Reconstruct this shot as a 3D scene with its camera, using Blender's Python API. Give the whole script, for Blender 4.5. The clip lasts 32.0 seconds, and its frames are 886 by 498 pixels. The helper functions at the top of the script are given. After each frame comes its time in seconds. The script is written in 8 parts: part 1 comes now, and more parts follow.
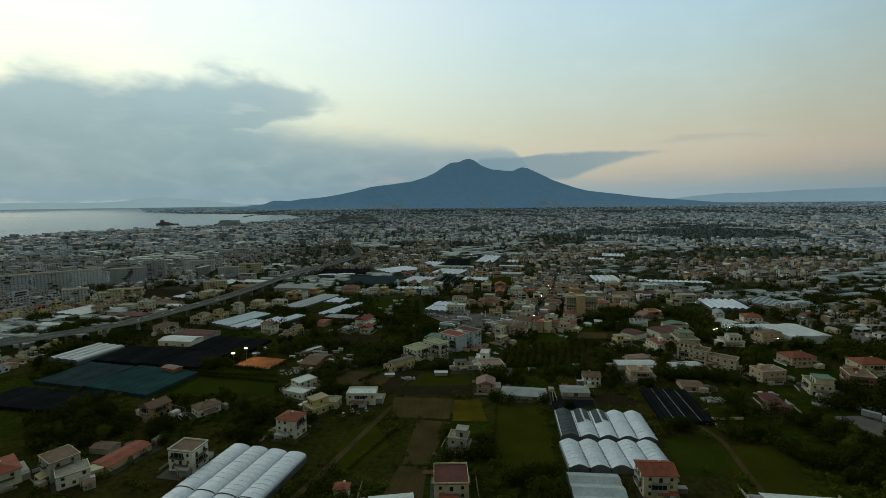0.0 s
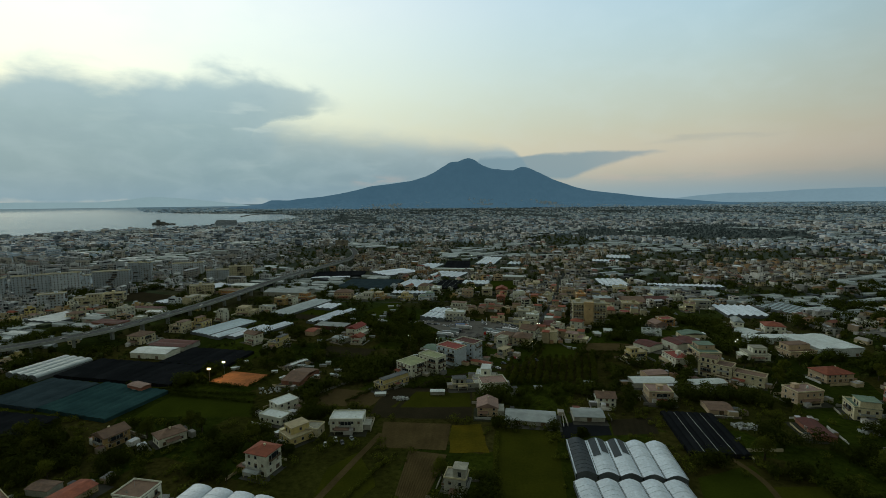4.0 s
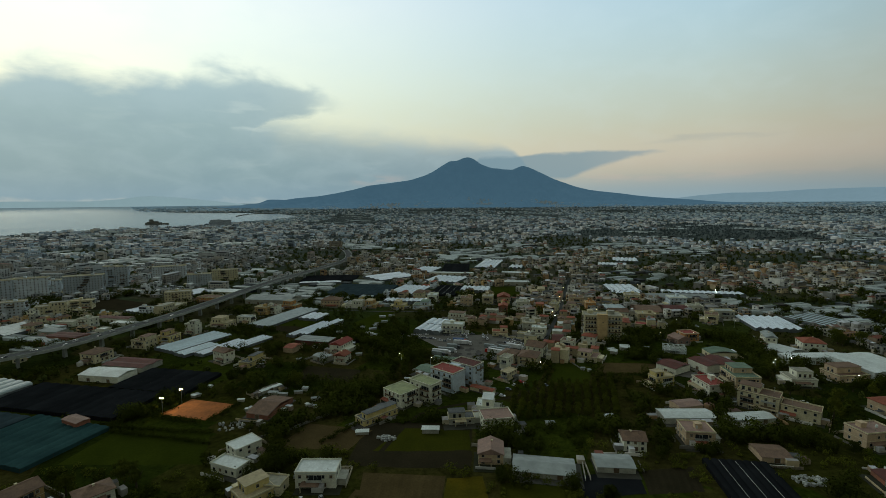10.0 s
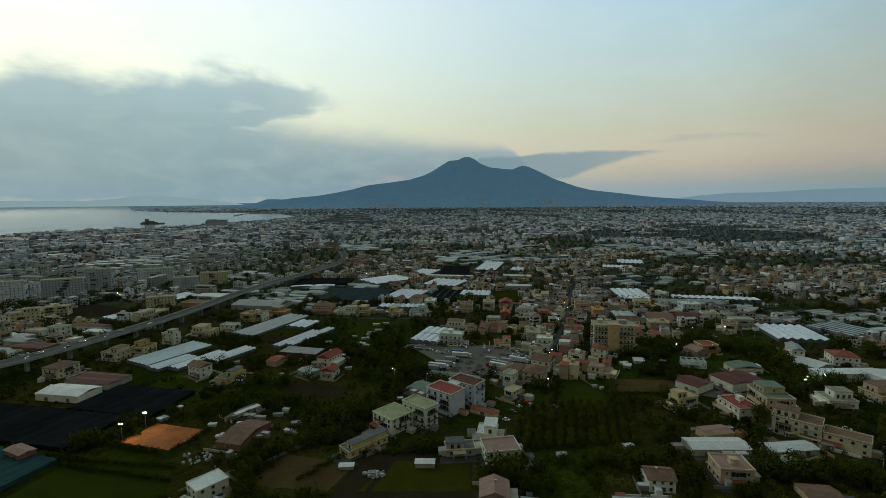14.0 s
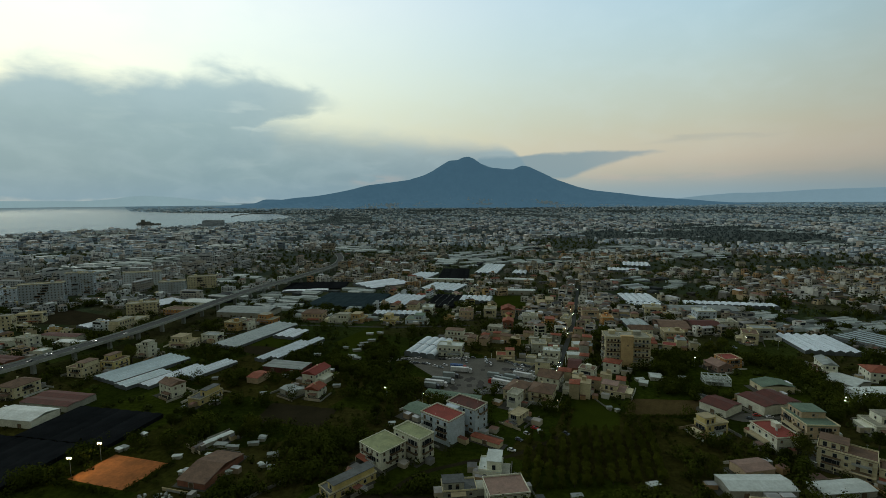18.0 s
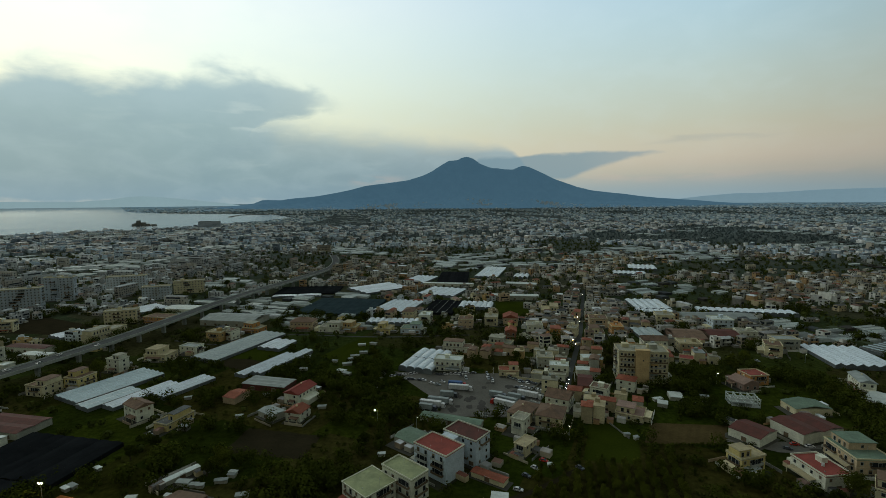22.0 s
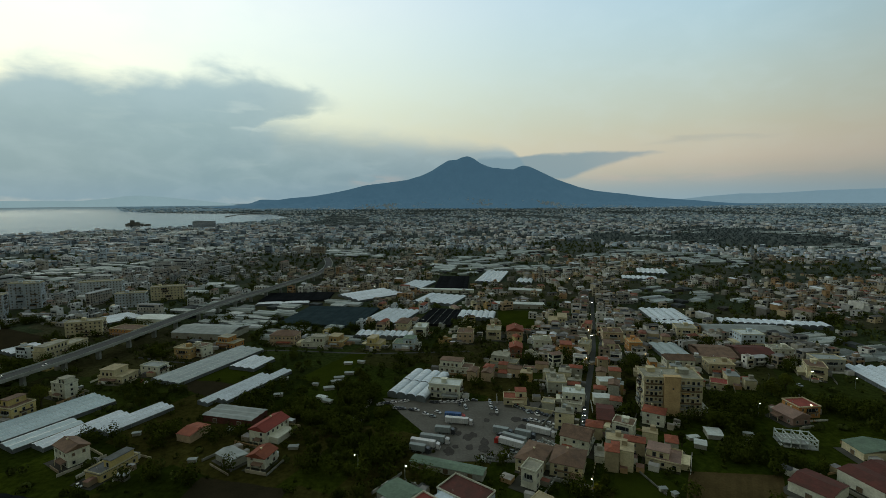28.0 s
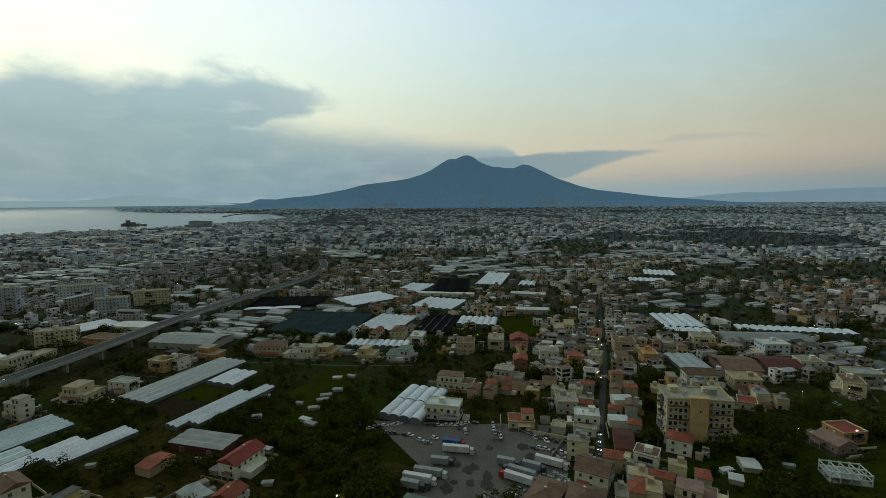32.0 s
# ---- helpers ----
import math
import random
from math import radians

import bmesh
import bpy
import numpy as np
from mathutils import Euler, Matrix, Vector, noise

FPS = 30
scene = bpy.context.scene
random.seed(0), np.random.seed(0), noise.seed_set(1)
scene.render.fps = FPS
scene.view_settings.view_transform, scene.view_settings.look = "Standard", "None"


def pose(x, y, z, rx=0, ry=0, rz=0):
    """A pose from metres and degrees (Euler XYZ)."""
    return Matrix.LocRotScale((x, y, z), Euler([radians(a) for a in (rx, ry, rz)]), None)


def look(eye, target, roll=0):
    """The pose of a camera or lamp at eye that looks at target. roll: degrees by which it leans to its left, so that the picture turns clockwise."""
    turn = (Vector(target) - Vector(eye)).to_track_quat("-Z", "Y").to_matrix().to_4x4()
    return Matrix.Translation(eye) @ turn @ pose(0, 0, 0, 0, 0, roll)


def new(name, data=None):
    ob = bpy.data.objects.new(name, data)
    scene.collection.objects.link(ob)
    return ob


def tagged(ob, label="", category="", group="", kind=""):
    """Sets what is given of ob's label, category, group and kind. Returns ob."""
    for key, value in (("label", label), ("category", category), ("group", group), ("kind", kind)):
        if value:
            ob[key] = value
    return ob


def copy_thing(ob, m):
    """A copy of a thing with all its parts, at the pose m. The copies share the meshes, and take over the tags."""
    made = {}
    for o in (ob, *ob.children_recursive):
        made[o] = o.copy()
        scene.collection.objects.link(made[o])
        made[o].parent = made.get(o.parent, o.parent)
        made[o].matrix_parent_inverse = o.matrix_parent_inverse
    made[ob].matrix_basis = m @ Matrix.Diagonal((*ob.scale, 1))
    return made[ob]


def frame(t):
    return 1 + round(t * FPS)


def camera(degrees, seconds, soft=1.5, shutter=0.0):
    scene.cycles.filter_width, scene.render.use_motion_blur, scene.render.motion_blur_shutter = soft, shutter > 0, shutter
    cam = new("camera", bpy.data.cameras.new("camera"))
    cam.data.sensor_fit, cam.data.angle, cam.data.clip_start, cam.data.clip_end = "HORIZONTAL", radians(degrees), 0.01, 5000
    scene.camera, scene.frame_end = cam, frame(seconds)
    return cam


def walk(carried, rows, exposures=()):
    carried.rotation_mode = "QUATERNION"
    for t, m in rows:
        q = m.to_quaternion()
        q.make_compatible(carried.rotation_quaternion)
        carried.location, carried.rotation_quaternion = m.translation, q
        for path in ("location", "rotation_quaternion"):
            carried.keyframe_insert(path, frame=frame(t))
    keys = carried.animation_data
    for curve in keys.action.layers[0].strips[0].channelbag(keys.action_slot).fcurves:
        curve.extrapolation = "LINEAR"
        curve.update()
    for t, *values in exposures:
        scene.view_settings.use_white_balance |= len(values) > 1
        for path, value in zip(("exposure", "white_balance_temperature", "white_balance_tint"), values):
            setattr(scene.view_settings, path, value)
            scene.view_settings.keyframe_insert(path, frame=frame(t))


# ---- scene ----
# the lens and the drone's path: seconds, then metres and degrees
cam = camera(86.6, 32.0, soft=0.55)
PATH = [
    (0, (-5.05, -2.97, 119.07), (-6.567, 96.516, 109.086), -0.62),
    (1, (-4.66, 5.28, 119.08), (-6.229, 104.770, 109.100), -0.61),
    (2, (-4.30, 13.50, 119.11), (-5.899, 112.983, 109.125), -0.59),
    (3, (-3.90, 21.71, 119.12), (-5.479, 121.198, 109.093), -0.60),
    (3.5, (-3.69, 25.84, 119.12), (-5.239, 125.327, 109.075), -0.60),
    (5.5, (-3.03, 42.35, 119.27), (-4.482, 141.823, 109.156), -0.60),
    (6, (-2.89, 46.42, 119.29), (-4.329, 145.897, 109.176), -0.59),
    (7, (-2.64, 54.50, 119.33), (-4.062, 153.981, 109.206), -0.56),
    (8, (-2.39, 62.48, 119.37), (-3.773, 161.956, 109.236), -0.53),
    (9, (-2.06, 70.35, 119.39), (-3.413, 169.820, 109.240), -0.53),
    (10, (-1.69, 78.21, 119.39), (-3.025, 177.684, 109.229), -0.52),
    (11, (-1.33, 86.17, 119.40), (-2.672, 185.638, 109.225), -0.50),
    (12, (-1.08, 94.14, 119.42), (-2.407, 193.609, 109.239), -0.48),
    (13, (-0.89, 102.02, 119.46), (-2.184, 201.496, 109.274), -0.45),
    (14, (-0.63, 109.84, 119.49), (-1.892, 209.308, 109.290), -0.45),
    (14.5, (-0.46, 113.72, 119.52), (-1.704, 213.187, 109.290), -0.46),
    (16.5, (0.15, 129.22, 119.65), (-1.097, 228.688, 109.423), -0.49),
    (17, (0.28, 133.10, 119.66), (-0.975, 232.566, 109.460), -0.47),
    (18, (0.54, 140.83, 119.69), (-0.716, 240.306, 109.530), -0.47),
    (19, (0.77, 148.57, 119.72), (-0.468, 248.048, 109.605), -0.48),
    (20, (1.02, 156.28, 119.78), (-0.198, 255.758, 109.680), -0.47),
    (21, (1.35, 163.83, 119.83), (0.164, 263.309, 109.758), -0.47),
    (22, (1.71, 171.21, 119.89), (0.538, 270.699, 109.829), -0.49),
    (23, (2.07, 178.56, 119.99), (0.914, 278.040, 109.920), -0.51),
    (24, (2.35, 185.84, 120.10), (1.211, 285.324, 110.030), -0.51),
    (25, (2.50, 193.31, 120.19), (1.371, 292.796, 110.118), -0.48),
    (25.5, (2.57, 197.17, 120.22), (1.434, 296.654, 110.155), -0.44),
    (27.5, (3.18, 212.57, 120.24), (2.047, 312.050, 110.166), -0.38),
    (28, (3.49, 216.27, 120.23), (2.344, 315.756, 110.145), -0.39),
    (29, (4.11, 223.67, 120.18), (2.908, 323.153, 110.052), -0.44),
    (30, (4.49, 231.25, 120.09), (3.232, 330.723, 109.918), -0.48),
    (31, (4.63, 239.00, 120.04), (3.382, 338.469, 109.821), -0.48),
    (32, (4.68, 246.71, 120.02), (3.534, 346.180, 109.791), -0.48),
]
walk(cam, [(t, look(eye, target, roll)) for t, eye, target, roll in PATH], [(0, 0.08, 6450, -4.0), (32, 0.08, 6450, -4.0)])

# ---- sky and light: an evening sky, bright in the west behind a bank of cloud ----
def lin(r, g, b):
    """Linear colour from 0..255 screen values."""
    return tuple((c / 255 / 12.92) if c < 10.3 else ((c / 255 + 0.055) / 1.055) ** 2.4 for c in (r, g, b)) + (1.0,)


world = bpy.data.worlds.new("evening_sky")
scene.world = world
world.use_nodes = True
wt = world.node_tree
wt.nodes.clear()


def wn(kind, **props):
    n = wt.nodes.new(kind)
    for k, v in props.items():
        if k == "op":
            n.operation = v
        elif k == "blend":
            n.blend_type = v
    return n


def wmath(op, a, b=None, c=None, clamp=False):
    n = wt.nodes.new("ShaderNodeMath")
    n.operation, n.use_clamp = op, clamp
    for i, v in enumerate((a, b, c)):
        if v is None:
            continue
        if isinstance(v, (int, float)):
            n.inputs[i].default_value = v
        else:
            wt.links.new(v, n.inputs[i])
    return n.outputs[0]


def wramp(fac, stops, smooth="LINEAR"):
    n = wt.nodes.new("ShaderNodeValToRGB")
    r = n.color_ramp
    r.interpolation = smooth
    while len(r.elements) < len(stops):
        r.elements.new(0.5)
    for e, (p, c) in zip(r.elements, stops):
        e.position = p
        e.color = c if isinstance(c, tuple) else (c, c, c, 1)
    wt.links.new(fac, n.inputs[0])
    return n.outputs[0]


def wmix(fac, a, b):
    n = wt.nodes.new("ShaderNodeMix")
    n.data_type = "RGBA"
    for sock, v in ((n.inputs[0], fac), (n.inputs[6], a), (n.inputs[7], b)):
        if isinstance(v, (int, float, tuple)):
            sock.default_value = v
        else:
            wt.links.new(v, sock)
    return n.outputs[2]


def wrange(v, a, b):
    n = wt.nodes.new("ShaderNodeMapRange")
    n.interpolation_type = "SMOOTHSTEP"
    wt.links.new(v, n.inputs[0])
    for i, s in ((1, a), (2, b)):
        if isinstance(s, (int, float)):
            n.inputs[i].default_value = s
        else:
            wt.links.new(s, n.inputs[i])
    return n.outputs[0]


coords = wt.nodes.new("ShaderNodeTexCoord")
sep = wt.nodes.new("ShaderNodeSeparateXYZ")
wt.links.new(coords.outputs["Generated"], sep.inputs[0])
bearing = wmath("ARCTAN2", sep.outputs[0], sep.outputs[1])
rise = wmath("ARCTAN2", sep.outputs[2], wmath("SQRT", wmath("ADD", wmath("MULTIPLY", sep.outputs[0], sep.outputs[0]), wmath("MULTIPLY", sep.outputs[1], sep.outputs[1]))))
across = wmath("MULTIPLY_ADD", bearing, 0.6667, 0.5, clamp=True)

# soft, level streaks of cloud
stretch = wt.nodes.new("ShaderNodeCombineXYZ")
wt.links.new(wmath("MULTIPLY", bearing, 4.6), stretch.inputs[0])
wt.links.new(wmath("MULTIPLY", rise, 9.0), stretch.inputs[1])
wisp = wt.nodes.new("ShaderNodeTexNoise")
wisp.inputs["Scale"].default_value, wisp.inputs["Detail"].default_value, wisp.inputs["Roughness"].default_value = 1.6, 6, 0.55
wt.links.new(stretch.outputs[0], wisp.inputs["Vector"])
streak = wt.nodes.new("ShaderNodeCombineXYZ")
wt.links.new(wmath("MULTIPLY", bearing, 5.0), streak.inputs[0])
wt.links.new(wmath("MULTIPLY", rise, 22.0), streak.inputs[1])
fine = wt.nodes.new("ShaderNodeTexNoise")
fine.inputs["Scale"].default_value, fine.inputs["Detail"].default_value = 2.1, 5
wt.links.new(streak.outputs[0], fine.inputs["Vector"])
wob = wmath("MULTIPLY_ADD", wisp.outputs["Fac"], 0.11, -0.055)
wob2 = wmath("MULTIPLY_ADD", fine.outputs["Fac"], 0.035, -0.0175)
calm = wramp(across, [(0.0, 1.0), (0.42, 0.9), (0.55, 0.35), (0.68, 0.12), (1.0, 0.1)])
height = wmath("ADD", rise, wmath("MULTIPLY", wmath("ADD", wob, wob2), calm))

# the clear sky: white-gold in the west, grey-blue over rose in the north
west = wramp(rise, [(0.0, lin(214, 208, 190)), (0.09, lin(232, 224, 198)), (0.2, lin(244, 245, 226)), (0.3, lin(252, 254, 246)), (0.5, lin(255, 255, 255)), (0.85, lin(200, 208, 212)), (1.0, lin(148, 152, 152))], "CARDINAL")
north = wramp(rise, [(0.0, lin(140, 154, 162)), (0.025, lin(148, 154, 157)), (0.05, lin(172, 164, 156)), (0.08, lin(193, 177, 162)), (0.15, lin(190, 186, 171)), (0.26, lin(180, 195, 198)), (0.42, lin(165, 192, 211)), (0.8, lin(142, 158, 166)), (1.0, lin(144, 150, 150))], "CARDINAL")
side = wramp(across, [(0.0, 0.0), (0.22, 0.05), (0.42, 0.38), (0.6, 0.68), (0.85, 0.93), (1.0, 1.0)], "B_SPLINE")
clear = wmix(side, west, north)
sky = wt.nodes.new("ShaderNodeTexSky")
sky.sky_type = "NISHITA"
sky.sun_disc, sky.sun_elevation, sky.sun_rotation = False, radians(9), radians(-42)
sky.air_density, sky.dust_density = 1.3, 2.0
dim = wt.nodes.new("ShaderNodeVectorMath")
dim.operation = "SCALE"
dim.inputs[3].default_value = 0.1
wt.links.new(sky.outputs[0], dim.inputs[0])
clear = wmix(0.06, clear, dim.outputs[0])

# the cloud bank in the west: a high ragged mass, a broad low bank that runs behind the mountain, and a dark wedge past its peak
def layer(top, foot, soft_top, soft_foot, wobble):
    """How far a cloud covers the sky between its upper and lower edge, both uneven; edges and softness by bearing."""
    up = wmath("SUBTRACT", rise, wobble)
    hi = wmath("SUBTRACT", 1.0, wrange(up, wmath("SUBTRACT", top, soft_top), wmath("ADD", top, wmath("MULTIPLY", soft_top, 0.6))))
    lo = wrange(up, wmath("SUBTRACT", foot, soft_foot), wmath("ADD", foot, soft_foot))
    return wmath("MULTIPLY", hi, lo)


ragged = wt.nodes.new("ShaderNodeTexNoise")
ragged.inputs["Scale"].default_value, ragged.inputs["Detail"].default_value, ragged.inputs["Roughness"].default_value, ragged.inputs["Distortion"].default_value = 2.6, 6, 0.52, 0.3
wt.links.new(stretch.outputs[0], ragged.inputs["Vector"])
rag = wmath("MULTIPLY_ADD", ragged.outputs["Fac"], 0.085, -0.0425)
high_top = wramp(across, [(0.0, 0.204), (0.027, 0.217), (0.06, 0.229), (0.1, 0.219), (0.151, 0.226), (0.19, 0.245), (0.225, 0.249), (0.287, 0.24), (0.315, 0.222), (0.335, 0.209), (0.36, 0.196), (0.4, 0.188)])
high_foot = wramp(across, [(0.0, 0.0), (0.15, 0.0), (0.235, 0.1), (0.262, 0.142), (0.293, 0.165), (0.325, 0.188), (0.36, 0.198), (0.4, 0.21)])
high = layer(high_top, high_foot, wramp(across, [(0.0, 0.045), (0.2, 0.034), (0.33, 0.024), (1.0, 0.02)]), wramp(across, [(0.0, 0.02), (1.0, 0.014)]), wmath("ADD", rag, wmath("MULTIPLY", wob2, 0.5)))
high = wmath("MULTIPLY", high, wramp(across, [(0.0, 0.97), (0.25, 0.97), (0.3, 0.9), (0.345, 0.55), (0.37, 0.0), (1.0, 0.0)]))
low_top = wramp(across, [(0.0, 0.15), (0.243, 0.163), (0.3, 0.158), (0.351, 0.147), (0.427, 0.134), (0.482, 0.124), (0.53, 0.117), (0.57, 0.111), (0.588, 0.104), (0.6, 0.088), (0.612, 0.06), (0.63, 0.0)])
low_bank = layer(low_top, wramp(across, [(0.0, 0.0), (1.0, 0.0)]), wramp(across, [(0.0, 0.05), (0.25, 0.045), (0.4, 0.04), (0.5, 0.03), (0.56, 0.016), (0.61, 0.007), (1.0, 0.005)]), wramp(across, [(0.0, 0.01), (1.0, 0.01)]), wmath("ADD", wmath("MULTIPLY", rag, wramp(across, [(0.0, 0.55), (0.45, 0.4), (0.6, 0.2), (1.0, 0.15)])), wmath("MULTIPLY", wob2, 0.4)))
wedge_top = wramp(across, [(0.0, 0.0), (0.52, 0.0), (0.54, 0.09), (0.588, 0.0885), (0.607, 0.0915), (0.63, 0.0955), (0.66, 0.0945), (0.696, 0.094), (0.731, 0.0965), (0.752, 0.0955), (0.782, 0.0925), (0.8, 0.085)])
wedge_foot = wramp(across, [(0.0, 0.03), (0.572, 0.04), (0.615, 0.045), (0.66, 0.043), (0.676, 0.05), (0.69, 0.058), (0.703, 0.0655), (0.731, 0.0755), (0.752, 0.086), (0.782, 0.0925), (0.8, 0.1)])
wedge = layer(wedge_top, wedge_foot, wramp(across, [(0.0, 0.004), (1.0, 0.005)]), wramp(across, [(0.0, 0.006), (0.66, 0.006), (1.0, 0.006)]), wmath("ADD", wmath("MULTIPLY", rag, 0.2), wmath("MULTIPLY", wob2, 0.4)))
# the body of the cloud: darker below, mottled, with paler level streaks
body = wramp(rise, [(0.0, lin(122, 146, 158)), (0.06, lin(131, 154, 163)), (0.14, lin(145, 166, 173)), (0.2, lin(160, 179, 186)), (0.25, lin(182, 197, 200))])
body = wmix(wramp(across, [(0.18, 0.0), (0.5, 0.8), (1.0, 0.9)]), body, wramp(rise, [(0.0, lin(126, 143, 154)), (0.06, lin(134, 150, 160)), (0.1, lin(148, 161, 168)), (0.14, lin(172, 180, 180))]))
mottle = wrange(ragged.outputs["Fac"], 0.38, 0.68)
body = wmix(wmath("MULTIPLY", mottle, 0.2), body, lin(176, 190, 196))
body = wmix(wmath("MULTIPLY", wrange(wisp.outputs["Fac"], 0.46, 0.7), 0.14), body, lin(112, 136, 156))
body = wmix(wmath("MULTIPLY", wmath("MULTIPLY", wrange(fine.outputs["Fac"], 0.52, 0.72), wramp(rise, [(0.0, 0.02), (0.11, 0.15), (0.15, 0.6), (0.19, 0.25), (0.24, 0.0)])), wramp(across, [(0.0, 0.12), (0.18, 0.2), (0.24, 1.0), (0.34, 1.0), (0.45, 0.3)])), body, lin(206, 212, 208))
# high veils over the clear part, and two thin wisps in the north
veil = wmath("MULTIPLY", wrange(ragged.outputs["Fac"], 0.4, 0.7), wramp(rise, [(0.0, 0.0), (0.1, 0.06), (0.2, 0.14), (0.35, 0.16), (1.0, 0.1)]))
clear = wmix(wmath("MULTIPLY", veil, 0.6), clear, lin(214, 226, 232))
dusk_wisp = wmath("MULTIPLY", layer(wramp(across, [(0.0, 0.0), (0.73, 0.10), (0.80, 0.117), (0.87, 0.113), (1.0, 0.1)]), wramp(across, [(0.0, 0.02), (0.73, 0.107), (0.80, 0.11), (0.87, 0.108), (1.0, 0.12)]), wramp(across, [(0.0, 0.006), (1.0, 0.006)]), wramp(across, [(0.0, 0.006), (1.0, 0.006)]), wmath("MULTIPLY", wob2, 0.6)), 0.4)
clear = wmix(dusk_wisp, clear, lin(158, 160, 160))
thin = wramp(rise, [(0.0, 0.98), (0.08, 0.97), (0.11, 0.9), (0.15, 0.78)])
thick = wramp(across, [(0.0, 0.97), (0.26, 0.97), (0.5, 0.0), (0.53, 0.3), (0.6, 1.0)])
cover = wmath("MAXIMUM", high, wmath("MULTIPLY", low_bank, wmath("MAXIMUM", thin, thick)))
sky_all = wmix(wmath("MULTIPLY", cover, 0.95), clear, body)
sky_all = wmix(wmath("MULTIPLY", wedge, 0.86), sky_all, wramp(across, [(0.55, lin(126, 145, 156)), (0.68, lin(132, 149, 158)), (0.78, lin(158, 162, 163))]))
# a rosy gleam under the bank, and haze along the horizon
gleam = wmath("MULTIPLY", wrange(fine.outputs["Fac"], 0.42, 0.6), wmath("MULTIPLY", wramp(rise, [(0.0, 0.0), (0.03, 0.0), (0.043, 0.9), (0.056, 0.0)]), wramp(across, [(0.0, 0.0), (0.36, 0.0), (0.39, 1.0), (0.42, 0.7), (0.45, 0.0), (0.66, 0.0), (0.7, 0.5), (1.0, 0.2)])))
sky_all = wmix(wmath("MULTIPLY", gleam, 0.6), sky_all, lin(208, 176, 160))
haze = wramp(rise, [(0.0, 0.75), (0.012, 0.45), (0.05, 0.0)])
sky_all = wmix(haze, sky_all, lin(140, 158, 170))
cool = wt.nodes.new("ShaderNodeVectorMath")
cool.operation = "MULTIPLY"
cool.inputs[1].default_value = (0.98, 0.99, 1.055)
wt.links.new(sky_all, cool.inputs[0])
sky_all = cool.outputs[0]
# away from the afterglow, behind and overhead, the sky is dusky
east = wramp(wmath("MULTIPLY_ADD", wmath("COSINE", wmath("ADD", bearing, 0.25)), 0.5, 0.5, clamp=True), [(0.0, 0.0), (0.35, 0.12), (0.62, 0.45), (0.86, 1.0)])
sky_all = wmix(east, wramp(rise, [(0.0, lin(107, 107, 102)), (0.3, lin(111, 111, 105)), (0.7, lin(130, 131, 125)), (1.0, lin(143, 142, 137))]), sky_all)
bg = wt.nodes.new("ShaderNodeBackground")
wt.links.new(sky_all, bg.inputs[0])
bg.inputs[1].default_value = 1.0
wt.links.new(bg.outputs[0], wt.nodes.new("ShaderNodeOutputWorld").inputs[0])

sun = new("sun", bpy.data.lights.new("sun", "SUN"))
sun.data.energy, sun.data.angle, sun.data.color = 0.25, radians(22), (1.0, 0.93, 0.82)
sun.matrix_world = look((0, 0, 0), (0.62, -0.66, -0.42))
scene.view_settings.exposure = 0.0

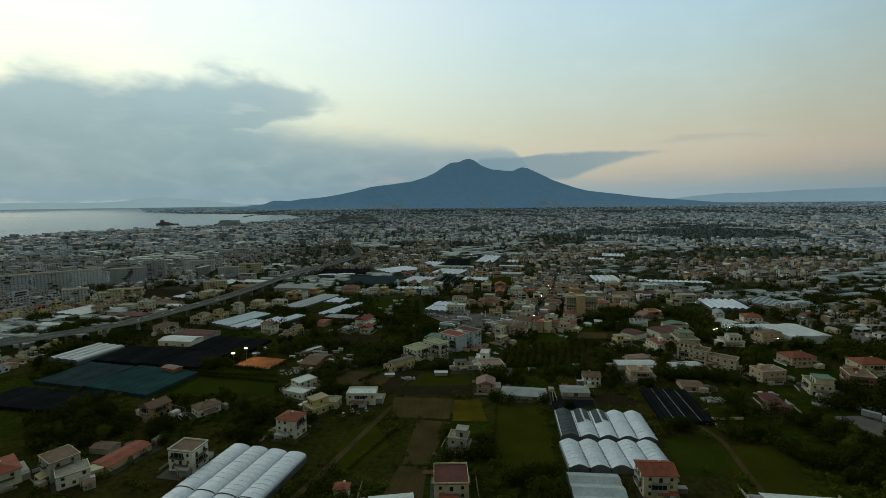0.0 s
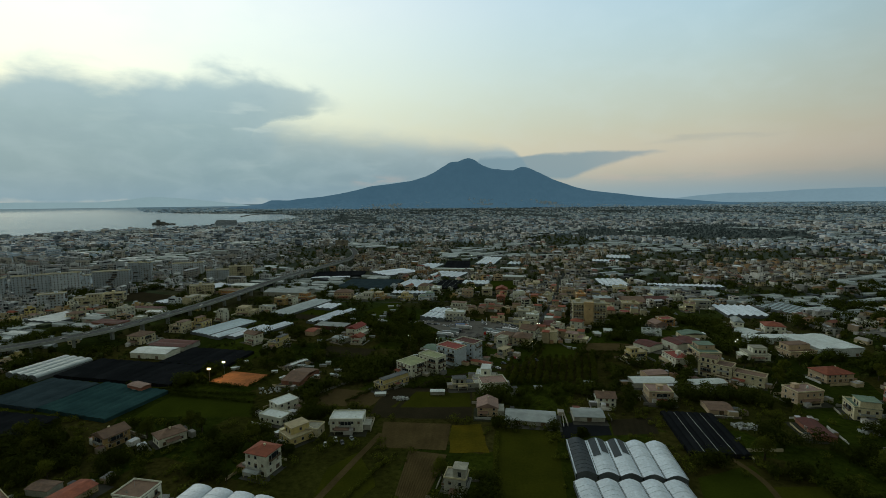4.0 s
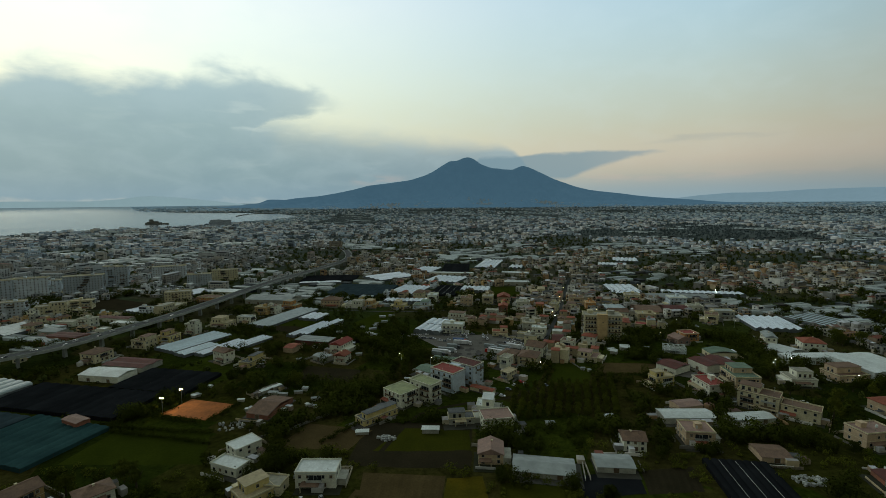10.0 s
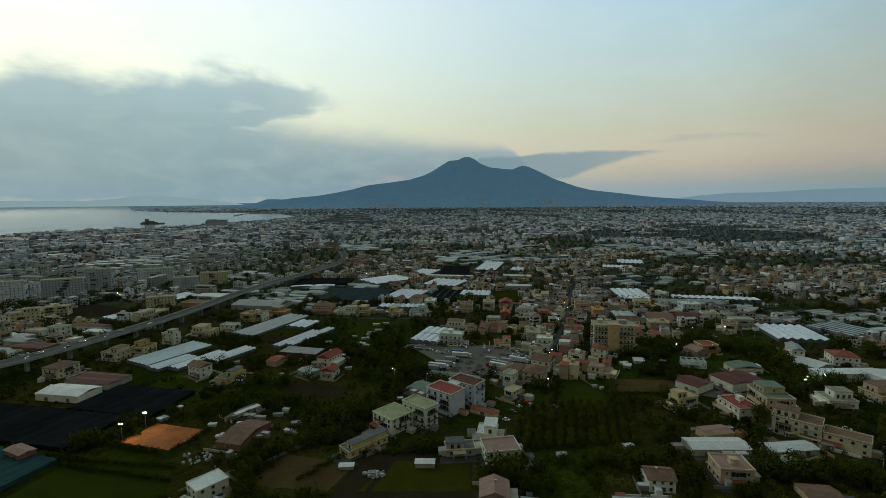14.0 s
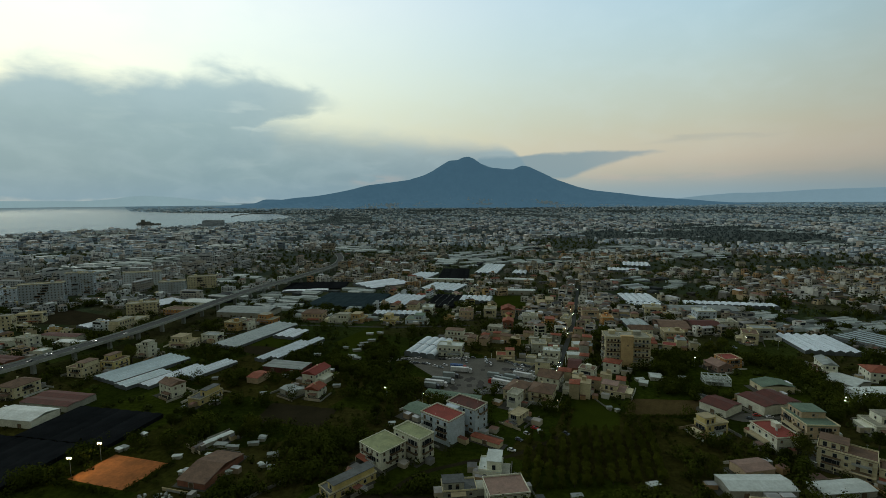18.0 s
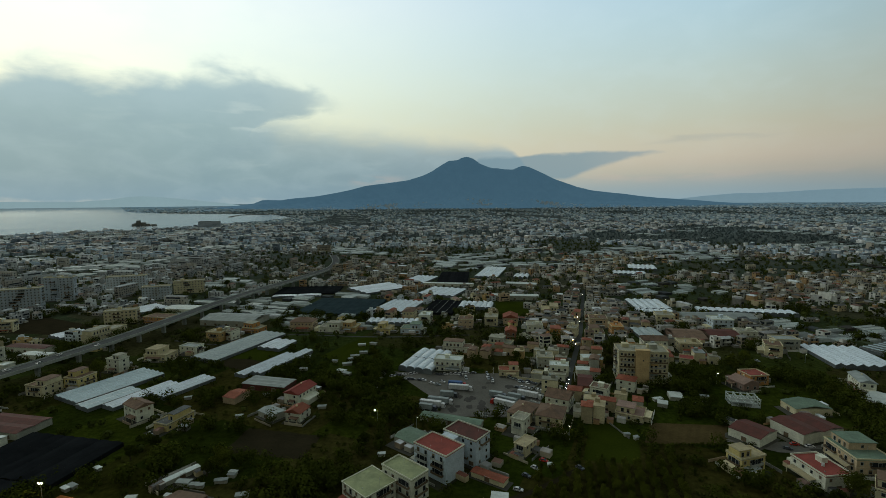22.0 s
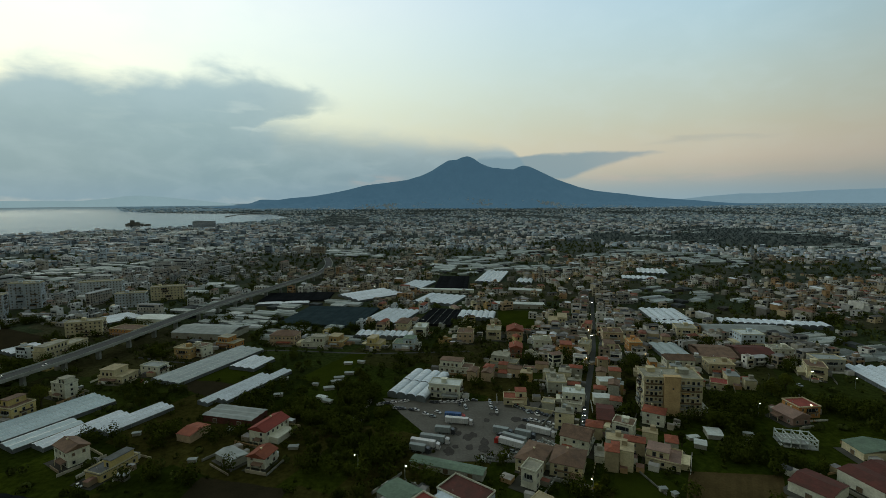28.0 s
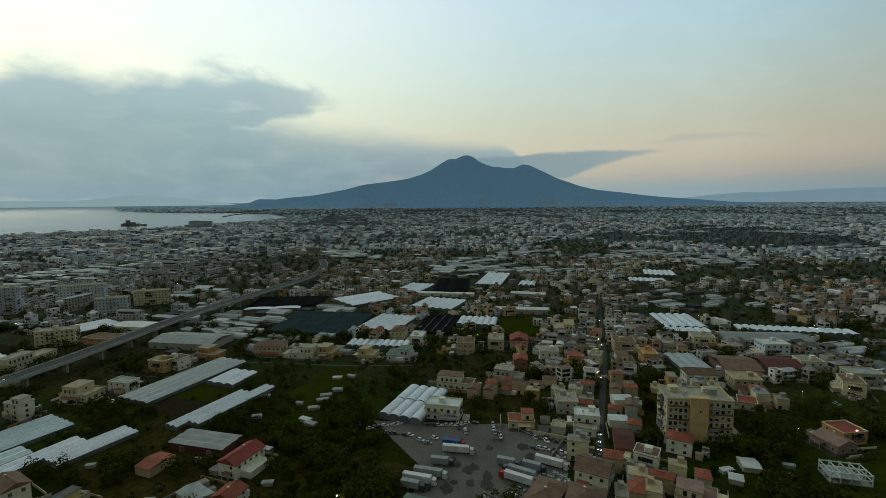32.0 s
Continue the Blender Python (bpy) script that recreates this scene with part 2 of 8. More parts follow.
# ---- materials ----
def material(name, base, rough=0.8, second=None, grain=1.0, stain=0.12, mix=0.5, bump=0.15, metal=0.0, island=0.0, each=0.0, spec=0.12):
    """A weathered surface: two colours mixed by broad stains, with a fine grain over them. grain and stain: cycles a metre.
    island / each: how far the tone differs between loose pieces / between objects."""
    m = bpy.data.materials.new(name)
    m.use_nodes = True
    t = m.node_tree
    b = t.nodes["Principled BSDF"]
    b.inputs["Roughness"].default_value, b.inputs["Metallic"].default_value = rough, metal
    b.inputs["Specular IOR Level"].default_value = spec
    geo = t.nodes.new("ShaderNodeNewGeometry")
    big, small = t.nodes.new("ShaderNodeTexNoise"), t.nodes.new("ShaderNodeTexNoise")
    for n, s, d in ((big, stain, 5), (small, grain, 4)):
        n.inputs["Scale"].default_value, n.inputs["Detail"].default_value, n.inputs["Roughness"].default_value = s, d, 0.6
        t.links.new(geo.outputs["Position"], n.inputs["Vector"])
    ramp = t.nodes.new("ShaderNodeMapRange")
    ramp.inputs[1].default_value, ramp.inputs[2].default_value = 0.5 - 0.3 * mix, 0.5 + 0.3 * mix
    t.links.new(big.outputs["Fac"], ramp.inputs[0])
    col = t.nodes.new("ShaderNodeMix")
    col.data_type = "RGBA"
    second = second or tuple(0.72 * c for c in base)
    col.inputs[6].default_value, col.inputs[7].default_value = (*base, 1), (*second, 1)
    t.links.new(ramp.outputs[0], col.inputs[0])
    val = t.nodes.new("ShaderNodeMath")
    val.operation = "MULTIPLY_ADD"
    val.inputs[1].default_value, val.inputs[2].default_value = 0.7, 0.65
    t.links.new(small.outputs["Fac"], val.inputs[0])
    tone = val.outputs[0]
    for amount, out in ((island, geo.outputs["Random Per Island"]), (each, None)):
        if amount:
            if out is None:
                out = t.nodes.new("ShaderNodeObjectInfo").outputs["Random"]
            a = t.nodes.new("ShaderNodeMath")
            a.operation = "MULTIPLY_ADD"
            a.inputs[1].default_value, a.inputs[2].default_value = amount, 1 - amount / 2
            t.links.new(out, a.inputs[0])
            c = t.nodes.new("ShaderNodeMath")
            c.operation = "MULTIPLY"
            t.links.new(tone, c.inputs[0]), t.links.new(a.outputs[0], c.inputs[1])
            tone = c.outputs[0]
    sc = t.nodes.new("ShaderNodeVectorMath")
    sc.operation = "SCALE"
    t.links.new(col.outputs[2], sc.inputs[0]), t.links.new(tone, sc.inputs[3])
    t.links.new(sc.outputs[0], b.inputs["Base Color"])
    if bump:
        bp = t.nodes.new("ShaderNodeBump")
        bp.inputs["Strength"].default_value, bp.inputs["Distance"].default_value = bump, 0.05
        t.links.new(small.outputs["Fac"], bp.inputs["Height"]), t.links.new(bp.outputs[0], b.inputs["Normal"])
    return m


def palette(name, colours, rough=0.85, grain=0.7):
    """Tones picked piece by piece for a mesh of many loose buildings."""
    m = material(name, (0.5, 0.5, 0.5), rough, (0.4, 0.4, 0.4), grain, 0.05, bump=0, spec=0.08)
    t = m.node_tree
    b = t.nodes["Principled BSDF"]
    geo = t.nodes.new("ShaderNodeNewGeometry")
    r = t.nodes.new("ShaderNodeValToRGB")
    r.color_ramp.interpolation = "CONSTANT"
    while len(r.color_ramp.elements) < len(colours):
        r.color_ramp.elements.new(0.5)
    for i, (e, c) in enumerate(zip(r.color_ramp.elements, colours)):
        e.position, e.color = i / len(colours), (*c, 1)
    t.links.new(geo.outputs["Random Per Island"], r.inputs[0])
    n = t.nodes.new("ShaderNodeTexNoise")
    n.inputs["Scale"].default_value, n.inputs["Detail"].default_value = 0.35, 5
    t.links.new(geo.outputs["Position"], n.inputs["Vector"])
    a = t.nodes.new("ShaderNodeMath")
    a.operation, a.inputs[1].default_value, a.inputs[2].default_value = "MULTIPLY_ADD", 0.9, 0.5
    t.links.new(n.outputs["Fac"], a.inputs[0])
    sc = t.nodes.new("ShaderNodeVectorMath")
    sc.operation = "SCALE"
    t.links.new(r.outputs[0], sc.inputs[0]), t.links.new(a.outputs[0], sc.inputs[3])
    t.links.new(sc.outputs[0], b.inputs["Base Color"])
    return m


def glow(name, colour, power):
    m = bpy.data.materials.new(name)
    m.use_nodes = True
    b = m.node_tree.nodes["Principled BSDF"]
    b.inputs["Base Color"].default_value = (*colour, 1)
    b.inputs["Emission Color"].default_value, b.inputs["Emission Strength"].default_value = (*colour, 1), power
    return m


M = {
    "bluegrey": material("blue_grey_plaster", (0.46, 0.52, 0.57), 0.85, (0.36, 0.41, 0.45), 1.4, 0.22, each=0.2),
    "bluewhite": material("cool_white_plaster", (0.60, 0.66, 0.70), 0.85, (0.48, 0.53, 0.57), 1.4, 0.22, each=0.2),
    "stain": material("oil_stained_asphalt", (0.035, 0.032, 0.028), 0.7, (0.055, 0.05, 0.043), 1.2, 0.3, spec=0.1),
    "white": material("white_plaster", (0.6897, 0.7000, 0.5762), 0.8, (0.5268, 0.5300, 0.4278), 1.4, 0.22, each=0.15),
    "cream": material("cream_plaster", (0.6131, 0.5600, 0.3667), 0.85, (0.4598, 0.4200, 0.2706), 1.4, 0.22, each=0.15),
    "grey": material("grey_plaster", (0.3832, 0.3900, 0.3230), 0.85, (0.2778, 0.2800, 0.2357), 1.4, 0.25, each=0.15),
    "buff": material("buff_plaster", (0.56, 0.42, 0.22), 0.85, (0.44, 0.32, 0.165), 1.4, 0.22),
    "yellow": material("yellow_plaster", (0.5833, 0.4902, 0.2037), 0.85, (0.4583, 0.3762, 0.1630), 1.4, 0.22, each=0.12),
    "ochre": material("ochre_plaster", (0.465, 0.32, 0.1261), 0.85, (0.3534, 0.25, 0.1164), 1.4, 0.22, each=0.12),
    "orange": material("orange_plaster", (0.465, 0.24, 0.0776), 0.85, (0.372, 0.2, 0.0776), 1.4, 0.22),
    "peach": material("peach_plaster", (0.5150, 0.4000, 0.2610), 0.85, (0.3811, 0.3000, 0.1980), 1.4, 0.22, each=0.12),
    "blue": material("pale_blue_plaster", (0.52, 0.60, 0.66), 0.8, (0.42, 0.49, 0.54), 1.4, 0.22),
    "brick": material("red_brick", (0.279, 0.12, 0.0776), 0.9, (0.2046, 0.1, 0.0679), 2.0, 0.3, each=0.1),
    "terracotta": material("terracotta_tiles", (0.2678, 0.092, 0.05432), 0.85, (0.1786, 0.064, 0.04268), 1.8, 0.35, bump=0.4, each=0.2),
    "red": material("red_terrace_tiles", (0.2455, 0.06, 0.04656), 0.8, (0.1786, 0.048, 0.0388), 1.8, 0.2, each=0.1),
    "darkred": material("dark_red_roof_sheet", (0.1116, 0.0400, 0.0323), 0.75, (0.0744, 0.0350, 0.0276), 1.2, 0.25, each=0.15),
    "brown": material("weathered_brown_tiles", (0.186, 0.125, 0.0873), 0.9, (0.1209, 0.085, 0.06305), 1.6, 0.3, bump=0.4, each=0.2),
    "pink": material("faded_pink_roofing", (0.290, 0.200, 0.160), 0.85, (0.210, 0.150, 0.125), 1.2, 0.25, each=0.1),
    "terrace": material("concrete_terrace", (0.3257, 0.3200, 0.2532), 0.9, (0.2107, 0.2100, 0.1659), 0.9, 0.25, each=0.25),
    "tar": material("bitumen_roof", (0.1209, 0.13, 0.131), 0.85, (0.0837, 0.09, 0.0873), 0.9, 0.25, each=0.2),
    "tan": material("tan_terrace", (0.4023, 0.3500, 0.2182), 0.9, (0.2969, 0.2600, 0.1659), 0.9, 0.3, each=0.15),
    "lime": material("yellow_green_terrace", (0.30, 0.33, 0.18), 0.9, (0.22, 0.245, 0.14), 0.9, 0.2),
    "green": material("green_roofing", (0.150, 0.215, 0.155), 0.8, (0.112, 0.155, 0.118), 0.9, 0.2, each=0.15),
    "sheet": material("pale_metal_sheet", (0.558, 0.61, 0.5917), 0.55, (0.4371, 0.48, 0.4559), 0.8, 0.12, each=0.15),
    "greysheet": material("grey_fibre_cement", (0.2976, 0.33, 0.3201), 0.75, (0.2046, 0.23, 0.2231), 0.8, 0.2, each=0.2),
    "film": material("greenhouse_film", (0.5952, 0.6664, 0.7210), 0.38, (0.4650, 0.5292, 0.5768), 0.9, 0.14, 0.7, 0.1, each=0.12, spec=0.5),
    "glassroof": material("greenhouse_glass", (0.3906, 0.5, 0.5335), 0.28, (0.2976, 0.39, 0.4171), 0.9, 0.14, 0.7, 0.05, each=0.15, spec=0.5),
    "oldfilm": material("dusty_greenhouse_film", (0.3534, 0.41, 0.4074), 0.5, (0.2511, 0.3, 0.3007), 0.9, 0.14, 0.7, 0.1, each=0.15, spec=0.4),
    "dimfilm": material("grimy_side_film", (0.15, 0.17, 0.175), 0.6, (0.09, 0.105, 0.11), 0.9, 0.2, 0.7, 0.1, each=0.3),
    "hoop": material("galvanised_steel", (0.3906, 0.43, 0.4268), 0.5, None, 2.0, 0.3, metal=0.6),
    "darkpane": material("dark_greenhouse_sheet", (0.045, 0.056, 0.062), 0.5, (0.03, 0.038, 0.042), 0.8, 0.15),
    "net": material("black_shade_net", (0.01488, 0.0168, 0.01862), 0.9, (0.009672, 0.0112, 0.01242), 0.8, 0.1, each=0.3, spec=0.0),
    "greennet": material("green_shade_net", (0.0290, 0.0640, 0.0640), 0.9, (0.0200, 0.0450, 0.0470), 0.8, 0.1, each=0.2, spec=0.0),
    "slatenet": material("slate_shade_net", (0.0349, 0.0528, 0.0600), 0.9, (0.0247, 0.0379, 0.0439), 0.8, 0.1, each=0.2, spec=0.0),
    "glass": material("dark_window_glass", (0.02325, 0.03, 0.03395), 0.15, (0.01674, 0.02, 0.02425), 1, 0.5, bump=0, spec=0.3),
    "frame": material("painted_window_frame", (0.4185, 0.44, 0.3977), 0.6, None, 3, 0.5, bump=0, each=0.3),
    "shutter": material("brown_roller_shutter", (0.1488, 0.11, 0.0679), 0.7, None, 3, 0.5, each=0.5),
    "rail": material("pale_balcony_rail", (0.3906, 0.41, 0.3783), 0.7, None, 3, 0.5, bump=0, each=0.3),
    "asphalt": material("asphalt", (0.0558, 0.06, 0.06014), 0.85, (0.07905, 0.084, 0.07954), 1.5, 0.06, 0.8, spec=0.0),
    "deck": material("viaduct_asphalt", (0.105, 0.108, 0.108), 0.85, (0.085, 0.088, 0.088), 0.8, 0.05, 0.6, spec=0.0),
    "yard": material("worn_yard_asphalt", (0.150, 0.145, 0.130), 0.85, (0.095, 0.092, 0.08), 0.8, 0.06, 0.7, spec=0.0),
    "concrete": material("viaduct_concrete", (0.3348, 0.36, 0.3346), 0.85, (0.2418, 0.26, 0.2425), 0.9, 0.12),
    "soil": material("ploughed_soil", (0.0750, 0.0576, 0.0253), 0.95, (0.0528, 0.0405, 0.0180), 1.0, 0.08, bump=0.5, spec=0.0),
    "darksoil": material("damp_dark_soil", (0.0298, 0.0254, 0.0147), 0.95, (0.0213, 0.0193, 0.0110), 1.0, 0.08, bump=0.5, spec=0.0),
    "grass": material("meadow_grass", (0.0403, 0.0441, 0.0053), 0.95, (0.0276, 0.0315, 0.0042), 0.9, 0.05, bump=0.5, spec=0.0),
    "drygrass": material("dry_yellow_grass", (0.0948, 0.0738, 0.0084), 0.95, (0.0542, 0.0489, 0.0065), 0.9, 0.06, bump=0.5, spec=0.0),
    "greenfield": material("crop_green", (0.0305, 0.0409, 0.0049), 0.95, (0.0211, 0.0288, 0.0036), 0.9, 0.04, bump=0.5, spec=0.0),
    "clay": material("orange_clay_court", (0.3200, 0.1131, 0.0300), 0.95, (0.1920, 0.0741, 0.0225), 0.8, 0.16),
    "leaf": material("olive_and_citrus_leaves", (0.0763, 0.0855, 0.0123), 0.8, (0.0437, 0.0537, 0.0076), 0.5, 0.05, island=0.45, each=0.5, bump=0, spec=0.0),
    "leafdark": material("dark_evergreen_leaves", (0.0399, 0.0488, 0.0072), 0.8, (0.0244, 0.0319, 0.0048), 0.5, 0.05, island=0.45, each=0.4, bump=0, spec=0.0),
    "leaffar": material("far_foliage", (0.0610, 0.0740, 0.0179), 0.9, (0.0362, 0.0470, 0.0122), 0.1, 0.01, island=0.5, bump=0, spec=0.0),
    # leaf green shifted to pale blue, haze painted in for the far trees
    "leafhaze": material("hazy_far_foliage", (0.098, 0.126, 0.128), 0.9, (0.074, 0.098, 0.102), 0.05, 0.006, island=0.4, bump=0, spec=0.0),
    "bark": material("bark", (0.0651, 0.055, 0.0388), 0.95, None, 4, 0.8, spec=0.0),
    "tyre": material("tyre_rubber", (0.0186, 0.02, 0.0194), 0.9, None, 4, 0.8),
    "carwhite": material("white_car_paint", (0.62, 0.62, 0.62), 0.3, None, 0.4, 0.3, bump=0, spec=0.5),
    "cardark": material("dark_car_paint", (0.0372, 0.042, 0.0485), 0.3, None, 0.4, 0.3, bump=0, spec=0.5),
    "carsilver": material("silver_car_paint", (0.2976, 0.33, 0.3298), 0.35, None, 0.4, 0.3, bump=0, metal=0.3),
    "carred": material("red_vehicle_paint", (0.36, 0.03, 0.02), 0.4, None, 0.4, 0.3, bump=0),
    "carblue": material("blue_tarpaulin", (0.0558, 0.12, 0.291), 0.5, None, 0.4, 0.3, bump=0),
    "trailer": material("white_trailer_side", (0.62, 0.63, 0.63), 0.5, (0.5, 0.51, 0.52), 0.8, 0.3, bump=0),
    "greytrailer": material("grey_trailer_tarpaulin", (0.279, 0.32, 0.3201), 0.6, (0.2232, 0.25, 0.2522), 0.8, 0.3, bump=0),
    "debris": material("pale_debris", (0.372, 0.39, 0.3589), 0.9, (0.186, 0.2, 0.194), 2, 0.5, island=0.8),
    "stone": material("rubble_wall", (0.186, 0.19, 0.1649), 0.9, (0.1302, 0.13, 0.1164), 1.6, 0.3, bump=0.5),
    "lamp_white": glow("cold_lamp", (1.0, 0.93, 0.78), 60),
    "lamp_warm": glow("warm_lamp", (1.0, 0.66, 0.26), 60),
    "head_light": glow("headlight", (1.0, 0.95, 0.85), 25),
}
WALLS = palette("town_walls", [(0.409, 0.396, 0.327), (0.573, 0.575, 0.526), (0.225, 0.218, 0.181), (0.471, 0.396, 0.245), (0.716, 0.713, 0.653), (0.297, 0.238, 0.163), (0.205, 0.208, 0.19), (0.368, 0.347, 0.281), (0.368, 0.247, 0.127), (0.409, 0.416, 0.39), (0.256, 0.258, 0.227), (0.45, 0.406, 0.299), (0.174, 0.168, 0.146), (0.634, 0.634, 0.59), (0.307, 0.268, 0.199)])
ROOFS = palette("town_roofs", [(0.202, 0.205, 0.202), (0.322, 0.318, 0.297), (0.202, 0.087, 0.064), (0.272, 0.266, 0.255), (0.464, 0.482, 0.5), (0.121, 0.123, 0.122), (0.202, 0.123, 0.095), (0.283, 0.287, 0.287), (0.081, 0.087, 0.09), (0.343, 0.329, 0.297), (0.625, 0.667, 0.701), (0.151, 0.103, 0.085)])
SHEDS = palette("town_greenhouse_roofs", [(0.48, 0.533, 0.526), (0.368, 0.421, 0.417), (0.528, 0.576, 0.559), (0.272, 0.31, 0.309), (0.432, 0.499, 0.501), (0.208, 0.232, 0.234)], 0.5)
NETS = palette("town_shade_nets", [(0.03255, 0.038, 0.04074), (0.0558, 0.065, 0.0679), (0.04185, 0.04, 0.03395), (0.0465, 0.062, 0.0291)], 0.9)


# ---- mesh building ----
class Build:
    """Collects faces of one mesh."""

    def __init__(self):
        self.v, self.f, self.s = [], [], []

    def face(self, pts, slot=0):
        n = len(self.v)
        self.v.extend(pts)
        self.f.append(tuple(range(n, n + len(pts))))
        self.s.append(slot)
        return self

    def solid(self, pts, quads, slot=0):
        n = len(self.v)
        self.v.extend(pts)
        self.f.extend(tuple(n + i for i in q) for q in quads)
        self.s.extend([slot] * len(quads))
        return self

    def box(self, x, y, z, sx, sy, sz, slot=0, taper=0.0, rot=0.0):
        """A box on its base centre, narrowing upward by taper metres a side."""
        hx, hy, c, s = sx / 2, sy / 2, math.cos(rot), math.sin(rot)
        pts = []
        for k, (dz, cut) in enumerate(((0, 0), (sz, taper))):
            for px, py in ((-hx + cut, -hy + cut), (hx - cut, -hy + cut), (hx - cut, hy - cut), (-hx + cut, hy - cut)):
                pts.append((x + c * px - s * py, y + s * px + c * py, z + dz))
        return self.solid(pts, ((3, 2, 1, 0), (4, 5, 6, 7), (0, 1, 5, 4), (1, 2, 6, 5), (2, 3, 7, 6), (3, 0, 4, 7)), slot)

    def tube(self, a, b, r0, r1, n=6, slot=0, caps=True):
        a, b = Vector(a), Vector(b)
        q = (b - a).to_track_quat("Z", "Y")
        pts = []
        for base, r in ((a, r0), (b, r1)):
            for i in range(n):
                pts.append(tuple(base + q @ Vector((r * math.cos(2 * math.pi * i / n), r * math.sin(2 * math.pi * i / n), 0))))
        quads = [(i, (i + 1) % n, n + (i + 1) % n, n + i) for i in range(n)]
        if caps:
            quads += [tuple(range(n - 1, -1, -1)), tuple(range(n, 2 * n))]
        return self.solid(pts, quads, slot)

    def mesh(self, name, *mats):
        me = bpy.data.meshes.new(name)
        me.from_pydata([tuple(p) for p in self.v], [], self.f)
        for m in mats:
            me.materials.append(m)
        if len(mats) > 1:
            me.polygons.foreach_set("material_index", self.s)
        me.update()
        return me


def part(name, build, mats, parent, label="", at=None, turn=0.0):
    me = build if isinstance(build, bpy.types.Mesh) else build.mesh(name, *(mats if isinstance(mats, (list, tuple)) else (mats,)))
    ob = new(name, me)
    ob.parent = parent
    if at is not None:
        ob.location = at
    if turn:
        ob.rotation_euler = (0, 0, turn)
    if label:
        ob["label"] = label
    return ob


def thing(name, x, y, rot, label, category, group="", kind="", z=0.0):
    ob = new(name)
    ob.empty_display_size = 0.5
    ob.location, ob.rotation_euler = (x, y, z), (0, 0, radians(rot))
    return tagged(ob, label, category, group, kind)


# which ground is taken, in cells of 2.5 m
CELL, X0, Y0, NX, NY = 2.5, -2400.0, -60.0, 1920, 1240
TAKEN = np.zeros((NX, NY), bool)


def take(x, y, w, d, rot, margin=0.5):
    c, s = math.cos(radians(rot)), math.sin(radians(rot))
    r = math.hypot(w, d) / 2 + margin + CELL
    i0, i1 = max(0, int((x - r - X0) / CELL)), min(NX, int((x + r - X0) / CELL) + 1)
    j0, j1 = max(0, int((y - r - Y0) / CELL)), min(NY, int((y + r - Y0) / CELL) + 1)
    if i0 >= i1 or j0 >= j1:
        return
    gx, gy = np.meshgrid(X0 + CELL * (np.arange(i0, i1) + 0.5) - x, Y0 + CELL * (np.arange(j0, j1) + 0.5) - y, indexing="ij")
    TAKEN[i0:i1, j0:j1] |= (abs(c * gx + s * gy) < w / 2 + margin) & (abs(c * gy - s * gx) < d / 2 + margin)


def is_free(x, y, r=0.0):
    i, j, k = int((x - X0) / CELL), int((y - Y0) / CELL), int(r / CELL)
    if not (0 <= i < NX and 0 <= j < NY):
        return True
    return not TAKEN[max(0, i - k):i + k + 1, max(0, j - k):j + k + 1].any()


# Beyond NEAR metres distances are drawn together, so that the horizon lies within what the camera can see.
EYE = np.array((0.0, 123.0, 120.0))
NEAR, DEPTH = 2600.0, 2100.0


def far(points):
    p = np.asarray(points, float)
    off = p - EYE
    dist = np.hypot(off[:, 0], off[:, 1])
    shrink = np.where(dist > NEAR, (NEAR + DEPTH * (1 - NEAR / np.maximum(dist, NEAR))) / np.maximum(dist, 1), 1.0)
    return EYE + off * shrink[:, None]


def sheet(name, points, faces, mat, label="", category="", kind="structure", smooth=False):
    me = bpy.data.meshes.new(name)
    me.from_pydata(np.asarray(points).tolist(), [], [tuple(f) for f in faces])
    for m in (mat if isinstance(mat, (list, tuple)) else (mat,)):
        me.materials.append(m)
    if smooth:
        me.polygons.foreach_set("use_smooth", [True] * len(me.polygons))
    me.update()
    return tagged(new(name, me), label, category, "", kind)


def polar(radii, bearings):
    """Points and quads of a sheet round EYE, bearings in radians to the right of +y."""
    a, r = np.meshgrid(bearings, radii, indexing="ij")
    pts = np.stack([EYE[0] + r * np.sin(a), EYE[1] + r * np.cos(a), 0 * r], -1).reshape(-1, 3)
    n, m = len(bearings), len(radii)
    i, j = np.meshgrid(np.arange(n - 1), np.arange(m - 1), indexing="ij")
    k = (i * m + j).ravel()
    return pts, np.stack([k, k + 1, k + m + 1, k + m], 1)

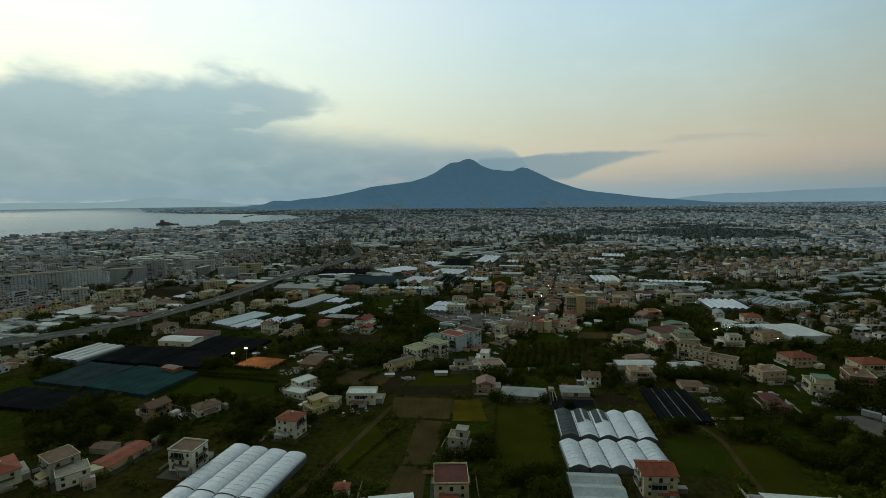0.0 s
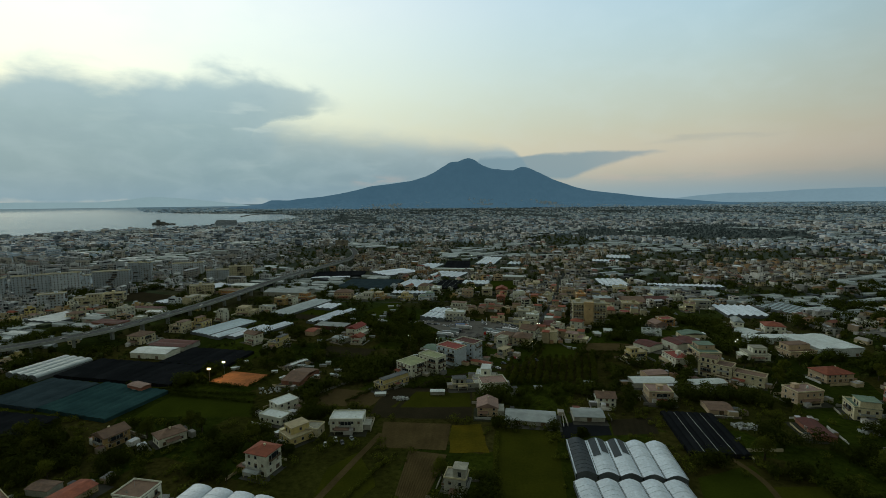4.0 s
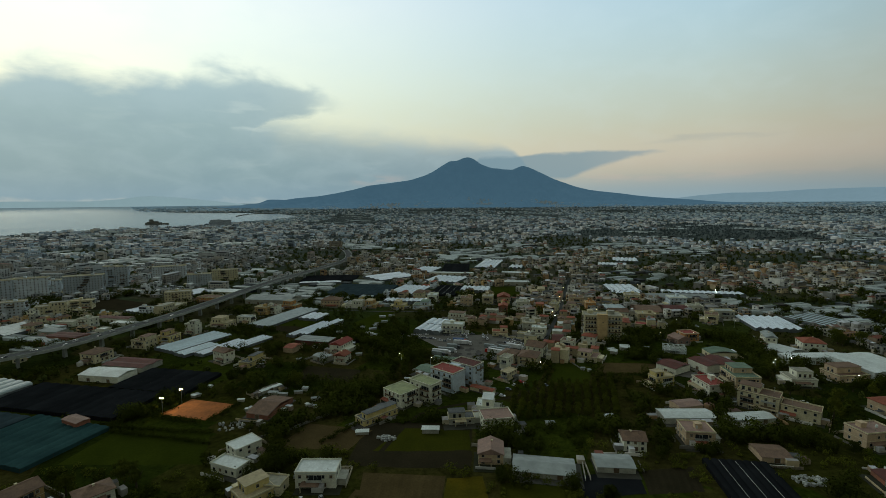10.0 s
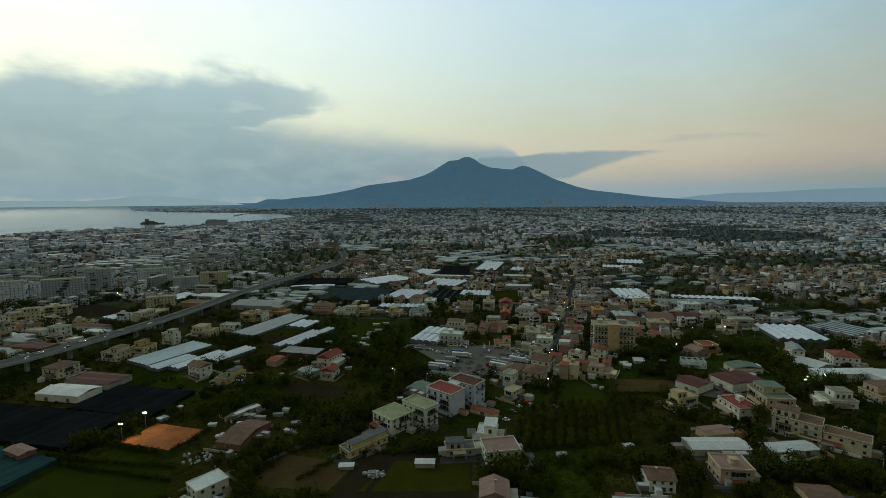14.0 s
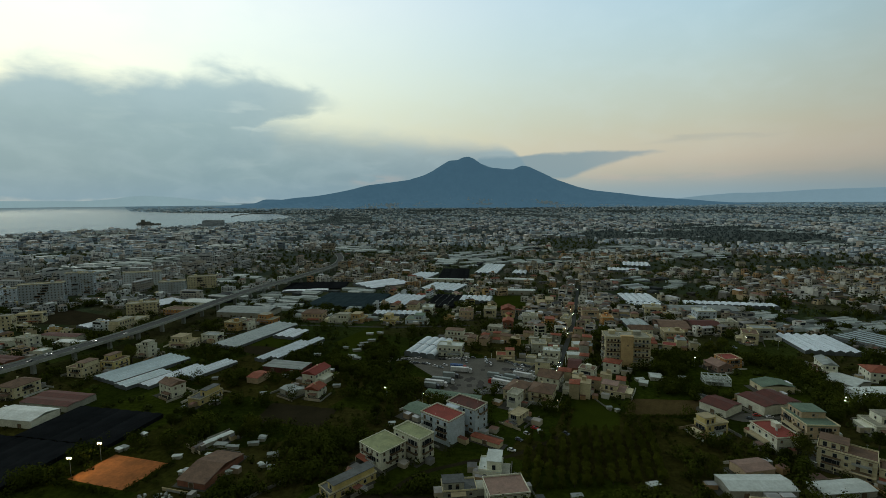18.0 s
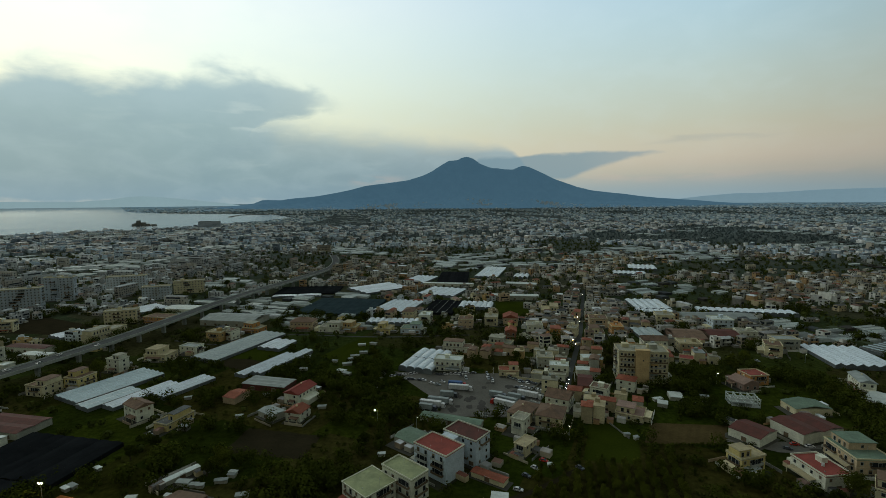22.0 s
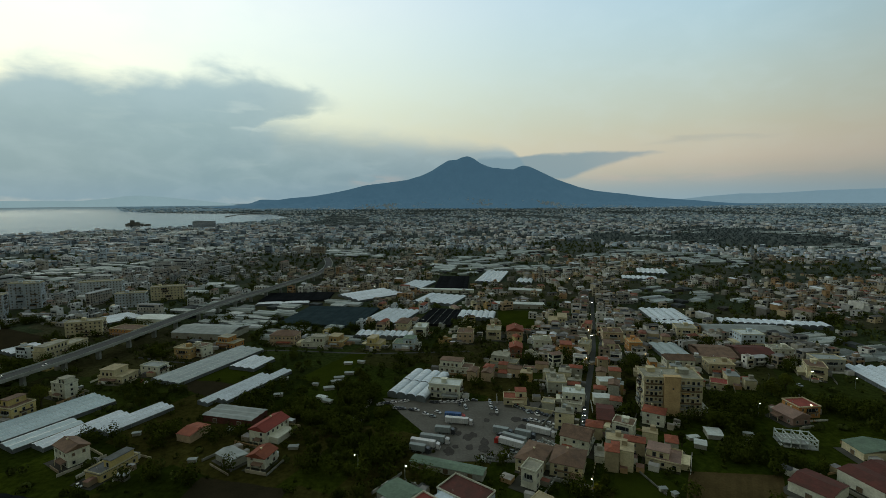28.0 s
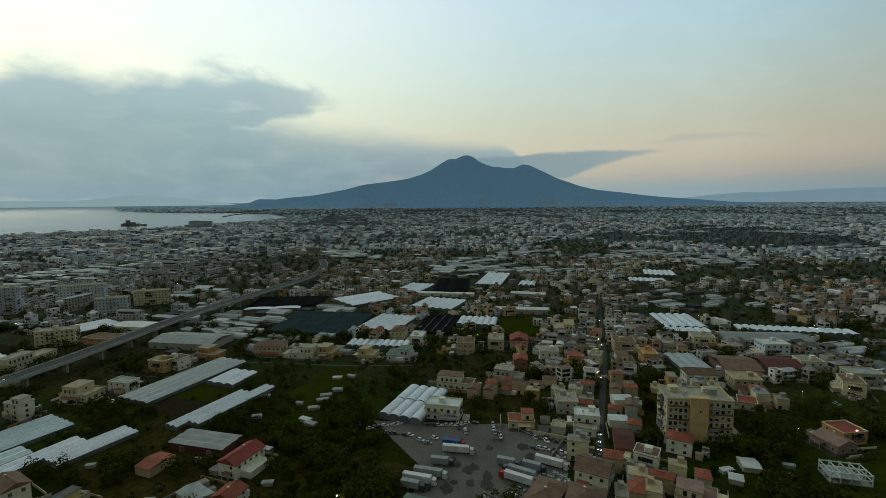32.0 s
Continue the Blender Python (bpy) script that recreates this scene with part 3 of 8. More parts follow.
# ---- the land ----
def ground_material():
    m = bpy.data.materials.new("farmland")
    m.use_nodes = True
    t = m.node_tree
    b = t.nodes["Principled BSDF"]
    b.inputs["Roughness"].default_value = 0.95
    b.inputs["Specular IOR Level"].default_value = 0.0
    geo = t.nodes.new("ShaderNodeNewGeometry")
    turn = t.nodes.new("ShaderNodeMapping")
    turn.inputs["Rotation"].default_value = (0, 0, radians(24))
    t.links.new(geo.outputs["Position"], turn.inputs["Vector"])
    cells = t.nodes.new("ShaderNodeTexVoronoi")
    cells.distance = "CHEBYCHEV"
    cells.inputs["Scale"].default_value, cells.inputs["Randomness"].default_value = 0.017, 0.8
    t.links.new(turn.outputs[0], cells.inputs["Vector"])
    r = t.nodes.new("ShaderNodeValToRGB")
    r.color_ramp.interpolation = "CONSTANT"
    tones = [(0.0193, 0.0266, 0.0036), (0.0255, 0.0346, 0.0045), (0.0333, 0.0319, 0.0080), (0.0167, 0.0239, 0.0036), (0.0350, 0.0336, 0.0093), (0.0219, 0.0319, 0.0041), (0.0281, 0.0301, 0.0063), (0.0202, 0.0292, 0.0041)]
    while len(r.color_ramp.elements) < len(tones):
        r.color_ramp.elements.new(0.5)
    for i, (e, c) in enumerate(zip(r.color_ramp.elements, tones)):
        e.position, e.color = i / len(tones), (*c, 1)
    t.links.new(cells.outputs["Color"], r.inputs[0])
    tone = None
    for s, lo, hi in ((0.35, 0.5, 1.5), (0.03, 0.7, 1.3)):
        n = t.nodes.new("ShaderNodeTexNoise")
        n.inputs["Scale"].default_value, n.inputs["Detail"].default_value, n.inputs["Roughness"].default_value = s, 6, 0.65
        t.links.new(geo.outputs["Position"], n.inputs["Vector"])
        a = t.nodes.new("ShaderNodeMapRange")
        a.inputs[1].default_value, a.inputs[2].default_value, a.inputs[3].default_value, a.inputs[4].default_value = 0.3, 0.7, lo, hi
        t.links.new(n.outputs["Fac"], a.inputs[0])
        if tone is None:
            tone = a.outputs[0]
        else:
            c = t.nodes.new("ShaderNodeMath")
            c.operation = "MULTIPLY"
            t.links.new(tone, c.inputs[0]), t.links.new(a.outputs[0], c.inputs[1])
            tone = c.outputs[0]
    # distance haze put into the colour: the ground fades to blue-grey far out
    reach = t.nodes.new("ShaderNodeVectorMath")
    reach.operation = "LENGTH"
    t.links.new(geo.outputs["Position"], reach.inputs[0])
    # town is the haze amount by distance, built the hazed ground tone
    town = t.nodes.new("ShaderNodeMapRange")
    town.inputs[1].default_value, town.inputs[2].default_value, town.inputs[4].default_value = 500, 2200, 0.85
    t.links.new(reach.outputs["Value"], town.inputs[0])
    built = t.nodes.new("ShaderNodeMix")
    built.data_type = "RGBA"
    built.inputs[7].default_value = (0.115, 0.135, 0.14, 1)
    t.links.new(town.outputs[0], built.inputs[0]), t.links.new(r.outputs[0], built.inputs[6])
    sc = t.nodes.new("ShaderNodeVectorMath")
    sc.operation = "SCALE"
    t.links.new(built.outputs[2], sc.inputs[0]), t.links.new(tone, sc.inputs[3])
    t.links.new(sc.outputs[0], b.inputs["Base Color"])
    return m


rings = np.concatenate([np.linspace(0.1, 600, 13), np.geomspace(700, 7500, 40)])
pts, quads = polar(rings, np.linspace(-math.pi, math.pi, 145))
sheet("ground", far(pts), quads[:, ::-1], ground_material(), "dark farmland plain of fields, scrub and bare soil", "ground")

# the gulf: shore nearer and farther than the water, bearing by bearing
sea_mat = bpy.data.materials.new("calm_sea")
sea_mat.use_nodes = True
sb = sea_mat.node_tree.nodes["Principled BSDF"]
sb.inputs["Base Color"].default_value, sb.inputs["Roughness"].default_value = (0.05, 0.075, 0.09, 1), 0.16
sn = sea_mat.node_tree.nodes.new("ShaderNodeTexNoise")
sn.inputs["Scale"].default_value, sn.inputs["Detail"].default_value = 0.02, 8
sg = sea_mat.node_tree.nodes.new("ShaderNodeNewGeometry")
sea_mat.node_tree.links.new(sg.outputs["Position"], sn.inputs["Vector"])
sp = sea_mat.node_tree.nodes.new("ShaderNodeBump")
sp.inputs["Strength"].default_value, sp.inputs["Distance"].default_value = 0.012, 1.0
sea_mat.node_tree.links.new(sn.outputs["Fac"], sp.inputs["Height"])
sea_mat.node_tree.links.new(sp.outputs[0], sb.inputs["Normal"])
shore_near = [(-2.2, 1900), (-1.3, 1900), (-0.95, 2200), (-0.79, 2400), (-0.731, 2512), (-0.685, 2556), (-0.618, 2610), (-0.555, 2640), (-0.482, 2826), (-0.443, 2950), (-0.3714, 3253), (-0.315, 3700), (-0.312, 4150)]
shore_far = [(-2.2, 70000), (-0.606, 70000), (-0.604, 11200), (-0.589, 8300), (-0.537, 7050), (-0.481, 6300), (-0.443, 6050), (-0.40, 5700), (-0.36, 5450), (-0.335, 4600), (-0.305, 3750)]
ang = np.linspace(-2.2, -0.305, 260)
near_r = np.interp(ang, *np.array(shore_near[:-1]).T) + 14 * np.sin(ang * 140) + 9 * np.sin(ang * 377 + 1)
far_r = np.maximum(np.exp(np.interp(ang, np.array(shore_far)[:, 0], np.log(np.array(shore_far)[:, 1]))), near_r + 1)
steps = np.linspace(0, 1, 14)
r = np.exp(np.log(near_r)[:, None] * (1 - steps) + np.log(far_r)[:, None] * steps)
pts = np.stack([EYE[0] + r * np.sin(ang)[:, None], EYE[1] + r * np.cos(ang)[:, None], np.full_like(r, 1.2)], -1).reshape(-1, 3)
i, j = np.meshgrid(np.arange(len(ang) - 1), np.arange(13), indexing="ij")
k = (i * 14 + j).ravel()
sheet("sea", far(pts), np.stack([k, k + 14, k + 15, k + 1], 1), sea_mat, "calm pale sea under the evening sky", "water")


def in_sea(x, y):
    b = math.atan2(x - EYE[0], y - EYE[1])
    if not -2.2 < b < -0.305:
        return False
    d = math.hypot(x - EYE[0], y - EYE[1])
    return np.interp(b, ang, near_r) - 15 < d < np.interp(b, ang, far_r) + 30


def massif(name, skyline, distance, reach, mat, label, rough=60.0, foot=-30.0):
    """A mountain range whose crest follows the skyline (bearing, rise) at a distance, sloping down before and behind it."""
    az = np.linspace(skyline[0][0], skyline[-1][0], 420)
    top = np.interp(az, *np.array(skyline).T) * distance + 120
    top = np.convolve(np.pad(top, 1, mode="edge"), (0.25, 0.5, 0.25), "valid")
    depth = np.linspace(-1, 0.6, 46)
    pts = []
    for a, h in zip(az, top):
        for u in depth:
            d = distance + u * reach
            fall = (1 - abs(u)) ** 2.2 if u < 0 else (1 - u) ** 1.5
            x, y = d * math.sin(a), d * math.cos(a)
            n = noise.fractal(Vector((a * 26, u * 2.2, 3.1)), 0.7, 2.1, 7)
            z = foot + (h - foot) * fall + rough * n * min(1, 3 * abs(u)) * fall ** 0.5 * min(1.0, h / 500)
            pts.append((EYE[0] + x, EYE[1] + y, z))
    m = len(depth)
    i, j = np.meshgrid(np.arange(len(az) - 1), np.arange(m - 1), indexing="ij")
    k = (i * m + j).ravel()
    return sheet(name, far(np.array(pts)), np.stack([k, k + 1, k + m + 1, k + m], 1)[:, ::-1], mat, label, "mountain", "structure", True)


def distant(name, shade, haze_glow, power):
    """Far slopes; a bluish emission paints the haze of distance onto them."""
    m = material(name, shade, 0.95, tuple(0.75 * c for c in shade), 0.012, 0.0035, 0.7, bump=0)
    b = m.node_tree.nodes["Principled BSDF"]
    b.inputs["Emission Color"].default_value, b.inputs["Emission Strength"].default_value = (*haze_glow, 1), power
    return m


# these slopes and the far plain glow faintly, in place of haze
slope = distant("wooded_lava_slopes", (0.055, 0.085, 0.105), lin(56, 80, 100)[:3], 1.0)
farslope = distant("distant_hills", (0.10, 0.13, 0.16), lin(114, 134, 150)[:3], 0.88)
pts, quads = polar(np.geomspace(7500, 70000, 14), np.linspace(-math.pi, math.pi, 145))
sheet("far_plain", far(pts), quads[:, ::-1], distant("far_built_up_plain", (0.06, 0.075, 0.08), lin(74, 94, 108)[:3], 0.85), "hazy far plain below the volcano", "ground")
vesuvius = [(-0.53, -0.016), (-0.47, -0.0095), (-0.41, -0.004), (-0.3867, -0.0007), (-0.3793, 0.0026), (-0.3708, 0.0059), (-0.355, 0.0058), (-0.339, 0.0051), (-0.3173, 0.0083), (-0.2731, 0.0121), (-0.2392, 0.0177), (-0.2048, 0.0245), (-0.1699, 0.0337), (-0.123, 0.0394), (-0.0815, 0.0451), (-0.0517, 0.0543), (-0.0338, 0.0624), (-0.0159, 0.074), (0.0019, 0.0844), (0.0197, 0.0854), (0.0292, 0.0903), (0.041, 0.0925), (0.0528, 0.0885), (0.067, 0.0778), (0.0811, 0.0718), (0.0929, 0.0681), (0.1023, 0.0679), (0.1163, 0.0654), (0.135, 0.0645), (0.143, 0.0684), (0.1534, 0.072), (0.1661, 0.0697), (0.1776, 0.0642), (0.1949, 0.0558), (0.2177, 0.0439), (0.2403, 0.0355), (0.2627, 0.0271), (0.2902, 0.0199), (0.3172, 0.0161), (0.349, 0.0123), (0.3801, 0.0075), (0.4105, 0.0039), (0.4496, 0.0008), (0.478, -0.0015), (0.5057, -0.0044), (0.5412, -0.0071), (0.5834, -0.0093)]
west_hills = [(-0.93, 0.003), (-0.765, 0.0053), (-0.6604, 0.0046), (-0.6171, 0.0082), (-0.5921, 0.0126), (-0.5692, 0.0141), (-0.527, 0.0109), (-0.4903, 0.0066), (-0.4423, 0.0009), (-0.4, -0.006)]
north_hills = [(0.40, -0.006), (0.44, 0.0004), (0.487, 0.0062), (0.5403, 0.0106), (0.5659, 0.0102), (0.6065, 0.0114), (0.6523, 0.0143), (0.695, 0.0152), (0.7399, 0.0158), (0.82, 0.0180), (0.917, 0.015)]
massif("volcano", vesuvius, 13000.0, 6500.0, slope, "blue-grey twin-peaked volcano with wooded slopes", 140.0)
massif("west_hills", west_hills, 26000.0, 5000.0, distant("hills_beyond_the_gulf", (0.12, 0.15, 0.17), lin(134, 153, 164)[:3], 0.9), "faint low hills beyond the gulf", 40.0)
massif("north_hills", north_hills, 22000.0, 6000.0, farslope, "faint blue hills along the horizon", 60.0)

# ---- parts that many buildings share: windows, balconies, roof things ----
def window_mesh(name, w, h, kind):
    """Frame, reveal and pane in one piece, the pane set back behind the frame; slats of a shutter stand in steps."""
    f, out, back = 0.1, -0.12, -0.03
    cut = {"half": 0.45, "open": 0.0, "door": 0.0, "shut": 1.0}[kind]
    zs = [f + (h - 2 * f) * q for q in ((0, 0.98) if cut in (0.0, 1.0) else (0, 1 - cut, 0.98))]
    X, x = w / 2, w / 2 - f
    pts = [(-X, 0, 0), (X, 0, 0), (X, 0, h), (-X, 0, h), (-X, out, 0), (X, out, 0), (X, out, h), (-X, out, h), (-x, out, zs[0]), (x, out, zs[0]), (x, out, zs[-1]), (-x, out, zs[-1])]
    b = Build()
    quads = [(0, 1, 5, 4), (1, 2, 6, 5), (2, 3, 7, 6), (3, 0, 4, 7), (4, 5, 9, 8), (5, 6, 10, 9), (6, 7, 11, 10), (7, 4, 8, 11)]
    slots = [0] * 8
    n = len(pts)
    for z in zs:
        pts += [(-x, back, z), (x, back, z)]
    quads += [(8, 9, n + 1, n), (10, 11, n + 2 * len(zs) - 2, n + 2 * len(zs) - 1), tuple([9, 10] + [n + 2 * q + 1 for q in range(len(zs) - 1, -1, -1)]), tuple([11, 8] + [n + 2 * q for q in range(len(zs))])]
    slots += [0] * 4
    for q in range(len(zs) - 1):
        quads.append((n + 2 * q, n + 2 * q + 1, n + 2 * q + 3, n + 2 * q + 2))
        slots.append(1 if cut == 1.0 or q == 1 else 2)
    b.v, b.f, b.s = pts, quads, slots
    return b.mesh(name, M["frame"], M["shutter"], M["glass"])


WINDOWS = [window_mesh("window", 1.35, 1.6, k) for k in ("open", "half", "shut", "open")]
DOORS = [window_mesh("balcony_door", 1.6, 2.3, k) for k in ("door", "half", "shut", "door")]
SHOPS = window_mesh("garage_door", 2.6, 2.5, "shut")


def slab_mesh(w, d=1.25):
    return Build().box(0, -d / 2, -0.16, w, d, 0.18).mesh("balcony", M["rail"])


def railing_mesh(w, d=1.25, solid=False):
    """A balustrade round three sides, in one bent piece."""
    t, h = (0.1, 0.95) if solid else (0.05, 0.98)
    X = w / 2
    line = [(-X, 0), (-X, -d), (X, -d), (X, 0), (X - t, 0), (X - t, -d + t), (-X + t, -d + t), (-X + t, 0)]
    b = Build()
    pts = [(px, py, z) for z in (0.02, h) for px, py in line]
    quads = [(i, (i + 1) % 8, 8 + (i + 1) % 8, 8 + i) for i in range(8)]
    for o, flip in ((0, True), (8, False)):
        for q in ((0, 1, 6, 7), (1, 2, 5, 6), (2, 3, 4, 5)):
            q = tuple(o + k for k in q)
            quads.append(q[::-1] if flip else q)
    return b.solid(pts, quads).mesh("railing", M["rail"] if solid else M["shutter"])


SLABS = {w: (slab_mesh(w), railing_mesh(w), railing_mesh(w, solid=True)) for w in (2.6, 4.2, 6.5)}
TANK = Build()
TANK.tube((0, 0, 0.25), (0, 0, 1.5), 0.55, 0.55, 10).tube((0, 0, 1.5), (0, 0, 1.7), 0.55, 0.2, 10)
for _x, _y in ((0.4, 0.4), (-0.4, 0.4), (0.4, -0.4), (-0.4, -0.4)):
    TANK.box(_x, _y, 0, 0.08, 0.08, 0.25)
TANK = TANK.mesh("water_tank", M["sheet"])
AERIAL = Build().tube((0, 0, 0), (0, 0, 3.2), 0.04, 0.03, 5).box(0, 0, 2.9, 1.3, 0.04, 0.04).box(0.3, 0, 2.9, 0.04, 0.7, 0.04).box(-0.3, 0, 2.9, 0.04, 0.6, 0.04).mesh("aerial", M["hoop"])
CHIMNEY = Build().box(0, 0, 0, 0.7, 0.7, 1.5).box(0, 0, 1.5, 0.95, 0.95, 0.14).mesh("chimney", M["cream"])
DISH = Build().tube((0, 0, 0), (0, 0, 0.8), 0.04, 0.04, 5).tube((0, -0.08, 0.9), (0, 0.02, 0.95), 0.42, 0.16, 10).mesh("dish", M["frame"])


def pitched(b, w, d, z, rise_m, kind, over=0.55, thick=0.22):
    """A gable (ridge along the longer side) or hipped roof with a real thickness."""
    W, D = w / 2 + over, d / 2 + over
    along = w >= d
    if kind == "gable":
        ends = ((-W, 0), (W, 0)) if along else ((0, -D), (0, D))
    else:
        run = abs(W - D) if W != D else 0.01
        ends = ((-run, 0), (run, 0)) if along else ((0, -run), (0, run))
    lo = [(-W, -D, z), (W, -D, z), (W, D, z), (-W, D, z)]
    top = [(x, y, zz + thick) for x, y, zz in lo]
    r = [(ends[0][0], ends[0][1], z + rise_m + thick), (ends[1][0], ends[1][1], z + rise_m + thick)]
    pts = lo + top + r
    if along:
        sides = ((4, 5, 9, 8), (6, 7, 8, 9), (5, 6, 9), (7, 4, 8))
    else:
        sides = ((5, 6, 9, 8), (7, 4, 8, 9), (4, 5, 8), (6, 7, 9))
    b.solid(pts, ((3, 2, 1, 0), (0, 1, 5, 4), (1, 2, 6, 5), (2, 3, 7, 6), (3, 0, 4, 7)) + sides)
    # ridge tiles
    a, c = Vector(r[0]), Vector(r[1])
    if (c - a).length > 0.3:
        b.tube(a, c, 0.16, 0.16, 5)
    return b


FRONTS = ((0, -1), (1, 0), (0, 1), (-1, 0))


HOUSES = []


def house(x, y, w, d, rot, h, wall, roof, kind="flat", label="", balcony=0.4, hut=1, name="house", category="house", group="", windows=True, blank=()):
    """A building of storeys about 3.2 m high on its footprint; blank: sides (0 front, 1 right, 2 back, 3 left) with no openings."""
    rnd = random.Random(int(x * 13 + y * 7 + w * 3))
    if name == "house":
        w, d = 0.92 * w, 0.92 * d
    root = thing(name, x, y, rot, label, category, group)
    take(x, y, w, d, rot, 2.5)
    HOUSES.append((x, y, w, d, rot, h))
    floors = max(1, round(h / 3.25))
    fh = h / floors
    full = h
    attic = kind == "flat" and 2 <= floors <= 4 and hut and w > 8 and rnd.random() < 0.55
    if attic:
        h -= fh
        floors -= 1
        aw, ad = w * rnd.uniform(0.45, 0.68), d * rnd.uniform(0.6, 0.9)
        ax, ay = rnd.choice((-1, 1)) * (w - aw) / 2 * 0.9, (d - ad) / 2 * rnd.uniform(-0.2, 0.9)
        part("upper_storey", Build().box(ax, ay, h + 0.2, aw, ad, fh), M[wall], root)
        part("upper_roof", Build().box(ax, ay, h + 0.2 + fh, aw + 0.7, ad + 0.7, 0.2), M[roof], root)
        for i in range(max(1, int(aw / 3.2))):
            part("balcony_door", DOORS[i % 4], None, root, at=(ax + (i + 0.5 - max(1, int(aw / 3.2)) / 2) * 3.0, ay - ad / 2, h + 0.3))
        part("upper_window", WINDOWS[1], None, root, at=(ax + (aw / 2 if ax < 0 else -aw / 2), ay, h + 1.1), turn=math.pi / 2 if ax < 0 else -math.pi / 2)
        hut = 0
    b = Build().box(0, 0, 0, w, d, h).box(0, 0, 0, w + 0.16, d + 0.16, 0.5)
    part("wall", b, M[wall], root)
    if windows and floors < 4 and w > 8 and rnd.random() < 0.5:
        # a lean-to porch with its own small roof
        pw, pd = w * rnd.uniform(0.35, 0.7), rnd.uniform(2.2, 3.6)
        px = rnd.uniform(-0.5, 0.5) * (w - pw)
        part("porch_roof", Build().solid([(px - pw / 2, -d / 2 - pd, 2.5), (px + pw / 2, -d / 2 - pd, 2.5), (px + pw / 2, -d / 2, 3.0), (px - pw / 2, -d / 2, 3.0), (px - pw / 2, -d / 2 - pd, 2.65), (px + pw / 2, -d / 2 - pd, 2.65), (px + pw / 2, -d / 2, 3.15), (px - pw / 2, -d / 2, 3.15)], ((3, 2, 1, 0), (4, 5, 6, 7), (0, 1, 5, 4), (1, 2, 6, 5), (2, 3, 7, 6), (3, 0, 4, 7))), M[rnd.choice(("brown", "terracotta", "greysheet", "tan"))], root)
        for sx in (-1, 1):
            part("porch_post", Build().box(px + sx * (pw / 2 - 0.2), -d / 2 - pd + 0.2, 0, 0.25, 0.25, 2.5), M["cream"], root)
    if windows and rnd.random() < 0.4 and w > 8:
        # a low wing at one end
        ww2, sd = rnd.uniform(3.0, 5.5), rnd.choice((-1, 1))
        part("side_wing", Build().box(sd * (w / 2 + ww2 / 2 - 0.05), rnd.uniform(-0.15, 0.15) * d, 0, ww2, d * 0.65, 3.0).box(sd * (w / 2 + ww2 / 2 - 0.05), 0, 3.0, ww2 + 0.3, d * 0.7, 0.18), M[rnd.choice((wall, "grey", "cream"))], root)
    if kind == "flat":
        part("roof", Build().box(0, 0, h, w + 0.5, d + 0.5, 0.22), M[roof], root)
        p = Build()
        t = 0.22
        for cx, cy, sx, sy in ((0, -d / 2 - 0.1, w + 0.46, t), (0, d / 2 + 0.1, w + 0.46, t), (-w / 2 - 0.1, 0, t, d - 0.03), (w / 2 + 0.1, 0, t, d - 0.03)):
            p.box(cx, cy, h + 0.22, sx, sy, 0.65 if fh > 2.9 else 0.3)
        part("parapet", p, M["white" if wall in ("white", "blue") else "cream"], root)
        if hut and w > 7 and d > 6:
            hx, hy = rnd.uniform(-0.25, 0.25) * w, rnd.uniform(-0.1, 0.3) * d
            part("stair_hut", Build().box(hx, hy, h + 0.22, 3.2, 2.8, 2.3).box(hx, hy, h + 2.52, 3.6, 3.2, 0.18), M[wall], root)
            part("water_tank", TANK, None, root, at=(-hx * 0.7, hy * 0.4 - 1.5, h + 0.22))
        part("aerial", AERIAL, None, root, at=(rnd.uniform(-0.35, 0.35) * w, rnd.uniform(0, 0.4) * d, h + 0.22), turn=rnd.uniform(0, 3))
        if rnd.random() < 0.6:
            part("dish", DISH, None, root, at=(rnd.uniform(-0.4, 0.4) * w, -0.35 * d, h + 0.2), turn=rnd.uniform(-1, 1))
    else:
        rise_m = min(w, d) * (0.2 if kind == "hip" else 0.22)
        if kind == "gable":
            g = Build()
            if w >= d:
                for s in (-1, 1):
                    g.solid([(s * w / 2, -d / 2, h), (s * w / 2, d / 2, h), (s * w / 2, 0, h + rise_m), (s * (w / 2 - 0.25), -d / 2, h), (s * (w / 2 - 0.25), d / 2, h), (s * (w / 2 - 0.25), 0, h + rise_m)], ((0, 1, 2), (5, 4, 3), (0, 3, 4, 1), (1, 4, 5, 2), (2, 5, 3, 0)))
            else:
                for s in (-1, 1):
                    g.solid([(-w / 2, s * d / 2, h), (w / 2, s * d / 2, h), (0, s * d / 2, h + rise_m), (-w / 2, s * (d / 2 - 0.25), h), (w / 2, s * (d / 2 - 0.25), h), (0, s * (d / 2 - 0.25), h + rise_m)], ((0, 1, 2), (5, 4, 3), (0, 3, 4, 1), (1, 4, 5, 2), (2, 5, 3, 0)))
            part("gable_wall", g, M[wall], root)
        part("roof", pitched(Build(), w, d, h, rise_m, kind), M[roof], root)
        part("chimney", CHIMNEY, None, root, at=(rnd.uniform(-0.2, 0.2) * w, rnd.uniform(-0.1, 0.2) * d, h + rise_m * 0.6))
    if not windows:
        return root
    if floors > 1:
        bands = Build()
        for i in range(1, floors):
            bands.box(0, 0, i * fh - 0.1, w + 0.12, d + 0.12, 0.2)
        part("floor_band", bands, M["cream" if wall in ("yellow", "ochre", "peach", "brick", "orange") else wall], root)
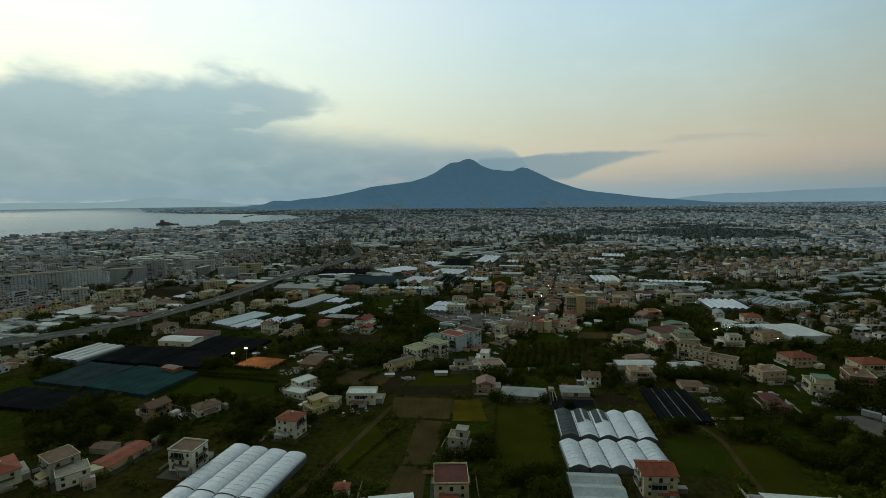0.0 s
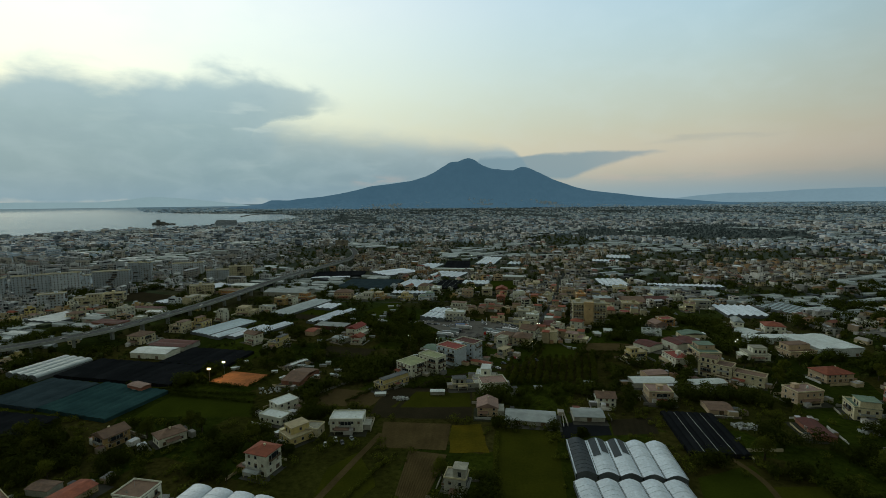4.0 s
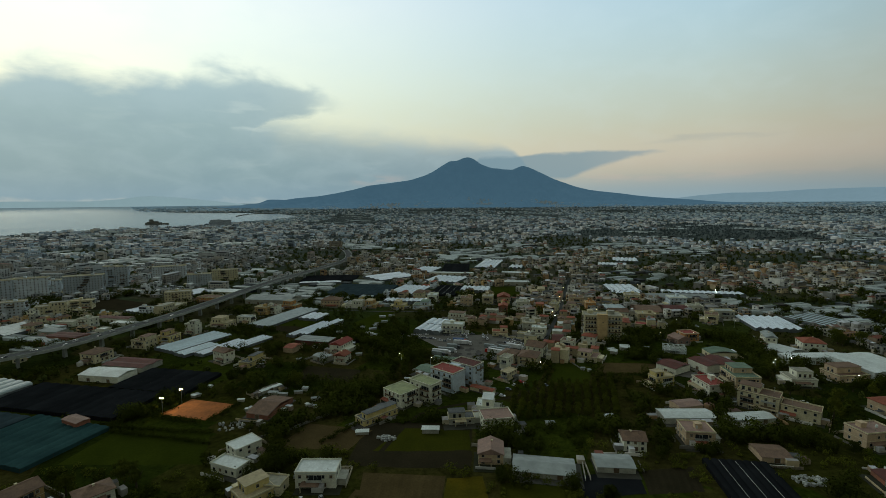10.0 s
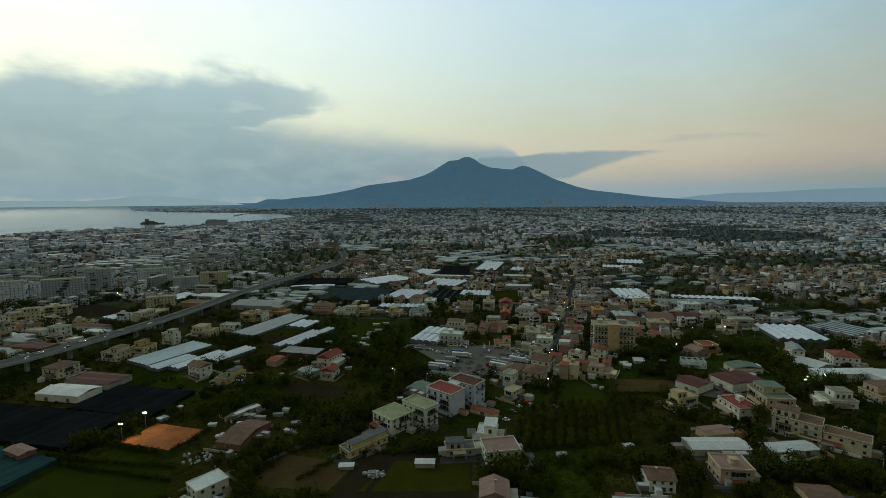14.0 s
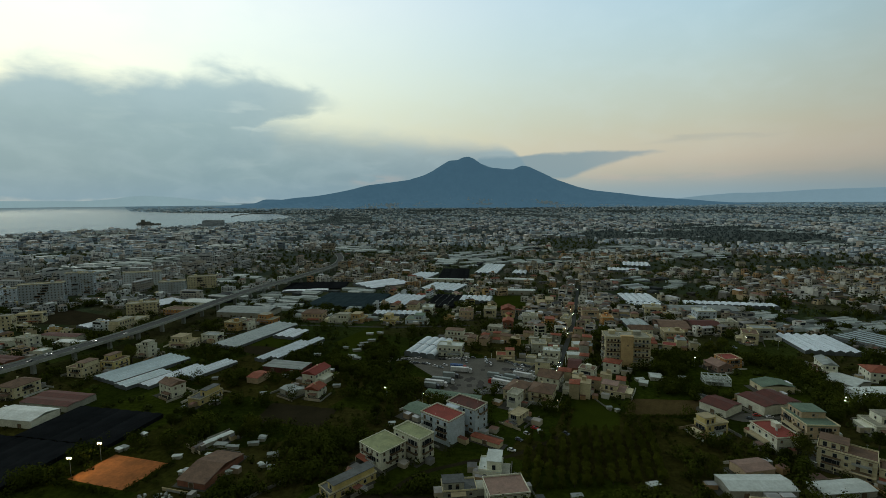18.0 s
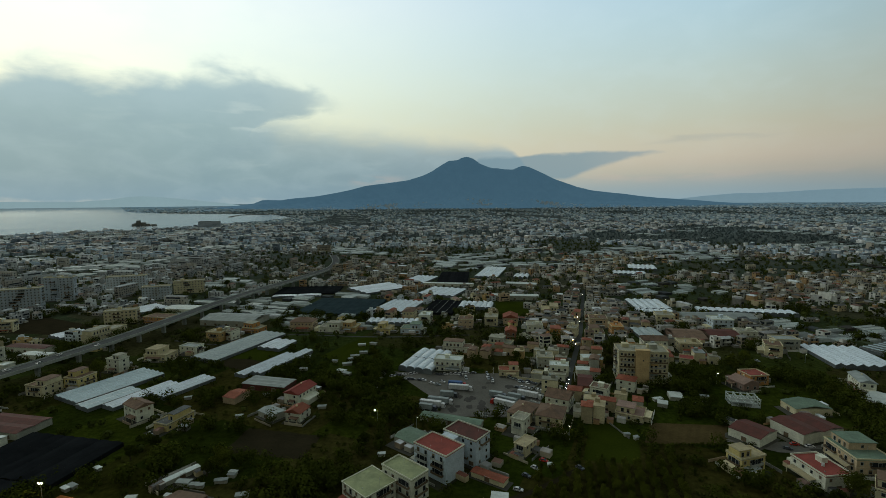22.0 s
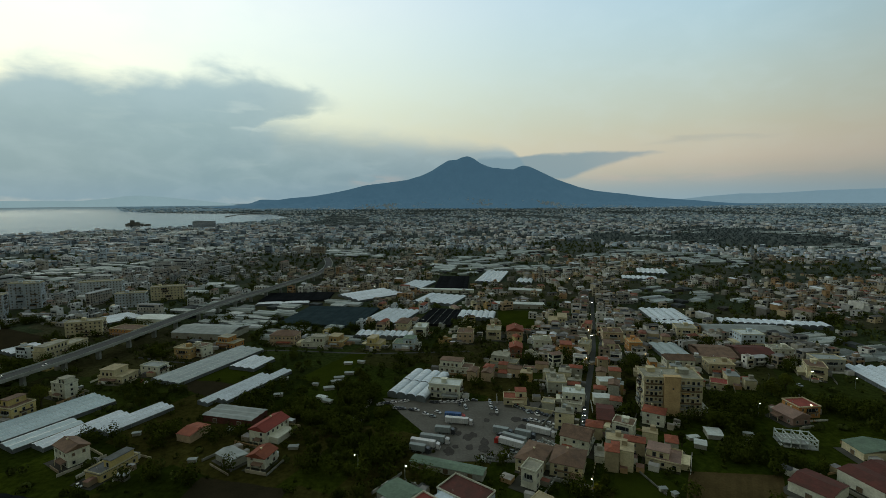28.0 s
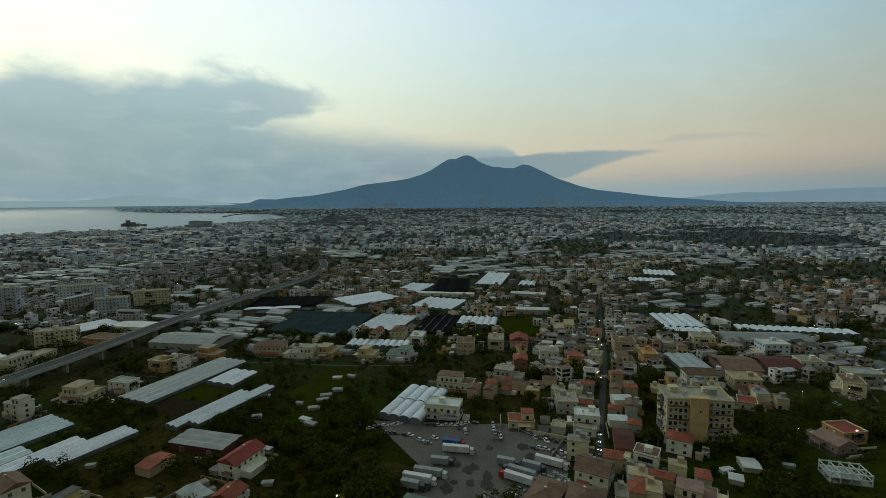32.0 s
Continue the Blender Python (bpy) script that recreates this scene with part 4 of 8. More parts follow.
    for s, (nx, ny) in enumerate(FRONTS):
        if s in blank or s == 2:
            continue
        span, out = (w, d / 2) if ny else (d, w / 2)
        turn = (0, math.pi / 2, math.pi, -math.pi / 2)[s]
        pitch = rnd.uniform(3.0, 3.9) if s != 2 else 7.5
        n = max(1, int((span - 1.0) / pitch))
        for fl in range(floors):
            z = fl * fh
            wide = None
            if fl and balcony and s != 2 and rnd.random() < balcony and span > 5:
                wide = max((q for q in SLABS if q < span - 0.8), default=None)
            reps = max(1, int(span / (wide + 1.6))) if wide and balcony >= 0.8 else 1
            offs = [(q + 0.5 - reps / 2) * span / reps for q in range(reps)] if reps > 1 else [rnd.uniform(-0.12, 0.12) * span if wide and wide < span * 0.6 else 0.0]
            for i in range(n):
                u = (i + 0.5 - n / 2) * (span - 0.6) / n
                if not wide and rnd.random() < 0.12:
                    continue
                onb = wide is not None and any(abs(u - o) < wide / 2 - 0.6 for o in offs)
                if fl == 0 and rnd.random() < 0.09 and span / n > 3.0:
                    me, sill = SHOPS, 0.05
                elif onb or (fl == 0 and rnd.random() < 0.25):
                    me, sill = rnd.choice(DOORS), 0.08
                else:
                    me, sill = rnd.choice(WINDOWS), 1.0
                if me.name.startswith("garage") and span / n < 3:
                    continue
                c, q = (u, -out) if ny else (u, -out)
                p = Matrix.Rotation(turn, 2) @ Vector((c, q))
                part(me.name.split(".")[0], me, None, root, at=(p[0], p[1], z + sill), turn=turn)
            for off in offs if wide else ():
                slab, rail, solid = SLABS[wide]
                if rnd.random() < 0.55:
                    p = Matrix.Rotation(turn, 2) @ Vector((off, -out))
                    # no recess is cut: a flat dark glass panel gives its shade
                    part("loggia", Build().box(0, -0.02, 0.1, wide - 0.7, 0.08, 2.35), M["glass"], root, at=(p[0], p[1], z), turn=turn)
                p = Matrix.Rotation(turn, 2) @ Vector((off, -out))
                bal = part("balcony", slab, None, root, at=(p[0], p[1], z + 0.05), turn=turn)
                part("railing", solid if rnd.random() < 0.4 else rail, None, bal)
    return root


def shed(x, y, w, d, rot, h, wall, roof, label, ridges=1, along=True, name="shed", category="shed", slope_m=0.09):
    """A low building with one or more shallow ridged roofs of sheet; along: the ridges run with its width."""
    root = thing(name, x, y, rot, label, category)
    take(x, y, w, d, rot, 1.5)
    part("wall", Build().box(0, 0, 0, w, d, h), M[wall], root)
    n = max(1, ridges)
    span = (d if along else w) / n
    for i in range(n):
        b = Build()
        up = span * slope_m
        c = (i + 0.5 - n / 2) * span
        L = (w if along else d) / 2 + 0.3
        prof = [(c - span / 2 + (0.02 if i else -0.3), h + 0.01), (c, h + up), (c + span / 2 - (0.02 if i < n - 1 else -0.3), h + 0.01)]
        pts = []
        for e in (-L, L):
            for dz in (0, 0.12):
                for q, z in prof:
                    pts.append((e, q, z + dz) if along else (-q, e, z + dz))
        b.solid(pts, ((0, 1, 7, 6), (1, 2, 8, 7), (4, 3, 9, 10), (5, 4, 10, 11), (3, 4, 1, 0), (4, 5, 2, 1), (6, 7, 10, 9), (7, 8, 11, 10), (0, 6, 9, 3), (2, 5, 11, 8)))
        part("roof", b, M[roof], root)
    if w > 12:
        HOUSES.append((x, y, w, d, rot, h))
    nd = int(w / 11)
    for i in range(nd):
        part("garage_door", SHOPS, None, root, at=((i + 0.5 - nd / 2) * w / nd, -d / 2, 0.05))
    return root


def greenhouse(x, y, w, d, rot, bays, h=2.6, up=1.7, film="film", label="", arched=True, blocks=1, name="greenhouse", dark=(), low=False, panes=()):
    """Bays side by side across the width, each a tunnel (or a ridge) running with the depth, in one block or two behind one another."""
    root = thing(name, x, y, rot, label or "multi-bay greenhouse under pale plastic film", "greenhouse")
    take(x, y, w, d, rot, 1.5)
    bw = w / bays
    n = 8 if arched else 2
    rnd = random.Random(int(x + y))
    for k in range(blocks):
        L = d / blocks
        y0 = -d / 2 + k * L
        for i in range(bays):
            cx = (i + 0.5 - bays / 2) * bw
            dh = 0.35 * (k % 2)
            if low:
                prof = [(cx + bw / 2 * 0.93 * u, h + dh + up * (1 - abs(u) ** 1.6)) for u in (-1, -0.85, -0.6, -0.3, 0, 0.3, 0.6, 0.85, 1)]
            elif arched:
                prof = [(cx - bw / 2 * math.cos(math.pi * j / n) * 0.985, h + dh + up * math.sin(math.pi * j / n) ** 0.8) for j in range(n + 1)]
            else:
                prof = [(cx - bw / 2 * 0.985, h + dh), (cx, h + dh + up), (cx + bw / 2 * 0.985, h + dh)]
            step = 3.0 if L < 60 else 4.5
            ys, ridge = [y0 + 0.1], [0.0]
            for q in range(1, int(L / step)):
                yy = y0 + q * step
                ys += [yy - 0.16, yy - 0.1, yy + 0.1, yy + 0.16]
                ridge += [0.0, 0.09, 0.09, 0.0]
            ys.append(y0 + L - 0.1), ridge.append(0.0)
            sag = [rnd.uniform(-0.04, 0.04) + r for r in ridge]
            pts = [(px, yy, pz + s) for yy, s in zip(ys, sag) for px, pz in prof]
            m = len(prof)
            quads = [(a * m + q, a * m + q + 1, (a + 1) * m + q + 1, (a + 1) * m + q) for a in range(len(ys) - 1) for q in range(m - 1)]
            b = Build().solid(pts, quads)
            inner = [(px, yy, pz - 0.06) for px, yy, pz in pts]
            b.solid(inner, [tuple(reversed(q)) for q in quads])
            part("cover", b, M["darkpane" if low and i in dark else "tar" if i in dark else film], root)
            if i in panes:
                # dark sheets laid over the far end, one on each slope
                for side in (-1, 1):
                    far = [(cx + side * bw / 2 * 0.93 * u, h + dh + up * (1 - u ** 1.6) + 0.13) for u in (0.12, 0.3, 0.6, 0.86)]
                    cut = y0 + L * (0.52 + 0.05 * side)
                    sheet = [(px, yy, pz + dz) for dz in (0.0, 0.05) for yy in (cut, y0 + L - 0.2) for px, pz in far]
                    faces = [(o + q, o + q + 1, o + q + 5, o + q + 4) for o in (0, 8) for q in range(3)]
                    part("dark_sheet", Build().solid(sheet, faces), M["darkpane"], root)
            if low and i in dark:
                for side in (-1, 1):
                    part("edge_trim", Build().box(cx + side * bw / 2 * 0.95, y0 + L / 2, h + dh - 0.05, 0.4, L - 0.3, 0.3), M[film], root)
            for yy in (y0 + 0.12, y0 + L - 0.12):
                fan = [(px, yy, pz - 0.03) for px, pz in prof] + [(prof[-1][0], yy, 0), (prof[0][0], yy, 0)]
                k2 = len(fan)
                e = Build().solid([(px, yy - 0.04, pz) for px, _, pz in fan] + [(px, yy + 0.04, pz) for px, _, pz in fan], [tuple(range(k2)), tuple(range(2 * k2 - 1, k2 - 1, -1))] + [(q, k2 + q, k2 + (q + 1) % k2, (q + 1) % k2) for q in range(k2)])
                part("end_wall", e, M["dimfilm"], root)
        g = Build()
        for i in range(bays + 1):
            g.box((i - bays / 2) * bw, y0 + L / 2, h - 0.12, 0.28, L - 0.3, 0.16)
            for q in range(max(2, int(L / 8))):
                g.box((i - bays / 2) * bw, y0 + 0.3 + (L - 0.6) * q / (max(2, int(L / 8)) - 1), 0, 0.1, 0.1, h - 0.12)
        part("steel_frame", g, M["hoop"], root)
        for sx in (-w / 2 + 0.05, w / 2 - 0.05):
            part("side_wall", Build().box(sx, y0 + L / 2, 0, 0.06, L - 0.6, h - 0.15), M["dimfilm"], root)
    return root


def net_house(x, y, w, d, rot, strips, mat="net", h=2.1, lines=False, label=""):
    """A field under shade nets: strips of sagging net on posts and wires."""
    root = thing("net_shelter", x, y, rot, label or "field covered with black shade nets on posts", "shade net")
    take(x, y, w, d, rot, 0.5)
    strips = int(strips * 1.35)
    sw = w / strips
    rnd = random.Random(int(x * 3 + y))
    for i in range(strips):
        cx = (i + 0.5 - strips / 2) * sw
        k = max(4, int(d / 9))
        pts, quads = [], []
        for q in range(k + 1):
            yy = -d / 2 + d * q / k
            for u, dz in ((-0.5, -0.12), (-0.2, 0.25), (0.0, 0.34), (0.2, 0.25), (0.5, -0.12)):
                pts.append((cx + u * sw * 0.985, yy, h + dz + rnd.uniform(-0.06, 0.06)))
        for q in range(k):
            for u in range(4):
                a = q * 5 + u
                quads.append((a, a + 1, a + 6, a + 5))
        b = Build().solid(pts, quads).solid([(px, py, pz - 0.05) for px, py, pz in pts], [tuple(reversed(q)) for q in quads])
        part("net", b, M[mat], root)
        if lines and i and i % 2 == 0:
            part("white_strip", Build().box(cx - sw / 2, 0, h + 0.0, 0.22, d * 0.97, 0.05), M["concrete"], root)
    p = Build()
    for i in range(strips + 1):
        for q in range(max(2, int(d / 12)) + 1):
            p.box((i - strips / 2) * sw, -d / 2 + d * q / max(2, int(d / 12)), 0, 0.1, 0.1, h)
    part("posts", p, M["bark"], root)
    for s, (px, py, sx, sy) in enumerate(((0, -d / 2, w, 0.05), (0, d / 2, w, 0.05), (-w / 2, 0, 0.05, d), (w / 2, 0, 0.05, d))):
        part("side_net", Build().box(px, py, 0.02, sx, sy, h - 0.05), M[mat], root)
    return root


FIELD_NO = [0]


def field(mat, *corners, name="field", label="", category="field", height=0.05, kind="structure", rows=0, reserve=True, ragged=1.2):
    """A patch of ground with its own cover; rows: low furrow ridges along the first side."""
    z = height + 0.004 * (FIELD_NO[0] % 9)
    FIELD_NO[0] += 1
    a, b, c, d = [Vector((*p, 0)) for p in corners]
    pts, quads = [], []
    n, k = (max(2, rows * 2), 6) if rows else (8, 8)
    for i in range(n + 1):
        for j in range(k + 1):
            u, v = i / n, j / k
            p = a.lerp(b, u).lerp(d.lerp(c, u), v)
            edge = 0 < i < n and 0 < j < k
            wob = Vector((noise.noise(p * 0.11), noise.noise(p * 0.11 + Vector((7, 7, 0))), 0)) * ragged
            p = p + (wob if not rows else Vector((0, 0, 0)))
            pts.append((p.x, p.y, z + (0.18 * (i % 2) if rows else 0.0) * edge))
    for i in range(n):
        for j in range(k):
            q = i * (k + 1) + j
            quads.append((q, q + k + 1, q + k + 2, q + 1))
    s = sum((pts[q[1]][0] - pts[q[0]][0]) * (pts[q[2]][1] - pts[q[0]][1]) - (pts[q[1]][1] - pts[q[0]][1]) * (pts[q[2]][0] - pts[q[0]][0]) for q in quads)
    ob = sheet(name, pts, quads if s > 0 else [q[::-1] for q in quads], M[mat], label, category, kind)
    if reserve:
        cx, cy = sum(p[0] for p in corners) / 4, sum(p[1] for p in corners) / 4
        w = (Vector(corners[1]) - Vector(corners[0])).length
        dd = (Vector(corners[3]) - Vector(corners[0])).length
        rr = math.degrees(math.atan2(corners[1][1] - corners[0][1], corners[1][0] - corners[0][0]))
        take(cx, cy, w * 0.92, dd * 0.92, rr, 0)
    return ob


def ribbon(name, mat, line, width, z=0.06, label="", category="road", thick=0.0, reserve=True, deck=False):
    """A road along a line of points, with smooth bends."""
    P = [Vector((*p, 0)) for p in line]
    fine_line = []
    for i in range(len(P) - 1):
        p0, p1, p2, p3 = P[max(0, i - 1)], P[i], P[i + 1], P[min(len(P) - 1, i + 2)]
        for q in range(8):
            t = q / 8
            fine_line.append(0.5 * ((2 * p1) + (p2 - p0) * t + (2 * p0 - 5 * p1 + 4 * p2 - p3) * t * t + (3 * p1 - p0 - 3 * p2 + p3) * t ** 3))
    fine_line.append(P[-1])
    pts, quads = [], []
    for i, p in enumerate(fine_line):
        dirn = (fine_line[min(i + 1, len(fine_line) - 1)] - fine_line[max(0, i - 1)]).normalized()
        nrm = Vector((-dirn.y, dirn.x, 0))
        for s, dz in ((1, 0), (-1, 0), (-1, -thick), (1, -thick)):
            q = p + nrm * s * width / 2
            pts.append((q.x, q.y, z + dz))
        if reserve and i:
            mid = (p + fine_line[i - 1]) / 2
            take(mid.x, mid.y, (p - fine_line[i - 1]).length + 2, width, math.degrees(math.atan2(dirn.y, dirn.x)), 1.5)
    for i in range(len(fine_line) - 1):
        a, b = i * 4, i * 4 + 4
        quads.append((a, a + 1, b + 1, b))
        if thick:
            quads += [(a + 1, a + 2, b + 2, b + 1), (a + 2, a + 3, b + 3, b + 2), (a + 3, a, b, b + 3)]
    return sheet(name, pts, quads, M[mat], label, category, "structure"), fine_line


# ---- trees ----
def crown(rnd, radius, tall, leaves, leaf, cone=False):
    """Leaf sprays scattered over a dozen uneven clumps."""
    b = Build()
    clumps = []
    for _ in range(13):
        a, r, z = rnd.uniform(0, 6.283), rnd.uniform(0, 0.75) ** 0.6, rnd.uniform(0.1, 0.95)
        wide = (1.05 - z) if cone else math.sin(math.pi * min(0.95, 0.2 + 0.75 * z))
        clumps.append((r * radius * math.cos(a) * wide, r * radius * math.sin(a) * wide, z * tall, rnd.uniform(0.28, 0.5) * radius * (0.6 + 0.5 * wide)))
    for i in range(leaves):
        cx, cy, cz, cr = clumps[i % len(clumps)]
        v = Vector((rnd.gauss(0, 1), rnd.gauss(0, 1), rnd.gauss(0, 0.8))).normalized()
        p = Vector((cx, cy, cz)) + v * cr * rnd.uniform(0.6, 1.05)
        n = (v + Vector((rnd.uniform(-0.6, 0.6), rnd.uniform(-0.6, 0.6), rnd.uniform(0, 0.8)))).normalized()
        t = n.orthogonal().normalized()
        t.rotate(Matrix.Rotation(rnd.uniform(0, 6.283), 3, n))
        s = leaf * rnd.uniform(0.6, 1.4)
        u = n.cross(t) * s
        t = t * s
        bend = n * s * 0.35
        b.solid([tuple(p - t), tuple(p + u * 0.7 + bend), tuple(p + t), tuple(p - u * 0.7 + bend)], ((0, 1, 2), (0, 2, 3)))
    return b


def trunk(rnd, height_m, r):
    b = Build()
    top = Vector((rnd.uniform(-0.3, 0.3), rnd.uniform(-0.3, 0.3), height_m))
    b.tube((0, 0, 0), top, r, r * 0.6, 7)
    for i in range(5):
        a = i * 1.257 + rnd.uniform(-0.4, 0.4)
        b.tube(top * rnd.uniform(0.75, 1.0), top + Vector((math.cos(a) * height_m * 0.7, math.sin(a) * height_m * 0.7, height_m * rnd.uniform(0.5, 1.0))), r * 0.45, r * 0.12, 5)
    return b


TREES = []
for _i in range(9):
    _r = random.Random(100 + _i)
    _tall = (3.6, 4.2, 5.5, 3.2, 6.0, 4.8, 7.5, 2.4, 5.0)[_i]
    _rad = (2.4, 2.8, 3.4, 2.0, 3.6, 3.0, 2.0, 1.8, 3.8)[_i]
    _me = crown(_r, _rad, _tall, 1900 if _rad > 2.2 else 1300, 0.2, cone=_i == 6).mesh("crown", M["leaf"] if _i % 3 else M["leafdark"])
    _tr = trunk(_r, 1.5 + 0.15 * _i, 0.16 + 0.02 * _i).mesh("trunk", M["bark"])
    TREES.append((_me, _tr, 1.2 + 0.12 * _i, _rad))


def tree(x, y, kind, size=1.0, turn=0.0, label="dark leafy evergreen tree in the scrub", group=""):
    me, tr, base, _ = TREES[kind]
    root = thing("tree", x, y, turn, label, "tree", group)
    root.scale = (size, size, size)
    part("trunk", tr, None, root)
    part("crown", me, None, root, at=(0, 0, base))
    return root


# ---- vehicles ----
def wheel_mesh(r, wd):
    return Build().tube((-wd / 2, 0, r), (wd / 2, 0, r), r, r, 12, 0).tube((-wd / 2 - 0.01, 0, r), (wd / 2 + 0.01, 0, r), r * 0.6, r * 0.6, 10, 1).mesh("wheel", M["tyre"], M["hoop"])


CAR_WHEEL, LORRY_WHEEL = wheel_mesh(0.32, 0.22), wheel_mesh(0.5, 0.4)


def loft(b, secs, slot=0):
    """Rings of equal length joined into a closed hull."""
    n, m = len(secs), len(secs[0])
    pts = [p for s in secs for p in s]
    quads = [(i * m + j, i * m + (j + 1) % m, (i + 1) * m + (j + 1) % m, (i + 1) * m + j) for i in range(n - 1) for j in range(m)]
    return b.solid(pts, quads + [tuple(range(m - 1, -1, -1)), tuple((n - 1) * m + j for j in range(m))], slot)


def car_body():
    b = Build()
    secs = []
    for y, hw, z0, z1 in ((-2.1, 0.70, 0.35, 0.62), (-1.95, 0.82, 0.25, 0.76), (-0.9, 0.87, 0.22, 0.90), (0.8, 0.87, 0.22, 0.94), (1.75, 0.84, 0.25, 0.92), (2.05, 0.74, 0.35, 0.70)):
        secs.append([(-hw, y, z0), (hw, y, z0), (hw, y, z1 - 0.1), (hw - 0.1, y, z1), (-hw + 0.1, y, z1), (-hw, y, z1 - 0.1)])
    return loft(b, secs)


def car_cabin():
    b = Build()
    secs = []
    for z, y0, y1, hw in ((0.88, -1.05, 1.7, 0.78), (1.38, -0.3, 1.25, 0.62)):
        secs.append([(-hw, y0, z), (hw, y0, z), (hw, y1, z), (-hw, y1, z)])
    return loft(b, secs)


CAR_BODIES = {k: (car_body().mesh("body", M[k]), Build().box(0, 0.48, 1.375, 1.22, 1.52, 0.05, taper=0.06).mesh("roof", M[k])) for k in ("carwhite", "cardark", "carsilver", "carred")}
CAR_GLASS = car_cabin().mesh("windows", M["glass"])
HEADLIGHT = Build().box(0, 0, 0, 0.28, 0.08, 0.16).mesh("headlight", M["frame"])
HEADLIGHT_ON = Build().box(0, 0, 0, 0.34, 0.1, 0.2).mesh("headlight", M["head_light"])
CARS = {}


def car(x, y, rot, paint="carwhite", lit=False, z=0.0, words=""):
    key = (paint, lit)
    m = Matrix.Translation((x, y, z)) @ Matrix.Rotation(radians(rot), 4, "Z")
    take(x, y, 2, 4.4, rot, 0.3)
    if key in CARS:
        return copy_thing(CARS[key], m)
    root = thing("car", x, y, rot, words or {"carwhite": "small white hatchback parked on the asphalt", "cardark": "dark small car parked on the asphalt", "carsilver": "silver small car parked on the asphalt", "carred": "red small car parked on the asphalt"}[paint] if not lit else "car in the street with headlights on", "car", "cars", z=z)
    body, roof = CAR_BODIES[paint]
    part("body", body, None, root)
    part("windows", CAR_GLASS, None, root)
    part("roof", roof, None, root)
    for sx in (-0.78, 0.78):
        for sy in (-1.3, 1.3):
            part("wheel", CAR_WHEEL, None, root, at=(sx, sy, 0))
    for sx in (-0.58, 0.58):
        part("headlight", HEADLIGHT_ON if lit else HEADLIGHT, None, root, at=(sx, -2.06, 0.5))
    CARS[key] = root
    return root


LORRIES = {}


def lorry(x, y, rot, cab="carwhite", box="trailer", length=12.6, words="articulated lorry with a pale box trailer in the yard"):
    """Its front looks along local -y."""
    take(x, y, 2.8, length + 4, rot, 0.5)
    key = (cab, box, length)
    m = Matrix.Translation((x, y, 0)) @ Matrix.Rotation(radians(rot), 4, "Z")
    if key in LORRIES:
        return copy_thing(LORRIES[key], m)
    root = thing("lorry", x, y, rot, words, "lorry", "lorries in the yard")
    y0 = -length / 2 + 1.0
    part("trailer", Build().box(0, 1.0, 1.15, 2.5, length, 2.75).box(0, 1.0, 0.95, 2.2, length - 0.6, 0.2), M[box], root)
    ribs = Build()
    for i in range(int(length / 1.2)):
        for s in (-1.27, 1.27):
            ribs.box(s, y0 + 0.6 + i * 1.2, 1.2, 0.05, 0.08, 2.6)
    part("ribs", ribs, M["hoop"], root)
    c = Build()
    loft(c, [[(-1.22, y0 - 0.5, 0.6), (1.22, y0 - 0.5, 0.6), (1.22, y0 - 0.5, 3.2), (-1.22, y0 - 0.5, 3.2)], [(-1.22, y0 - 2.3, 0.5), (1.22, y0 - 2.3, 0.5), (1.2, y0 - 2.1, 2.9), (-1.2, y0 - 2.1, 2.9)], [(-1.15, y0 - 2.55, 0.55), (1.15, y0 - 2.55, 0.55), (1.1, y0 - 2.3, 2.5), (-1.1, y0 - 2.3, 2.5)]])
    part("cab", c, M[cab], root)
    part("windscreen", Build().box(0, y0 - 2.5, 1.75, 2.1, 0.12, 0.75), M["glass"], root)
    for wy in (y0 - 1.4, y0 + 0.9, length / 2 - 1.2, length / 2 - 2.4):
        for s in (-1.0, 1.0):
            part("wheel", LORRY_WHEEL, None, root, at=(s, wy, 0))
    LORRIES[key] = root
    return root


# ---- lamps and small things ----
LAMP_POLE = {hh: Build().tube((0, 0, 0), (0, 0, hh), 0.11, 0.06, 7).box(0, 0, 0, 0.4, 0.4, 0.15).tube((0, 0, hh - 0.1), (0, -1.2, hh + 0.1), 0.05, 0.04, 5).mesh("pole", M["hoop"]) for hh in (6.5, 9.0)}


def lamp_head(mat):
    return Build().box(0, -1.3, -0.02, 0.42, 0.8, 0.12, 0, 0.06).box(0, -1.3, -0.09, 0.36, 0.7, 0.07, 1).mesh("lamp_head", M["hoop"], M[mat])


LAMP_HEADS = {"lamp_white": lamp_head("lamp_white"), "lamp_warm": lamp_head("lamp_warm")}
BULB = {k: Build().tube((0, -1.3, -0.26), (0, -1.3, -0.05), 0.16, 0.22, 8).mesh("bulb", M[k]) for k in ("lamp_white", "lamp_warm")}


def street_lamp(x, y, rot=0, kind="lamp_white", hh=6.5, label="lit street lamp on a thin steel pole"):
    root = thing("street_lamp", x, y, rot, label, "street lamp", "street lamps")
    part("pole", LAMP_POLE[hh], None, root)
    part("lamp_head", LAMP_HEADS[kind], None, root, at=(0, 0, hh + 0.1))
    part("bulb", BULB[kind], None, root, at=(0, 0, hh + 0.1))
    return root


